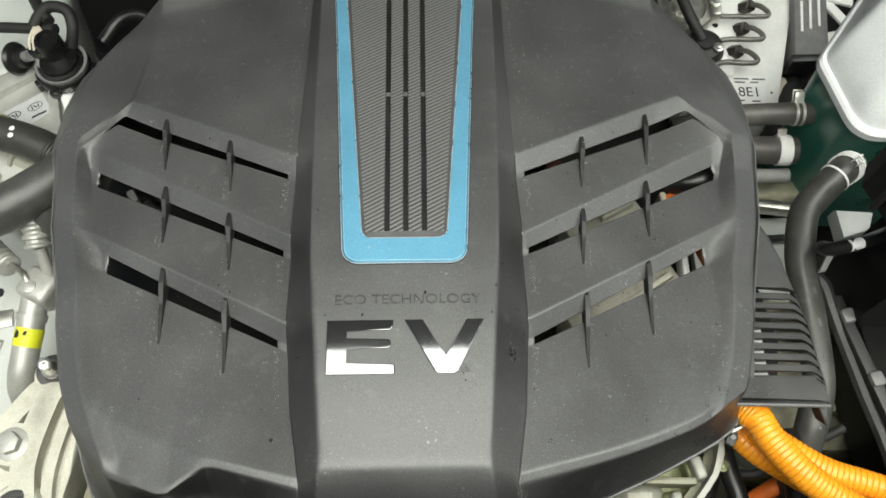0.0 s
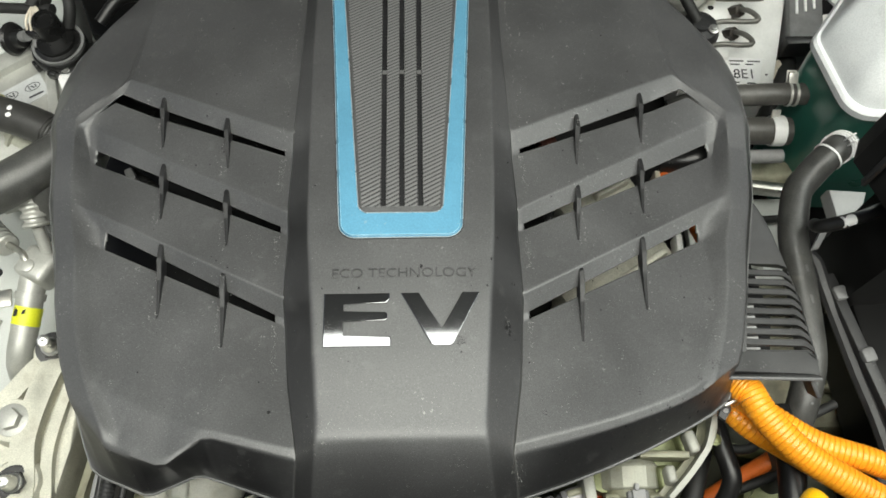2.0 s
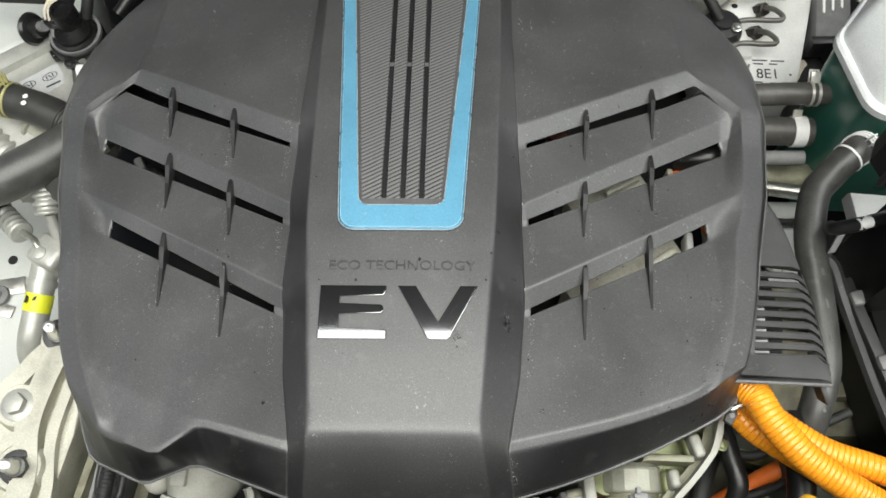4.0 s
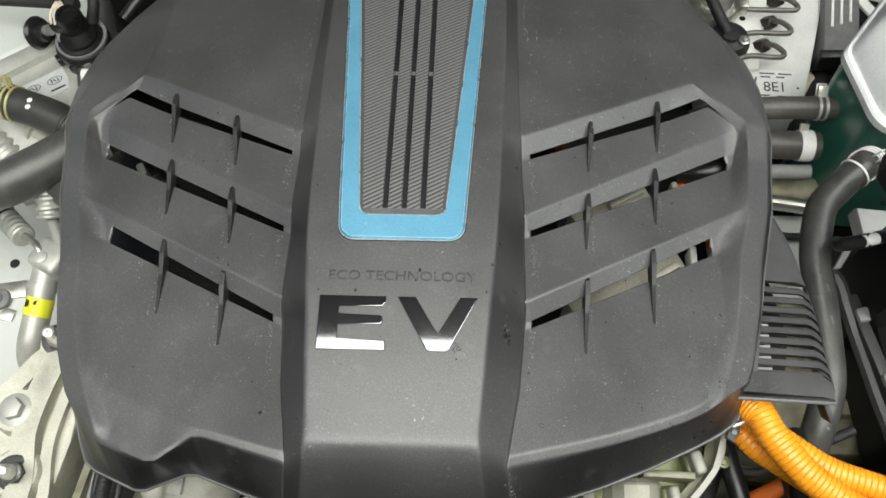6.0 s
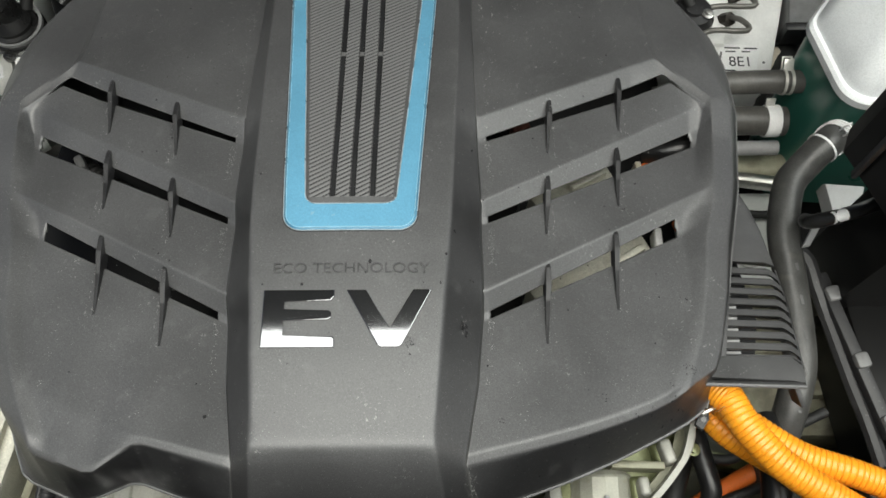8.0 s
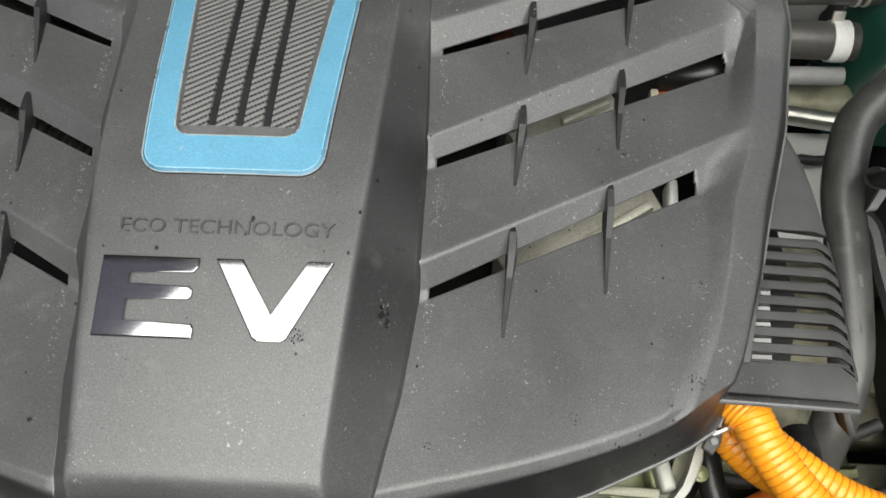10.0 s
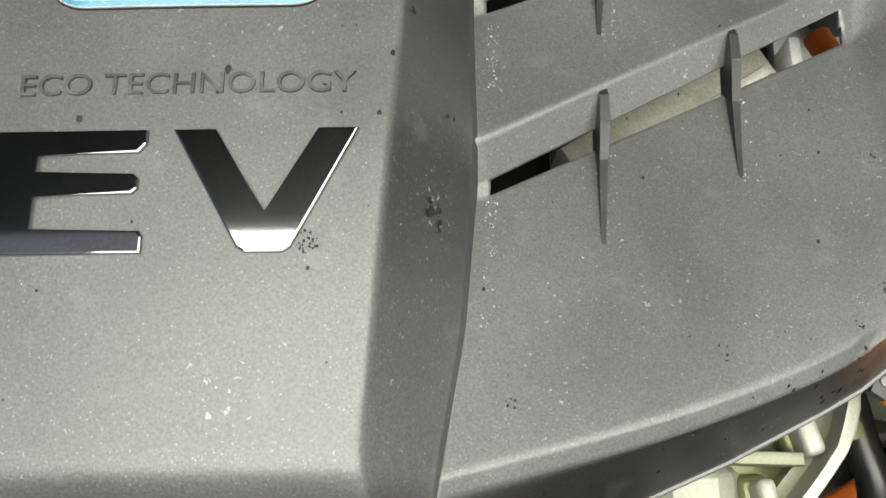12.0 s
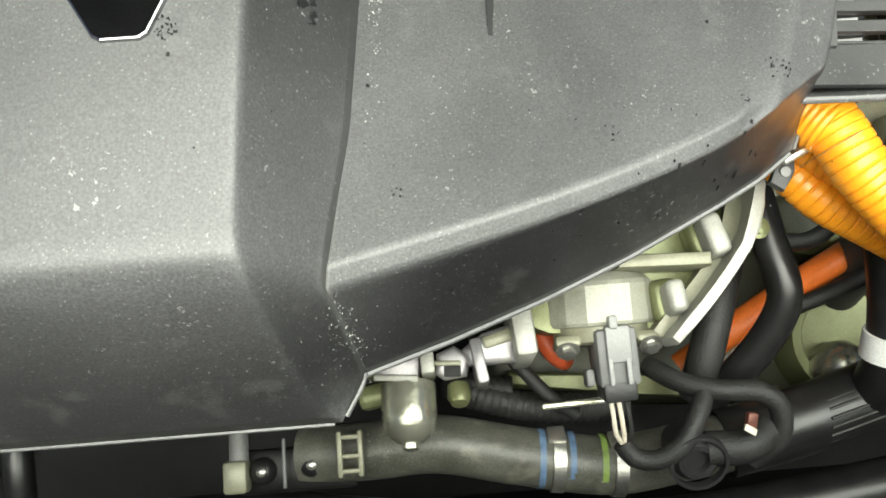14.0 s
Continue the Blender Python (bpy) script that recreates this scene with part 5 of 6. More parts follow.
part("arm", bm_box((0.05, 0.012, 0.006), (0.562, 0.572, -0.266), 0.002, pose(0, 0, 0, 0, 0, -20)), M_LABEL, brk)
low = thing("cable_bundle", (0.49, 0.42, -0.32), "dark taped cables below the brake unit", "cable")
part("cable", bm_tube([(0.462, 0.37, -0.33), (0.478, 0.42, -0.30), (0.50, 0.47, -0.31), (0.51, 0.52, -0.34)], 0.016, 14), M_TAPE, low)
part("cable", bm_tube([(0.50, 0.38, -0.33), (0.508, 0.43, -0.30), (0.53, 0.46, -0.31)], 0.012, 12), M_TAPE, low)
part("label_flag", bm_box((0.03, 0.03, 0.01), (0.478, 0.447, -0.293), 0.004, pose(0, 0, 0, 10, 10, 30)), M_WIRE, low)

# coolant reservoir
tank = thing("coolant_reservoir", (0.52, 0.35, -0.30), "cloudy white coolant reservoir half full of green coolant", "reservoir")


def round_poly(corners, radii, n=6):
    """A polygon's outline with rounded corners."""
    out = []
    m = len(corners)
    for i, r in enumerate(radii):
        p, a, b = (Vector(corners[j % m]) for j in (i, i - 1, i + 1))
        u, v = (a - p).normalized(), (b - p).normalized()
        half = u.angle(v) / 2
        d = r / math.tan(half)
        c = p + (u + v).normalized() * (r / math.sin(half))
        s0, s1 = p + u * d - c, p + v * d - c
        a0 = math.atan2(s0.y, s0.x)
        turn_ = (math.atan2(s1.y, s1.x) - a0 + math.pi) % (2 * math.pi) - math.pi
        out += [(c.x + r * math.cos(a0 + turn_ * k / n), c.y + r * math.sin(a0 + turn_ * k / n)) for k in range(n + 1)]
    return out


def loft(outline, levels, about):
    """Levels: height, scale, shift in x and y."""
    bm = bmesh.new()
    rings = [[bm.verts.new((about[0] + (x - about[0]) * k + dx, about[1] + (y - about[1]) * k + dy, z)) for x, y in outline] for z, k, dx, dy in levels]
    n = len(outline)
    for a, b in zip(rings, rings[1:]):
        for k in range(n):
            bm.faces.new((a[k], a[(k + 1) % n], b[(k + 1) % n], b[k]))
    bm.faces.new(rings[0][::-1])
    bm.faces.new(rings[-1])
    bmesh.ops.recalc_face_normals(bm, faces=bm.faces)
    return bm


TK = (0.525, 0.352)
TANK = round_poly([(0.416, 0.343), (0.437, 0.252), (0.62, 0.243), (0.63, 0.45), (0.498, 0.45)], (0.022, 0.030, 0.03, 0.03, 0.03))
part("lower_half", loft(TANK, [(-0.33, 0.80, 0, 0), (-0.20, 0.88, 0, 0), (-0.096, 0.95, 0, 0)], TK), M_GREEN, tank, "lower half showing green coolant")
part("seam", loft(TANK, [(-0.097, 0.97, 0, 0), (-0.095, 1.0, 0, 0), (-0.087, 1.0, 0, 0), (-0.084, 0.975, 0, 0)], TK), M_CLOUDY, tank, "welded seam flange")
part("upper_half", loft(TANK, [(-0.086, 0.945, 0, 0), (-0.078, 0.93, 0, 0), (-0.055, 0.87, 0.004, 0.006), (-0.020, 0.77, 0.012, 0.016), (-0.004, 0.70, 0.016, 0.02), (0.001, 0.58, 0.018, 0.022)], TK), M_CLOUDY, tank, "cloudy white upper half")

# hoses to the reservoir
ha = hose("coolant_hose", [(0.285, 0.310, -0.165), (0.33, 0.317, -0.153), (0.38, 0.319, -0.15), (0.432, 0.3195, -0.15)], 0.0120, "grey-black coolant hose with a spring clamp", M_DRAB, seg=18)
spring_clamp((0.4160, 0.3195, -0.15), (0.432, 0.3195, -0.15), 0.0123, ha, None, (0, 0.75, 0.65))
part("pipe_end", bm_tube([(0.425, 0.3195, -0.15), (0.445, 0.3195, -0.15)], 0.0098, 16), M_YCLAMP, ha)
hb = hose("coolant_hose", [(0.28, 0.295, -0.20), (0.34, 0.298, -0.192), (0.385, 0.298, -0.19), (0.426, 0.297, -0.19)], 0.0155, "thick black coolant hose with a broad band", M_DRAB, seg=20)
band_clamp((0.4115, 0.2975, -0.19), (0.43, 0.2975, -0.19), 0.0157, 0.014, hb, M_LABEL)
part("tab", bm_box((0.010, 0.003, 0.014), (0.408, 0.309, -0.176), 0.001, pose(0, 0, 0, -35, 0, 0)), M_CLAMP, hb)
hose("coolant_pipe", [(0.30, 0.272, -0.215), (0.36, 0.278, -0.215), (0.425, 0.280, -0.216)], 0.0080, "grey coolant pipe under the hoses", M_GUM2, "pipe")
mount = thing("motor_mount", (0.41, 0.27, -0.30), "dirty cast mount with a rubber bush", "motor mount")
part("arm", bm_box((0.10, 0.030, 0.030), (0.405, 0.282, -0.262), 0.009, pose(0, 0, 0, 0, 0, -6), 3), M_ALU_D, mount)
part("arm", bm_box((0.09, 0.012, 0.02), (0.405, 0.262, -0.258), 0.004, pose(0, 0, 0, 0, 0, -8), 2), M_STEEL, mount)
part("bush", bm_lathe([(0.021, -0.03), (0.021, 0.0), (0.017, 0.004), (0.010, 0.004), (0.009, 0.0), (0, 0.0)], 22, Matrix.Translation((0.365, 0.255, -0.235))), M_RUBBER, mount)
plate = thing("side_panel", (0.42, 0.20, -0.33), "pale painted panel under the coolant hoses", "body panel")
part("panel", bm_prism([(0.33, 0.15), (0.455, 0.15), (0.465, 0.262), (0.33, 0.262)], -0.30, -0.288, 0.003), M_BODY, plate)
part("lead", bm_tube([(0.39, 0.215, -0.283), (0.405, 0.228, -0.275), (0.42, 0.228, -0.275), (0.45, 0.232, -0.28)], 0.0045, 10), M_TAPE, plate)
part("plug", bm_box((0.022, 0.02, 0.02), (0.395, 0.208, -0.278), 0.004), M_BLACK, plate)
part("cap", bm_lathe([(0.013, 0), (0.012, 0.006), (0.006, 0.008), (0, 0.008)], 18, Matrix.Translation((0.405, 0.182, -0.286))), M_LABEL, plate)

hc2 = hose("radiator_hose", [(0.443, 0.237, -0.118), (0.431, 0.2275, -0.102), (0.4185, 0.2180, -0.093), (0.405, 0.207, -0.095), (0.391, 0.194, -0.102), (0.380, 0.182, -0.106), (0.373, 0.162, -0.108), (0.3685, 0.135, -0.112), (0.3695, 0.10, -0.117), (0.3700, 0.060, -0.121), (0.3680, 0.020, -0.124), (0.361, -0.006, -0.128), (0.353, -0.032, -0.140), (0.345, -0.06, -0.163), (0.337, -0.09, -0.22)], 0.0140, "thick bent grey-black radiator hose with a spring clamp", M_GREYHOSE, seg=22)
spring_clamp((0.4205, 0.2195, -0.0935), (0.431, 0.2275, -0.102), 0.0146, hc2, M_LABEL, (0.2, -0.1, 1))
part("band", ring_band((0.4270, 0.2245, -0.0985), (0.4330, 0.2295, -0.104), 0.0144, 0.0045, 0.0016), M_LABEL, hc2)
part("band", ring_band((0.4095, 0.2108, -0.0945), (0.4185, 0.218, -0.0935), 0.0143, 0.0022, 0.001), M_LABEL, hc2)
part("pipe_end", bm_tube([(0.429, 0.2258, -0.1005), (0.449, 0.242, -0.125)], 0.0118, 18), M_CLOUDY, hc2)
for y in np.linspace(-0.02, 0.10, 5):
    part("print_mark", bm_box((0.0024, 0.009, 0.0003), (ip(y, [(-0.02, 0.3585), (0.02, 0.3690), (0.06, 0.3715), (0.1, 0.371)]), y, ip(y, [(-0.02, -0.1195), (0.0, -0.1120), (0.02, -0.1098), (0.06, -0.1070), (0.1, -0.1030)])), 0, pose(0, 0, 0, 0, 8, 4)), M_GLINT_PRINT, hc2)

# slotted vent plate beside the cover
vent = thing("vent_plate", (0.30, 0.04, -0.06), "black plastic vent plate with nine slots beside the cover", "vent")


def vz(y, x=0.30):
    return -0.034 - 0.33 * y - 0.12 * (x - 0.30)


VL = [(-0.025, 0.263), (0.0, 0.268), (0.033, 0.277), (0.055, 0.284), (0.087, 0.295), (0.17, 0.310)]
SLOT_END = [(-0.02, 0.3235), (0.0, 0.3235), (0.02, 0.323), (0.04, 0.325), (0.056, 0.327), (0.088, 0.3275), (0.17, 0.330)]
VR = [(-0.021, 0.3295), (-0.003, 0.334), (0.018, 0.3375), (0.041, 0.340), (0.064, 0.3408), (0.082, 0.340), (0.10, 0.3375), (0.126, 0.335), (0.147, 0.330), (0.169, 0.324)]


def plate_piece(name, quad, thick=0.003, parent=vent, bevel=0.0006):
    bm = bm_prism(quad, 0, thick, bevel)
    for v in bm.verts:
        v.co.z += vz(v.co.y, v.co.x) - thick
        e = v.co.x - ip(v.co.y, SLOT_END)
        if e > 0:  # the edge rolls over towards the hose
            v.co.z -= 0.30 * e + 30 * e * e
    return part(name, bm, M_VENT, parent)


ys = [0.0865 - 0.0100 * k for k in range(9)]
edge_ = [(ip(y, VR), y) for y in np.linspace(0.0885, 0.169, 8)]
plate_piece("top_panel", [(ip(0.0885, VL), 0.0885), (ip(0.0885, SLOT_END), 0.0885)] + edge_ + [(0.306, 0.169)])
plate_piece("left_border", [(ip(y, VL) - 0.012, y) for y in (-0.002, 0.0885)] + [(ip(y, VL) + 0.0045, y) for y in (0.0885, -0.002)], 0.0028)
for k, y in enumerate(ys):
    # the bar in front of each slot, its outer end bent over and swept to the front
    y1, y0 = y - 0.0040, (ys[k + 1] if k < 8 else y - 0.0058)
    front_, rear_e = [], []
    for f in (0.0, 0.35, 0.7, 1.0):
        for line, yy in ((front_, y0), (rear_e, y1)):
            xe = ip(yy, SLOT_END)
            line.append((xe + (ip(yy, VR) - 0.0012 - xe) * f, yy - 0.0045 * f * f))
    plate_piece("slat", [(ip(y0, VL) + 0.004, y0)] + front_ + rear_e[::-1] + [(ip(y1, VL) + 0.004, y1)], 0.0034, bevel=0.0008)
    if k > 3:
        part("foil_patch", bm_box((0.004 + 0.0014 * (k - 3), 0.0034, 0.0008), (ip(y, VL) + 0.0075 + 0.0006 * k, y - 0.002, vz(y) - 0.0042), 0), M_GUM2, vent)
plate_piece("right_border", [(ip(y, VR) - 0.0022, y - 0.004) for y in (0.0885, 0.06, 0.03, -0.002)] + [(ip(y, VR) + 0.0008, y - 0.004) for y in (-0.002, 0.03, 0.06, 0.0885)], 0.0040)
plate_piece("front_panel", [(0.258, 0.0008), (0.3235, 0.0008), (0.3335, -0.0045), (0.3300, -0.0200), (0.321, -0.0190), (0.250, -0.0175)], 0.003)
bm = bm_box((0.076, 0.003, 0.020), (0.289, -0.0185, -0.0345), 0.001, pose(0, 0, 0, 30, 0, -2))
part("front_edge", bm, M_VENT, vent)
part("corner_tab", bm_box((0.004, 0.016, 0.026), (0.3265, -0.0245, -0.048), 0.001, pose(0, 0, 0, 20, -15, 15)), M_BLACK2, vent)
# near-black plate below the slots
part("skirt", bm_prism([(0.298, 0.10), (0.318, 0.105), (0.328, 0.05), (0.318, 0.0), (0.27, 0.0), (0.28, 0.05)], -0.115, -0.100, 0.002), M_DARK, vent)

# orange high-voltage conduits
OR = "corrugated orange high-voltage cable conduit"
o1 = hose("cable_conduit", [(0.266, -0.010, -0.062), (0.277, -0.022, -0.056), (0.288, -0.046, -0.054), (0.310, -0.074, -0.054), (0.342, -0.097, -0.056), (0.39, -0.125, -0.060), (0.47, -0.165, -0.08)], 0.0119, OR + ", thick", M_ORANGE, "cable", "orange conduits", seg=22, ripple=0.0007, pitch=0.0041, narrow=True)
part("collar", bm_tube([(0.264, -0.008, -0.063), (0.278, -0.026, -0.0555)], 0.0128, 20, ripple=0.0006, pitch=0.003), M_ORANGE, o1)
hose("cable_conduit", [(0.272, -0.016, -0.084), (0.296, -0.040, -0.074), (0.330, -0.066, -0.068), (0.370, -0.081, -0.066), (0.42, -0.100, -0.070), (0.50, -0.125, -0.09)], 0.0108, OR, M_ORANGE, "cable", "orange conduits", seg=20, ripple=0.0007, pitch=0.0043, narrow=True)
hose("cable_conduit", [(0.268, -0.020, -0.095), (0.278, -0.037, -0.092), (0.290, -0.049, -0.092), (0.308, -0.060, -0.094), (0.33, -0.072, -0.10), (0.37, -0.09, -0.12)], 0.0105, OR + ", under the others", M_ORANGE, "cable", "orange conduits", seg=20, ripple=0.0007, pitch=0.0043, narrow=True)
hold = thing("conduit_bracket", (0.262, -0.035, -0.07), "small dark metal bracket holding the conduits", "bracket")
part("plate", bm_prism([(0.2545, -0.0435), (0.2600, -0.0475), (0.2655, -0.0400), (0.2665, -0.0315), (0.2605, -0.0310), (0.2575, -0.0370)], -0.070, -0.066, 0.001), M_BLACK2, hold)
part("flange", bm_box((0.012, 0.003, 0.009), (0.263, -0.0335, -0.062), 0.001, pose(0, 0, 0, 20, 0, 25)), M_STEEL, hold)
part("screw", bm_lathe([(0.0026, 0), (0.0022, 0.0015), (0, 0.0015)], 12, toward((0.2610, -0.0395, -0.0665), (0.261, -0.045, -0.03))), M_GUM, hold)

# fuse box standing above the right side
fuse = thing("fuse_box", (0.47, 0.08, -0.15), "tall black plastic fuse box with a dusty grey-black lid", "fuse box")
part("body", bm_prism([(0.350, 0.129), (0.358, 0.147), (0.60, 0.150), (0.60, 0.066), (0.374, 0.067)], 0.045, 0.106, 0.004, seg=2), M_GLOSS, fuse)
part("lid", bm_prism([(0.3575, 0.142), (0.60, 0.142), (0.60, 0.0885), (0.3690, 0.0885)], 0.100, 0.120, 0.0025, seg=2), M_BLACK2, fuse)
part("lid_front", bm_prism([(0.0885, 0.120), (0.0760, 0.110), (0.0760, 0.102), (0.0885, 0.102)], 0.3680, 0.60, 0.0008, Matrix(((0, 0, 1, 0), (1, 0, 0, 0), (0, 1, 0, 0), (0, 0, 0, 1)))), M_BLACK2, fuse, "sloping front edge of the lid")
part("side_rib", bm_box((0.004, 0.006, 0.060), (0.3535, 0.110, 0.075), 0.001, pose(0, 0, 0, 0, 0, -15)), M_BLACK, fuse)
# two near-black boxes added to keep the space below the body dark
part("inner_box", bm_prism([(0.415, 0.078), (0.415, 0.145), (0.60, 0.15), (0.60, 0.078)], -0.24, 0.048, 0.006, seg=2), M_GLOSS, fuse)
part("lower_box", bm_prism([(0.430, 0.09), (0.60, 0.09), (0.60, -0.15), (0.452, -0.15)], -0.24, -0.15, 0.006, seg=2), M_GLOSS, fuse)
part("ring_mark", bm_tube([(0.4025 + 0.0095 * math.cos(a), 0.1150 + 0.0095 * math.sin(a), 0.1203) for a in np.linspace(0.2, 6.3, 18)], 0.0012, 6, 0.002), M_REDMARK, fuse, "faded red ring mark")

frame_ = thing("tray_frame", (0.40, 0.04, -0.15), "worn black plastic tray rail with pale clips", "tray")
part("rail", bm_tube([(0.372, 0.122, -0.13), (0.383, 0.123, -0.128), (0.393, 0.115, -0.128), (0.400, 0.09, -0.135), (0.4075, 0.0653, -0.142), (0.418, 0.011, -0.145), (0.4265, -0.033, -0.145), (0.436, -0.085, -0.15)], 0.0068, 8), M_BLACK2, frame_)
part("rail", bm_box((0.011, 0.150, 0.012), (0.421, 0.030, -0.135), 0.002, pose(0, 0, 0, 0, 0, 13)), M_BLACK2, frame_)
for x, y in ((0.4105, 0.083), (0.424, 0.022), (0.437, -0.032)):
    part("clip", bm_box((0.013, 0.014, 0.010), (x, y, -0.130), 0.003, pose(0, 0, 0, 0, 0, 13)), M_GUM, frame_)
part("foot", bm_box((0.05, 0.05, 0.02), (0.436, -0.09, -0.145), 0.006, pose(0, 0, 0, 0, 0, 12)), M_BLACK2, frame_)
cap = thing("cable_end", (0.39, 0.112, -0.04), "white cable end cap on a black lead", "cable end")
part("cap", bm_tube([(0.3705, 0.1100, -0.027), (0.382, 0.1132, -0.027)], 0.0050, 14), M_LABEL, cap, "white cap")
part("lead", bm_tube([(0.381, 0.113, -0.027), (0.395, 0.118, -0.029), (0.42, 0.130, -0.04), (0.445, 0.138, -0.05)], 0.0058, 12), M_RUBBER, cap)
part("lead", bm_tube([(0.376, 0.111, -0.026), (0.362, 0.115, -0.045), (0.372, 0.13, -0.075), (0.39, 0.14, -0.10)], 0.006, 12), M_RUBBER, cap)
tab_ = thing("pale_bracket", (0.385, 0.09, -0.12), "thin pale metal bracket behind the hose", "bracket")
part("plate", bm_prism([(0.377, 0.116), (0.384, 0.117), (0.396, 0.134), (0.390, 0.136)], -0.103, -0.099, 0.001), M_GUM2, tab_)
part("plate", bm_prism([(0.445, 0.2145), (0.486, 0.211), (0.477, 0.190), (0.447, 0.181)], -0.19, -0.17, 0.004), M_FILM, tab_)
rear_ = thing("transfer_casing", (0.40, 0.03, -0.30), "olive cast aluminium casing deep beside the motor", "casing")
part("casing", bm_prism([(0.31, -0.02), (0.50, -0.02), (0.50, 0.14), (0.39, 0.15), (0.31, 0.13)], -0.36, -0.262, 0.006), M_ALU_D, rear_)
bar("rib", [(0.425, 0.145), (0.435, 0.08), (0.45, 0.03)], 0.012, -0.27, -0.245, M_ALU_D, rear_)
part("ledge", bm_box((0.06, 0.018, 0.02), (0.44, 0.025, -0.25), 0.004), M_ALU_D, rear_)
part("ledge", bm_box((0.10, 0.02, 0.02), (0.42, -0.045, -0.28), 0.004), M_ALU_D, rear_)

# ---- under the louvres ----
motor = thing("motor_housing", (0.18, 0.05, -0.30), "cream cast aluminium motor housing under the cover", "motor")
part("housing", bm_prism([(0.142, -0.060), (0.25, -0.040), (0.240, 0.10), (0.228, 0.178), (0.17, 0.175), (0.150, 0.07)], -0.34, -0.115, 0.008, seg=3), M_ALU, motor)
bar("rib", [(0.140, 0.056), (0.190, 0.084), (0.236, 0.109)], 0.030, -0.12, -0.072, M_ALU, motor, 0.004)
bar("rib", [(0.185, 0.074), (0.229, 0.102)], 0.006, -0.075, -0.062, M_ALU, motor, 0.002)
bar("rib", [(0.146, 0.144), (0.182, 0.166), (0.211, 0.181)], 0.026, -0.12, -0.078, M_ALU, motor, 0.003)
bar("rib", [(0.175, 0.160), (0.205, 0.176)], 0.005, -0.12, -0.070, M_ALU, motor, 0.002)
part("band", bm_box((0.006, 0.020, 0.020), (0.2435, 0.110, -0.075), 0.002), M_LABEL, motor)
pl = thing("cable_connector", (0.25, 0.18, -0.15), "orange cable connector with a black boot", "connector")
part("body", bm_box((0.020, 0.020, 0.03), (0.2495, 0.182, -0.098), 0.004), M_REDOR, pl, "orange body")
part("boot", bm_tube([(0.246, 0.205, -0.085), (0.262, 0.200, -0.078), (0.28, 0.200, -0.076), (0.30, 0.205, -0.09)], 0.014, 14), M_RUBBER, pl)
part("collar", bm_box((0.006, 0.022, 0.03), (0.2375, 0.181, -0.097), 0.002), M_WIRE, pl)
pl2 = thing("cable_conduit", (0.266, 0.11, -0.1), "orange conduit passing under the cover", "cable")
part("tube", bm_tube([(0.276, 0.145, -0.110), (0.281, 0.12, -0.105), (0.284, 0.07, -0.110), (0.278, 0.0, -0.115)], 0.007, 14), M_REDOR, pl2)
pl3 = thing("red_cap", (0.146, 0.232, -0.15), "small red plastic cap under the cover", "cap")
part("cap", bm_box((0.018, 0.018, 0.02), (0.137, 0.228, -0.095), 0.004, pose(0, 0, 0, 0, 0, 25)), M_RED2, pl3)
# near-black lid added below the louvres, standing in for the slots' shade
inv = thing("inverter_top", (0.0, 0.2, -0.2), "near-black lid added under the cover to keep the slots dark", "inverter")
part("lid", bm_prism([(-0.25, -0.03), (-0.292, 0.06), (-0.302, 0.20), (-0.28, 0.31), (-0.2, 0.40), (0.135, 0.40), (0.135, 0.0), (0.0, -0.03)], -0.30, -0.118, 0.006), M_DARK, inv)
part("conduit", bm_tube([(-0.262, 0.20, -0.10), (-0.22, 0.17, -0.095), (-0.15, 0.14, -0.10), (-0.10, 0.12, -0.11)], 0.010, 14, ripple=0.0014, pitch=0.006), M_TAPE, inv)
part("clip", bm_box((0.008, 0.014, 0.012), (-0.255, 0.193, -0.085), 0.002, pose(0, 0, 0, 0, 0, 30)), M_GUM, inv)
part("conduit", bm_tube([(-0.24, 0.25, -0.09), (-0.20, 0.235, -0.09), (-0.16, 0.215, -0.10)], 0.009, 14), M_TAPE, inv)


# ---- in front of the motor, under the cover's lip ----
older = set(scene.objects)
endc = thing("motor_end_casing", (0.20, -0.07, -0.2), "cream cast aluminium motor end casing with bosses", "motor casing")
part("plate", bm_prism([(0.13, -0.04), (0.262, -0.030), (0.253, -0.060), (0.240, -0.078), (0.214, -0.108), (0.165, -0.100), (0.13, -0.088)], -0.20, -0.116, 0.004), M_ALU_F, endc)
bar("rim", line2([(0.2610, -0.030), (0.2608, -0.044), (0.2565, -0.062), (0.2370, -0.087), (0.2150, -0.109)]), 0.0046, -0.112, -0.088, M_LUG, endc, 0.0016)
bar("rim_foot", line2([(0.2590, -0.034), (0.2540, -0.060), (0.2340, -0.085), (0.2130, -0.106)]), 0.0085, -0.135, -0.106, M_CREAM, endc, 0.0025)
for x, y, a, w, d in ((0.2415, -0.0640, 14, 0.0095, 0.0195), (0.2205, -0.0905, 6, 0.0085, 0.0150)):
    part("boss", bm_box((w, d, 0.036), (x, y, -0.112), 0.0030, pose(0, 0, 0, -6, 0, a), 3), M_LUG, endc)
    part("boss_foot", bm_box((w + 0.006, d + 0.005, 0.02), (x - 0.0015, y + 0.001, -0.117), 0.004, pose(0, 0, 0, 0, 0, a), 3), M_ALU_F, endc)
hex_bolt((0.264, -0.060, -0.105), 0.0035, endc, M_ALU_F)
bar("rib", [(0.1955, -0.0720), (0.2375, -0.0735)], 0.0062, -0.118, -0.094, M_CREAM, endc, 0.002)
bar("rib", [(0.150, -0.080), (0.178, -0.074)], 0.006, -0.118, -0.092, M_ALU_F, endc, 0.002)
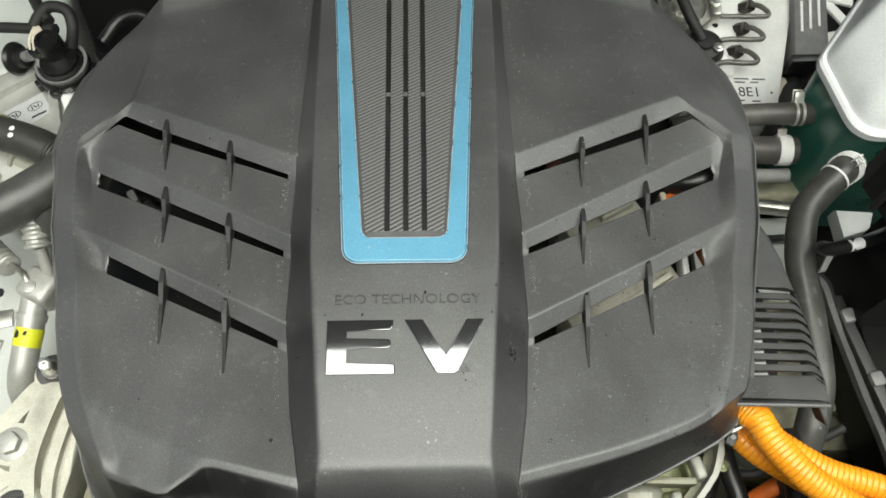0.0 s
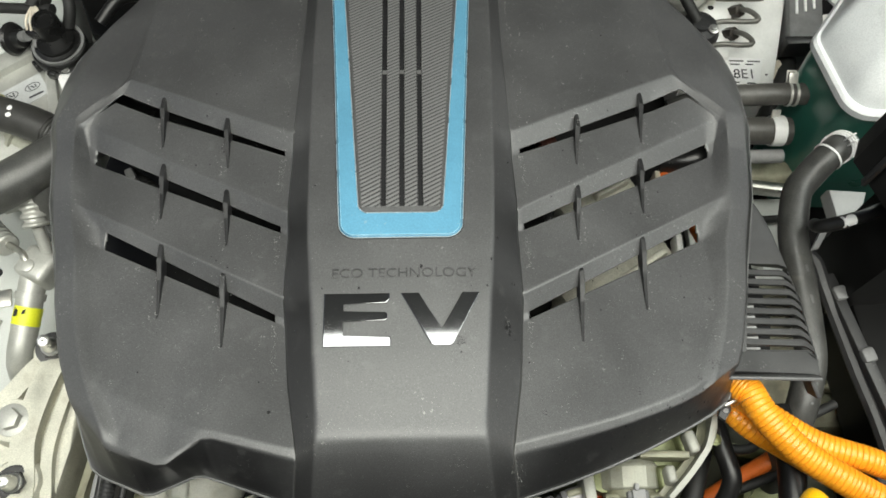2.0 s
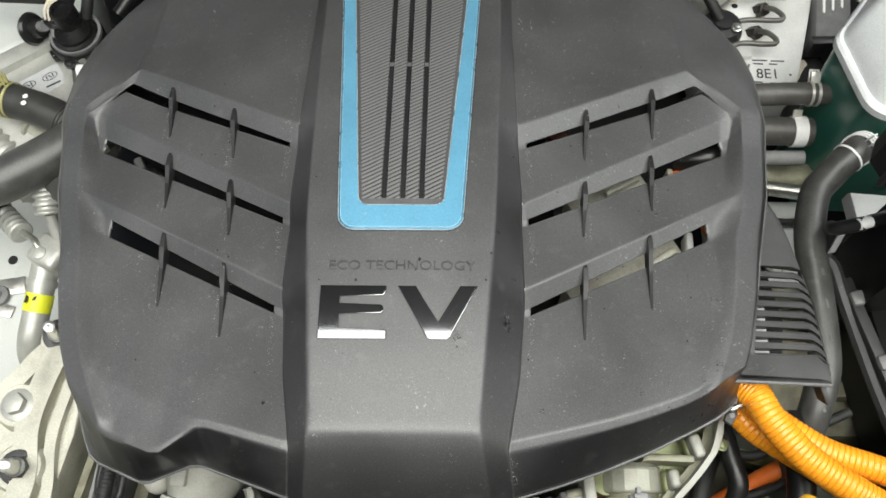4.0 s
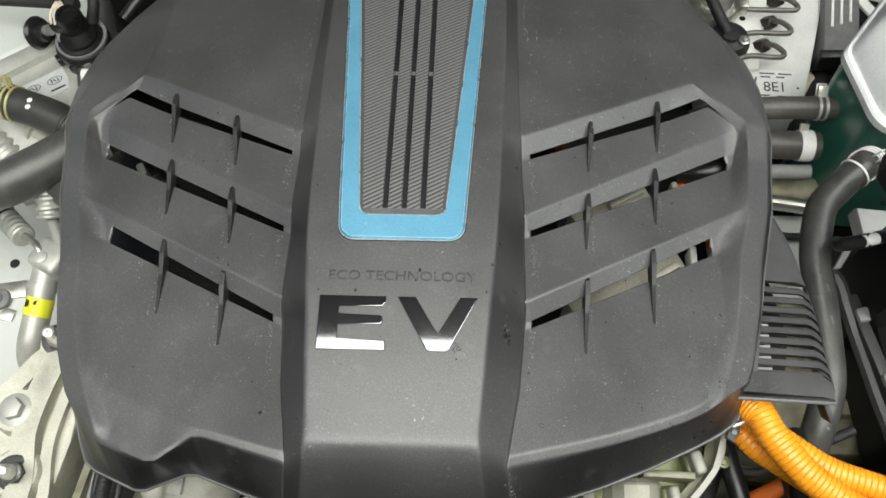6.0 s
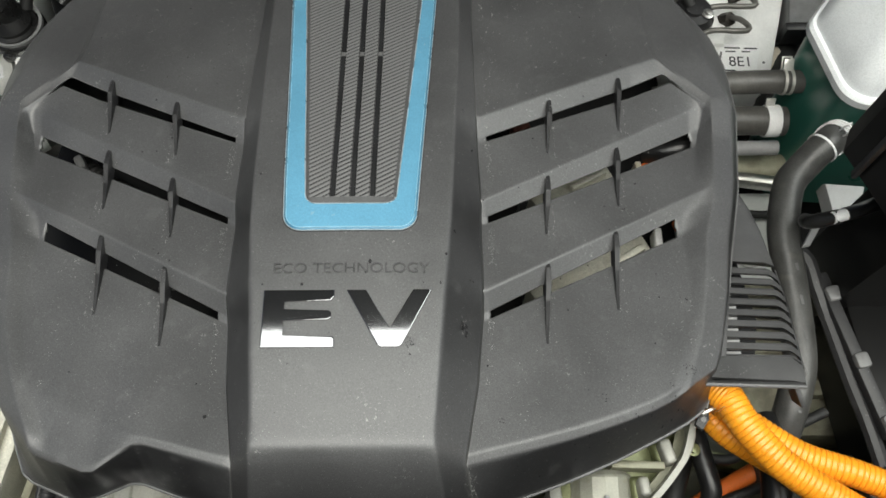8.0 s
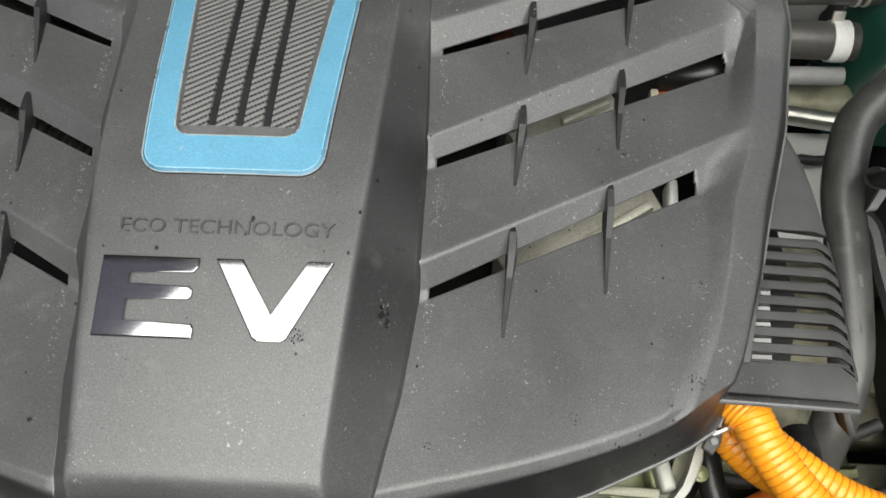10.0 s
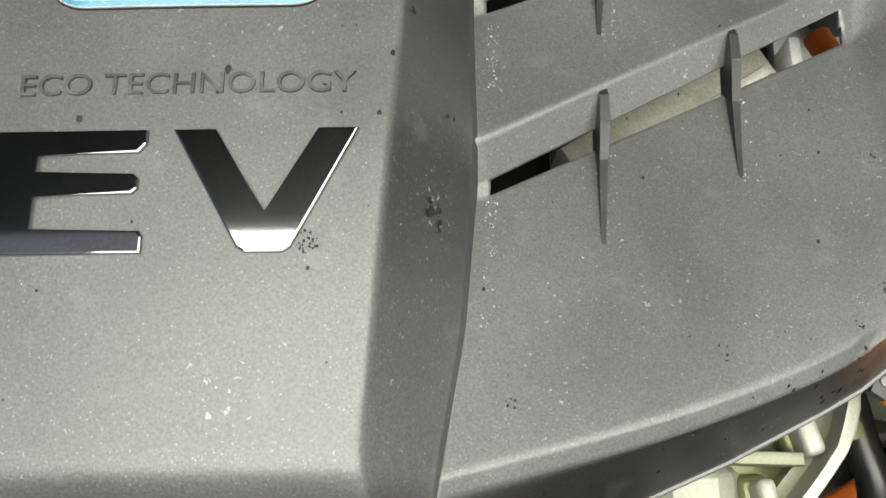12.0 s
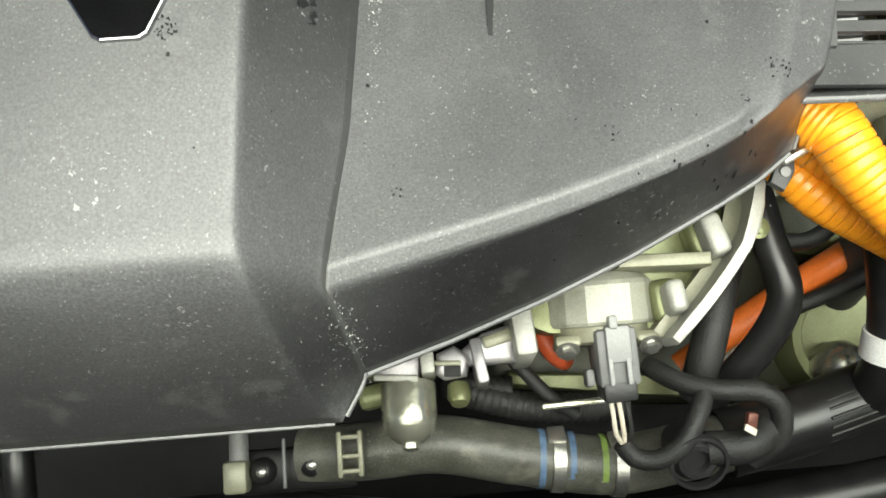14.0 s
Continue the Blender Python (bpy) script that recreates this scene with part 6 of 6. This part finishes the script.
# a drum with a few broad facets, its axis to the front, and the flange before it
drum = toward((0.1905, -0.0875, -0.1245), (0.1905, -0.1295, -0.1275))
part("sensor_seat", bm_lathe([(0.0200, -0.014), (0.0250, -0.010), (0.0262, -0.008), (0.0264, 0.0085), (0.0254, 0.0100), (0.0238, 0.0104), (0, 0.0104)], 16, drum), M_SEAT, endc, "bright machined sensor seat", smooth=False)
part("seat_neck", bm_lathe([(0.0225, 0.009), (0.0225, 0.017), (0.0205, 0.0185), (0, 0.0185)], 30, drum), M_CREAM, endc)
for side in (-1, 1):
    part("seat_ear", bm_box((0.012, 0.0055, 0.012), (0.1905 + side * 0.0185, -0.1060, -0.1125), 0.002, pose(0, 0, 0, -14, 0, 0)), M_CREAM, endc)
    hex_bolt((0.1905 + side * 0.0190, -0.1090, -0.1085), 0.0036, endc, M_STEEL, axis=(0.0, -0.75, 0.66))

gear = thing("gear_casing", (0.24, -0.09, -0.30), "olive cast casing low in front of the motor, darkened for shade", "casing")
# casing painted near black for the shade of the deep gap
part("casing", bm_prism([(0.13, -0.03), (0.40, -0.02), (0.42, -0.13), (0.30, -0.145), (0.14, -0.135)], -0.32, -0.215, 0.008, seg=3), M_DEEP, gear)
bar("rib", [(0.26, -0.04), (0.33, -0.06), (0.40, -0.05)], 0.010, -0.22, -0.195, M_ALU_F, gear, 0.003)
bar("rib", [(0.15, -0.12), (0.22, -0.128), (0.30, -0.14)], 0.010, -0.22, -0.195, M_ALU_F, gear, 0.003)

sens = thing("sensor_plug", (0.191, -0.115, -0.14), "grey sensor plug with pale wires", "plug")
part("housing", bm_box((0.0185, 0.026, 0.022), (0.1925, -0.1125, -0.112), 0.002, pose(0, 0, 0, 8, 0, 2)), M_GUM, sens)
part("latch", bm_box((0.011, 0.016, 0.004), (0.1925, -0.108, -0.0995), 0.001, pose(0, 0, 0, 8, 0, 2)), M_GUM2, sens)
part("latch", bm_box((0.0022, 0.012, 0.003), (0.1885, -0.120, -0.1005), 0.0006, pose(0, 0, 0, 8, 0, 2)), M_GUM2, sens)
part("latch", bm_box((0.0022, 0.012, 0.003), (0.1965, -0.120, -0.1005), 0.0006, pose(0, 0, 0, 8, 0, 2)), M_GUM2, sens)
part("end", bm_box((0.015, 0.010, 0.018), (0.1925, -0.1275, -0.112), 0.0015, pose(0, 0, 0, 8, 0, 2)), M_BLACK, sens)
part("key", bm_box((0.004, 0.006, 0.010), (0.1905, -0.0985, -0.100), 0.001), M_GUM2, sens)
part("side_clip", bm_box((0.004, 0.008, 0.010), (0.1805, -0.122, -0.112), 0.0015), M_GUM, sens)
for k in range(3):
    x = 0.1885 + 0.0035 * k
    part("wire", bm_tube([(x, -0.131, -0.110), (x + 0.0003, -0.139, -0.108), (x + 0.0015, -0.148, -0.112), (0.1945, -0.154, -0.118)], 0.0011, 8), M_WIRE if k < 2 else M_TAPE, sens)
hose("wire_loom", [(0.1935, -0.152, -0.117), (0.198, -0.159, -0.118), (0.208, -0.161, -0.116), (0.219, -0.155, -0.112), (0.228, -0.142, -0.112), (0.233, -0.133, -0.116)], 0.0046, "taped black wire loom below the sensor plug", M_TAPE, "cable", seg=12)
hose("wire_loom", [(0.213, -0.118, -0.135), (0.224, -0.127, -0.122), (0.240, -0.132, -0.114), (0.257, -0.134, -0.112), (0.266, -0.142, -0.114), (0.266, -0.156, -0.120), (0.256, -0.166, -0.13)], 0.0050, "thick taped wire loom in front of the motor", M_TAPE, "cable", seg=12)
pe = thing("round_plug", (0.228, -0.162, -0.14), "round black cable plug with a loop", "plug")
part("plug", bm_lathe([(0.010, -0.02), (0.011, 0.0), (0.0085, 0.003), (0.006, 0.003), (0.005, 0.0), (0, 0.0)], 20, toward((0.226, -0.162, -0.118), (0.226, -0.19, -0.06))), M_BLACK, pe)
part("loop", ring_band((0.226, -0.163, -0.114), (0.226, -0.19, -0.06), 0.0118, 0.004, 0.0016), M_BLACK, pe)
part("lead", bm_tube([(0.232, -0.158, -0.12), (0.25, -0.158, -0.118), (0.262, -0.152, -0.122)], 0.008, 12), M_TAPE, pe)
part("tag", bm_box((0.003, 0.006, 0.001), (0.248, -0.150, -0.105), 0.0002, pose(0, 0, 0, 10, 10, 60)), M_WIRE, pe)
part("tag", bm_box((0.005, 0.007, 0.004), (0.250, -0.146, -0.108), 0.001, pose(0, 0, 0, 10, 10, -10)), M_RED2, pe)

br = thing("lug_bracket", (0.15, -0.10, -0.14), "bright cast lug bracket under the lip", "bracket")
part("lug", bm_box((0.0098, 0.024, 0.040), (0.1505, -0.1010, -0.108), 0.0026, pose(0, 0, 0, -8, 0, 4), 2), M_LUG, br)
part("arm", bm_prism([(0.1235, -0.1050), (0.1260, -0.1125), (0.1470, -0.1125), (0.1475, -0.0950), (0.133, -0.0985)], -0.13, -0.0985, 0.003, seg=3), M_PALE, br)
part("step", bm_box((0.014, 0.006, 0.006), (0.1395, -0.1015, -0.1005), 0.0015, pose(0, 0, 0, 0, 0, 14)), M_CREAM, br)
br2 = thing("lug_bracket", (0.11, -0.12, -0.14), "pale cast bracket with square lugs", "bracket")
part("plate", bm_prism([(0.083, -0.1140), (0.1035, -0.1160), (0.1055, -0.1045), (0.085, -0.1030)], -0.125, -0.101, 0.002, seg=2), M_PALE, br2)
part("edge", bm_box((0.020, 0.0030, 0.004), (0.0935, -0.1152, -0.1015), 0.001, pose(0, 0, 0, 0, 0, -5)), M_LUG, br2)
part("lug", bm_box((0.0062, 0.010, 0.03), (0.1078, -0.1110, -0.108), 0.0015, pose(0, 0, 0, -6, 0, 2)), M_LUG, br2)
part("block", bm_prism([(0.1110, -0.1150), (0.1150, -0.1180), (0.1250, -0.1170), (0.1270, -0.1080), (0.1200, -0.1030), (0.1120, -0.1060)], -0.13, -0.1015, 0.0025, seg=3), M_PALE, br2)
# solid dark piece laid on the block as its hole's shade
part("hole", bm_box((0.0075, 0.0048, 0.002), (0.1185, -0.1142, -0.1012), 0.0005, pose(0, 0, 0, 0, 0, -3)), M_DARK, br2)
part("edge", bm_box((0.0125, 0.0022, 0.0035), (0.1165, -0.1105, -0.1010), 0.0008, pose(0, 0, 0, 0, 0, -3)), M_CREAM, br2)
part("lug", bm_box((0.0052, 0.020, 0.03), (0.1305, -0.1120, -0.107), 0.0015, pose(0, 0, 0, -6, 0, 8)), M_PALE, br2)
part("lug", bm_box((0.0045, 0.008, 0.02), (0.0815, -0.1105, -0.108), 0.0015, pose(0, 0, 0, -6, 0, 8)), M_CREAM, br2)
part("arm", bm_box((0.036, 0.012, 0.02), (0.092, -0.1205, -0.124), 0.004, pose(0, 0, 0, 0, 0, 10), 2), M_ALU_F, br2)
part("nut", bm_lathe([(0.0052, 0), (0.0055, 0.006), (0.004, 0.009), (0, 0.010)], 14, toward((0.121, -0.121, -0.116), (0.121, -0.14, -0.105))), M_ALU_F, br2)
dome = thing("dome_cap", (0.098, -0.13, -0.14), "polished round-ended metal cap", "cap")
part("cap", bm_lathe([(0.0125, 0), (0.0125, 0.012), (0.0118, 0.018), (0.0095, 0.0225), (0.006, 0.0255), (0.002, 0.0268), (0, 0.0268)], 30, toward((0.098, -0.119, -0.112), (0.098, -0.16, -0.10))), M_ALU2C, dome)
part("hex", bm_prism([(0.004 * math.cos(math.pi * k / 3), 0.004 * math.sin(math.pi * k / 3)) for k in range(6)], 0.0262, 0.029, 0.0006, toward((0.098, -0.119, -0.112), (0.098, -0.16, -0.10))), M_ALU2C, dome)

rad = hose("radiator_hose", [(0.04, -0.150, -0.17), (0.075, -0.150, -0.163), (0.11, -0.149, -0.158), (0.15, -0.158, -0.158), (0.195, -0.166, -0.158), (0.235, -0.162, -0.158), (0.262, -0.158, -0.156)], 0.0145, "dusty olive-grey radiator hose with clamps and paint marks", M_OLIVE, seg=24)
part("ribbed_end", bm_tube([(0.252, -0.160, -0.157), (0.29, -0.152, -0.155), (0.34, -0.139, -0.155), (0.42, -0.12, -0.16)], 0.0172, 26), M_RUBBER, rad)
for k in range(7):
    a = radians(40 + 16 * k)
    part("rib", bm_tube([(0.30, -0.150 - 0.0175 * math.cos(a) * 0.9, -0.155 + 0.0175 * math.sin(a)), (0.345, -0.138 - 0.0175 * math.cos(a) * 0.9, -0.155 + 0.0175 * math.sin(a))], 0.0009, 6), M_TAPE, rad)
for x, y, z in ((0.168, -0.1615, -0.158), (0.198, -0.166, -0.158)):
    part("band", ring_band((x, y, z), (x + 0.03, y - 0.003, z), 0.0147, 0.006, 0.0012), M_STEEL, rad)
    part("tab", bm_box((0.009, 0.010, 0.003), (x, y + 0.013, z + 0.009), 0.001, pose(0, 0, 0, -50, 0, 0)), M_STEEL, rad)
for x, y, m in ((0.160, -0.160, M_PBLUE), (0.1745, -0.1625, M_PBLUE), (0.190, -0.165, M_PGREEN)):
    part("paint_mark", ring_band((x, y, -0.158), (x + 0.03, y - 0.003, -0.158), 0.0146, 0.003, 0.0002), m, rad)
bx = thing("hose_clip", (0.067, -0.15, -0.16), "square pale olive hose clip", "clip")
for dx in (-0.005, 0.005):
    part("side", bm_box((0.0028, 0.022, 0.006), (0.067 + dx, -0.149, -0.142), 0.001), M_CREAM, bx)
for dy in (-0.010, -0.003, 0.006):
    part("step", bm_box((0.012, 0.0025, 0.006), (0.067, -0.147 + dy, -0.142), 0.001), M_CREAM, bx)
hose("drain_hose", [(0.15, -0.126, -0.175), (0.12, -0.122, -0.175), (0.16, -0.135, -0.172), (0.21, -0.138, -0.172)], 0.008, "black corrugated drain hose", M_TAPE, seg=14, ripple=0.0005, pitch=0.004)
hose("wire_loom", [(0.145, -0.105, -0.155), (0.153, -0.114, -0.150), (0.166, -0.129, -0.150), (0.18, -0.14, -0.155)], 0.0035, "thin dark wire loom under the bracket", M_TAPE, "cable", seg=10)
st = thing("pale_strip", (0.183, -0.132, -0.15), "thin pale metal strip", "strip")
part("strip", bm_box((0.044, 0.0032, 0.006), (0.183, -0.1335, -0.140), 0.0008, pose(0, 0, 0, 0, 0, 2)), M_ALU2C, st)
hose("bent_hose", [(0.272, -0.02, -0.130), (0.2735, -0.045, -0.124), (0.2755, -0.065, -0.122), (0.279, -0.082, -0.122), (0.2795, -0.094, -0.125), (0.273, -0.109, -0.134), (0.259, -0.127, -0.148), (0.245, -0.14, -0.165)], 0.0083, "smooth bent black rubber hose", seg=18)
hose("bent_hose", [(0.270, -0.06, -0.160), (0.258, -0.083, -0.148), (0.2505, -0.1027, -0.146), (0.2444, -0.122, -0.150), (0.242, -0.135, -0.158)], 0.0088, "matt black sleeve hose beside the motor casing", M_TAPE, seg=18)
of = hose("cable_conduit", [(0.242, -0.121, -0.180), (0.264, -0.107, -0.173), (0.2833, -0.0955, -0.172), (0.318, -0.077, -0.172), (0.345, -0.064, -0.176), (0.37, -0.055, -0.21), (0.38, -0.05, -0.28)], 0.0078, "smooth orange cable behind the black hose", M_REDOR, "cable", "orange conduits", seg=16)
hose("thin_cable", [(0.28, -0.058, -0.15), (0.305, -0.062, -0.148), (0.33, -0.050, -0.15), (0.40, -0.02, -0.16)], 0.0045, "thin black cable above the orange one", M_TAPE, "cable", seg=10)
hose("thin_cable", [(0.29, -0.098, -0.165), (0.32, -0.088, -0.16), (0.35, -0.078, -0.16), (0.42, -0.06, -0.17)], 0.0045, "thin black cable below the orange one", M_TAPE, "cable", seg=10)
hose("cable_loop", [(0.160, -0.086, -0.150), (0.1640, -0.098, -0.143), (0.1690, -0.1075, -0.142), (0.1745, -0.1120, -0.147), (0.177, -0.112, -0.16)], 0.0052, "bent dark orange cable under the sensor", M_RUST, "cable", seg=14)
rc = thing("pump_casing", (0.34, -0.115, -0.25), "round cream cast pump casing", "pump")
part("casing", bm_lathe([(0.036, -0.10), (0.036, -0.008), (0.033, 0.0), (0.028, 0.0), (0.026, -0.004), (0, -0.004)], 36, Matrix.Translation((0.342, -0.112, -0.19))), M_ALU_F, rc)
part("knob", bm_lathe([(0.014, 0), (0.014, 0.012), (0.011, 0.020), (0.005, 0.024), (0, 0.0245)], 28, Matrix.Translation((0.330, -0.127, -0.192))), M_ALU2C, rc)
vh = hose("upright_hose", [(0.338, -0.03, -0.14), (0.335, -0.06, -0.126), (0.3315, -0.09, -0.122), (0.328, -0.122, -0.128), (0.325, -0.145, -0.15)], 0.0118, "straight black hose with a white band", seg=18)
band_clamp((0.3285, -0.118, -0.127), (0.327, -0.135, -0.136), 0.0120, 0.013, vh, M_LABEL)

# the whole front group is shifted to fit the camera's views better
for ob in [o for o in scene.objects if o not in older and o.parent is None]:
    moved(ob, (-0.0015, 0.0040, 0.0))

# steel bits low in front of the spine
fb = thing("pivot_bracket", (0.03, -0.15, -0.17), "black bracket with two rubber ball joints and a pale block", "bracket")
part("plate", bm_box((0.06, 0.022, 0.006), (0.036, -0.152, -0.165), 0.002), M_GLOSS, fb)
for x, y in ((0.019, -0.1515), (0.044, -0.1500)):
    pin = part("ball_pin", bm_lathe([(0.0068, -0.004), (0.0068, 0.001), (0.0055, 0.0045), (0.0030, 0.0062), (0, 0.0066)], 22, Matrix.Translation((x, y, -0.161))), M_RUBBER, fb, "black rubber ball joint")
    part("pin_head", bm_lathe([(0.0026, 0), (0.0026, 0.0012), (0.0016, 0.0020), (0, 0.0022)], 12, Matrix.Translation((x + 0.0006, y, -0.1552))), M_STEEL, pin, "small steel pin head")
part("rod", bm_tube([(0.031, -0.136, -0.155), (0.031, -0.160, -0.155)], 0.0009, 8), M_GUM, fb)
part("block", bm_box((0.012, 0.016, 0.014), (0.007, -0.153, -0.158), 0.002), M_CREAM, fb)
part("post", bm_tube([(0.008, -0.12, -0.16), (0.008, -0.148, -0.158)], 0.005, 12), M_GUM, fb)
lp = thing("sheathed_post", (-0.09, -0.14, -0.16), "black rubber-sheathed post beside the front lip", "post")
part("post", bm_tube([(-0.098, -0.125, -0.15), (-0.097, -0.145, -0.15), (-0.098, -0.18, -0.16)], 0.0072, 18), M_RUBBER, lp)
low2 = thing("lower_hose", (0.1, -0.19, -0.2), "dark hose low in front of the motor", "hose")
part("tube", bm_tube([(-0.12, -0.185, -0.20), (0.0, -0.18, -0.20), (0.12, -0.195, -0.20), (0.25, -0.20, -0.20), (0.42, -0.18, -0.20)], 0.015, 16), M_RUBBER, low2)

# left front: pale cast outlet with its hose, and black conduits
lc = thing("cast_outlet", (-0.18, -0.088, -0.2), "pale cast aluminium outlet neck with a raised pad", "outlet")
ax_a, ax_b = Vector((-0.181, -0.082, -0.151)), Vector((-0.203, -0.140, -0.147))
ax = (ax_b - ax_a).normalized()
part("body", bm_lathe([(0.037, -0.045), (0.0365, -0.014), (0.0350, -0.004), (0.0315, 0.006), (0.0260, 0.0150), (0.0212, 0.0215), (0.0205, 0.024), (0.0205, 0.050), (0, 0.050)], 36, toward(ax_a, ax_b)), M_SPOUT, lc)
part("pad", bm_box((0.0135, 0.0150, 0.005), (-0.1905, -0.0850, -0.1185), 0.0010, pose(0, 0, 0, 3, -14, -6)), M_SPOUT, lc)
part("lobe", bm_lathe([(0.0120, -0.030), (0.0120, -0.004), (0.0105, 0.002), (0.0070, 0.0055), (0, 0.0065)], 24, toward((-0.2195, -0.0850, -0.146), (-0.226, -0.094, -0.10))), M_SPOUT, lc)
part("gusset", bm_prism([(-0.142, -0.092), (-0.134, -0.089), (-0.120, -0.106), (-0.118, -0.118), (-0.124, -0.127), (-0.128, -0.118), (-0.131, -0.108)], -0.165, -0.138, 0.003), M_SPOUT, lc)
part("gusset_rib", bm_prism([(-0.133, -0.094), (-0.129, -0.094), (-0.125, -0.116), (-0.129, -0.116)], -0.140, -0.128, 0.001), M_SPOUT, lc)
part("ear", bm_box((0.007, 0.012, 0.016), (-0.2395, -0.1100, -0.155), 0.002, pose(0, 0, 0, 0, 0, 10)), M_SPOUT, lc)


def arc_band(along, radius, width, deg0, deg1, thick=0.0014):
    """A piece of a flat band on the outlet's neck; degrees from the top towards the gearbox."""
    side = ax.cross(Vector((0, 0, 1))).normalized()
    up = side.cross(ax).normalized()
    c = ax_a + ax * along
    bm = bmesh.new()
    n = max(2, int(abs(deg1 - deg0) / 8))
    rows = []
    for k in range(n + 1):
        a = math.radians(deg0 + (deg1 - deg0) * k / n)
        ray = up * math.cos(a) + side * math.sin(a)
        rows.append([bm.verts.new(c + ray * (radius + h) + ax * w) for h, w in ((0, -width / 2), (thick, -width / 2), (thick, width / 2), (0, width / 2))])
    for p, q in zip(rows, rows[1:]):
        for k in range(4):
            bm.faces.new((p[k], p[(k + 1) % 4], q[(k + 1) % 4], q[k]))
    bm.faces.new(rows[0][::-1])
    bm.faces.new(rows[-1])
    return bm


oh = hose("outlet_hose", [tuple(ax_a + ax * 0.024), tuple(ax_a + ax * 0.050), (-0.2060, -0.148, -0.149), (-0.212, -0.168, -0.160), (-0.216, -0.188, -0.180)], 0.0208, "dark green-grey rubber hose held by a wide spring clamp", M_GREYHOSE)
clampy = part("clamp", arc_band(0.0268, 0.0210, 0.0042, -180, 180), M_CLAMP, oh, "bright wide spring clamp with a window")
part("clamp_band", arc_band(0.0405, 0.0210, 0.0042, -180, 180), M_CLAMP, clampy)
part("clamp_plate", arc_band(0.0336, 0.0212, 0.0110, -30, 22, 0.0020), M_LABEL, clampy)
part("clamp_plate", arc_band(0.0336, 0.0210, 0.0110, -104, -90), M_CLAMP, clampy)
part("paint_dot", arc_band(0.0320, 0.0232, 0.0050, -14, -2, 0.0004), M_PURPLE, clampy, "purple paint dot")
for w in (0.0268, 0.0400):
    part("clamp_tab", arc_band(w, 0.0210, 0.0024, 26, 34, 0.0090), M_CLAMP, clampy)
part("clamp_tab", arc_band(0.0334, 0.0285, 0.0150, 26, 33, 0.0022), M_CLAMP, clampy)
part("white_ring", arc_band(0.0500, 0.0209, 0.0075, -30, 100), M_LABEL, oh, "white ring mark")
wc = thing("wire_clip", (-0.150, -0.118, -0.14), "small bent bright wire clip", "clip")
part("wire", bm_tube([(-0.160, -0.1225, -0.140), (-0.157, -0.1175, -0.137), (-0.153, -0.1175, -0.136), (-0.150, -0.1235, -0.138)], 0.0009, 8, 0.002), M_CLAMP, wc)
part("wire", bm_tube([(-0.1535, -0.1165, -0.136), (-0.1495, -0.1160, -0.136), (-0.146, -0.1220, -0.138)], 0.0009, 8, 0.002), M_CLAMP, wc)
hose("cable_conduit", [(-0.252, -0.040, -0.132), (-0.2545, -0.070, -0.129), (-0.2565, -0.100, -0.129), (-0.260, -0.14, -0.135), (-0.265, -0.18, -0.15)], 0.0066, "black corrugated cable conduit beside the gearbox", M_BLACK, "cable", seg=16, ripple=0.0005, pitch=0.0034)
hose("conduit_holder", [(-0.262, -0.050, -0.134), (-0.2645, -0.085, -0.134), (-0.2625, -0.100, -0.135), (-0.2540, -0.1055, -0.138), (-0.2460, -0.1010, -0.135), (-0.2440, -0.085, -0.134), (-0.2425, -0.050, -0.134)], 0.0032, "black plastic loop round the cable conduit", M_BLACK, "holder", seg=10)

# yellow handle reaching over from the radiator support
lh = thing("latch_handle", (0.222, -0.205, 0.148), "rounded yellow-orange plastic handle on the radiator support", "handle")
part("grip", bm_tube([(0.2250, -0.206, 0.140), (0.2245, -0.180, 0.1460), (0.2237, -0.148, 0.148), (0.2230, -0.1250, 0.147)], lambda t: 0.0098 * (1.0 if t < 0.78 else math.sqrt(max(0.02, 1 - ((t - 0.78) / 0.22) ** 2))), 24, 0.0015), M_HANDLE, lh)
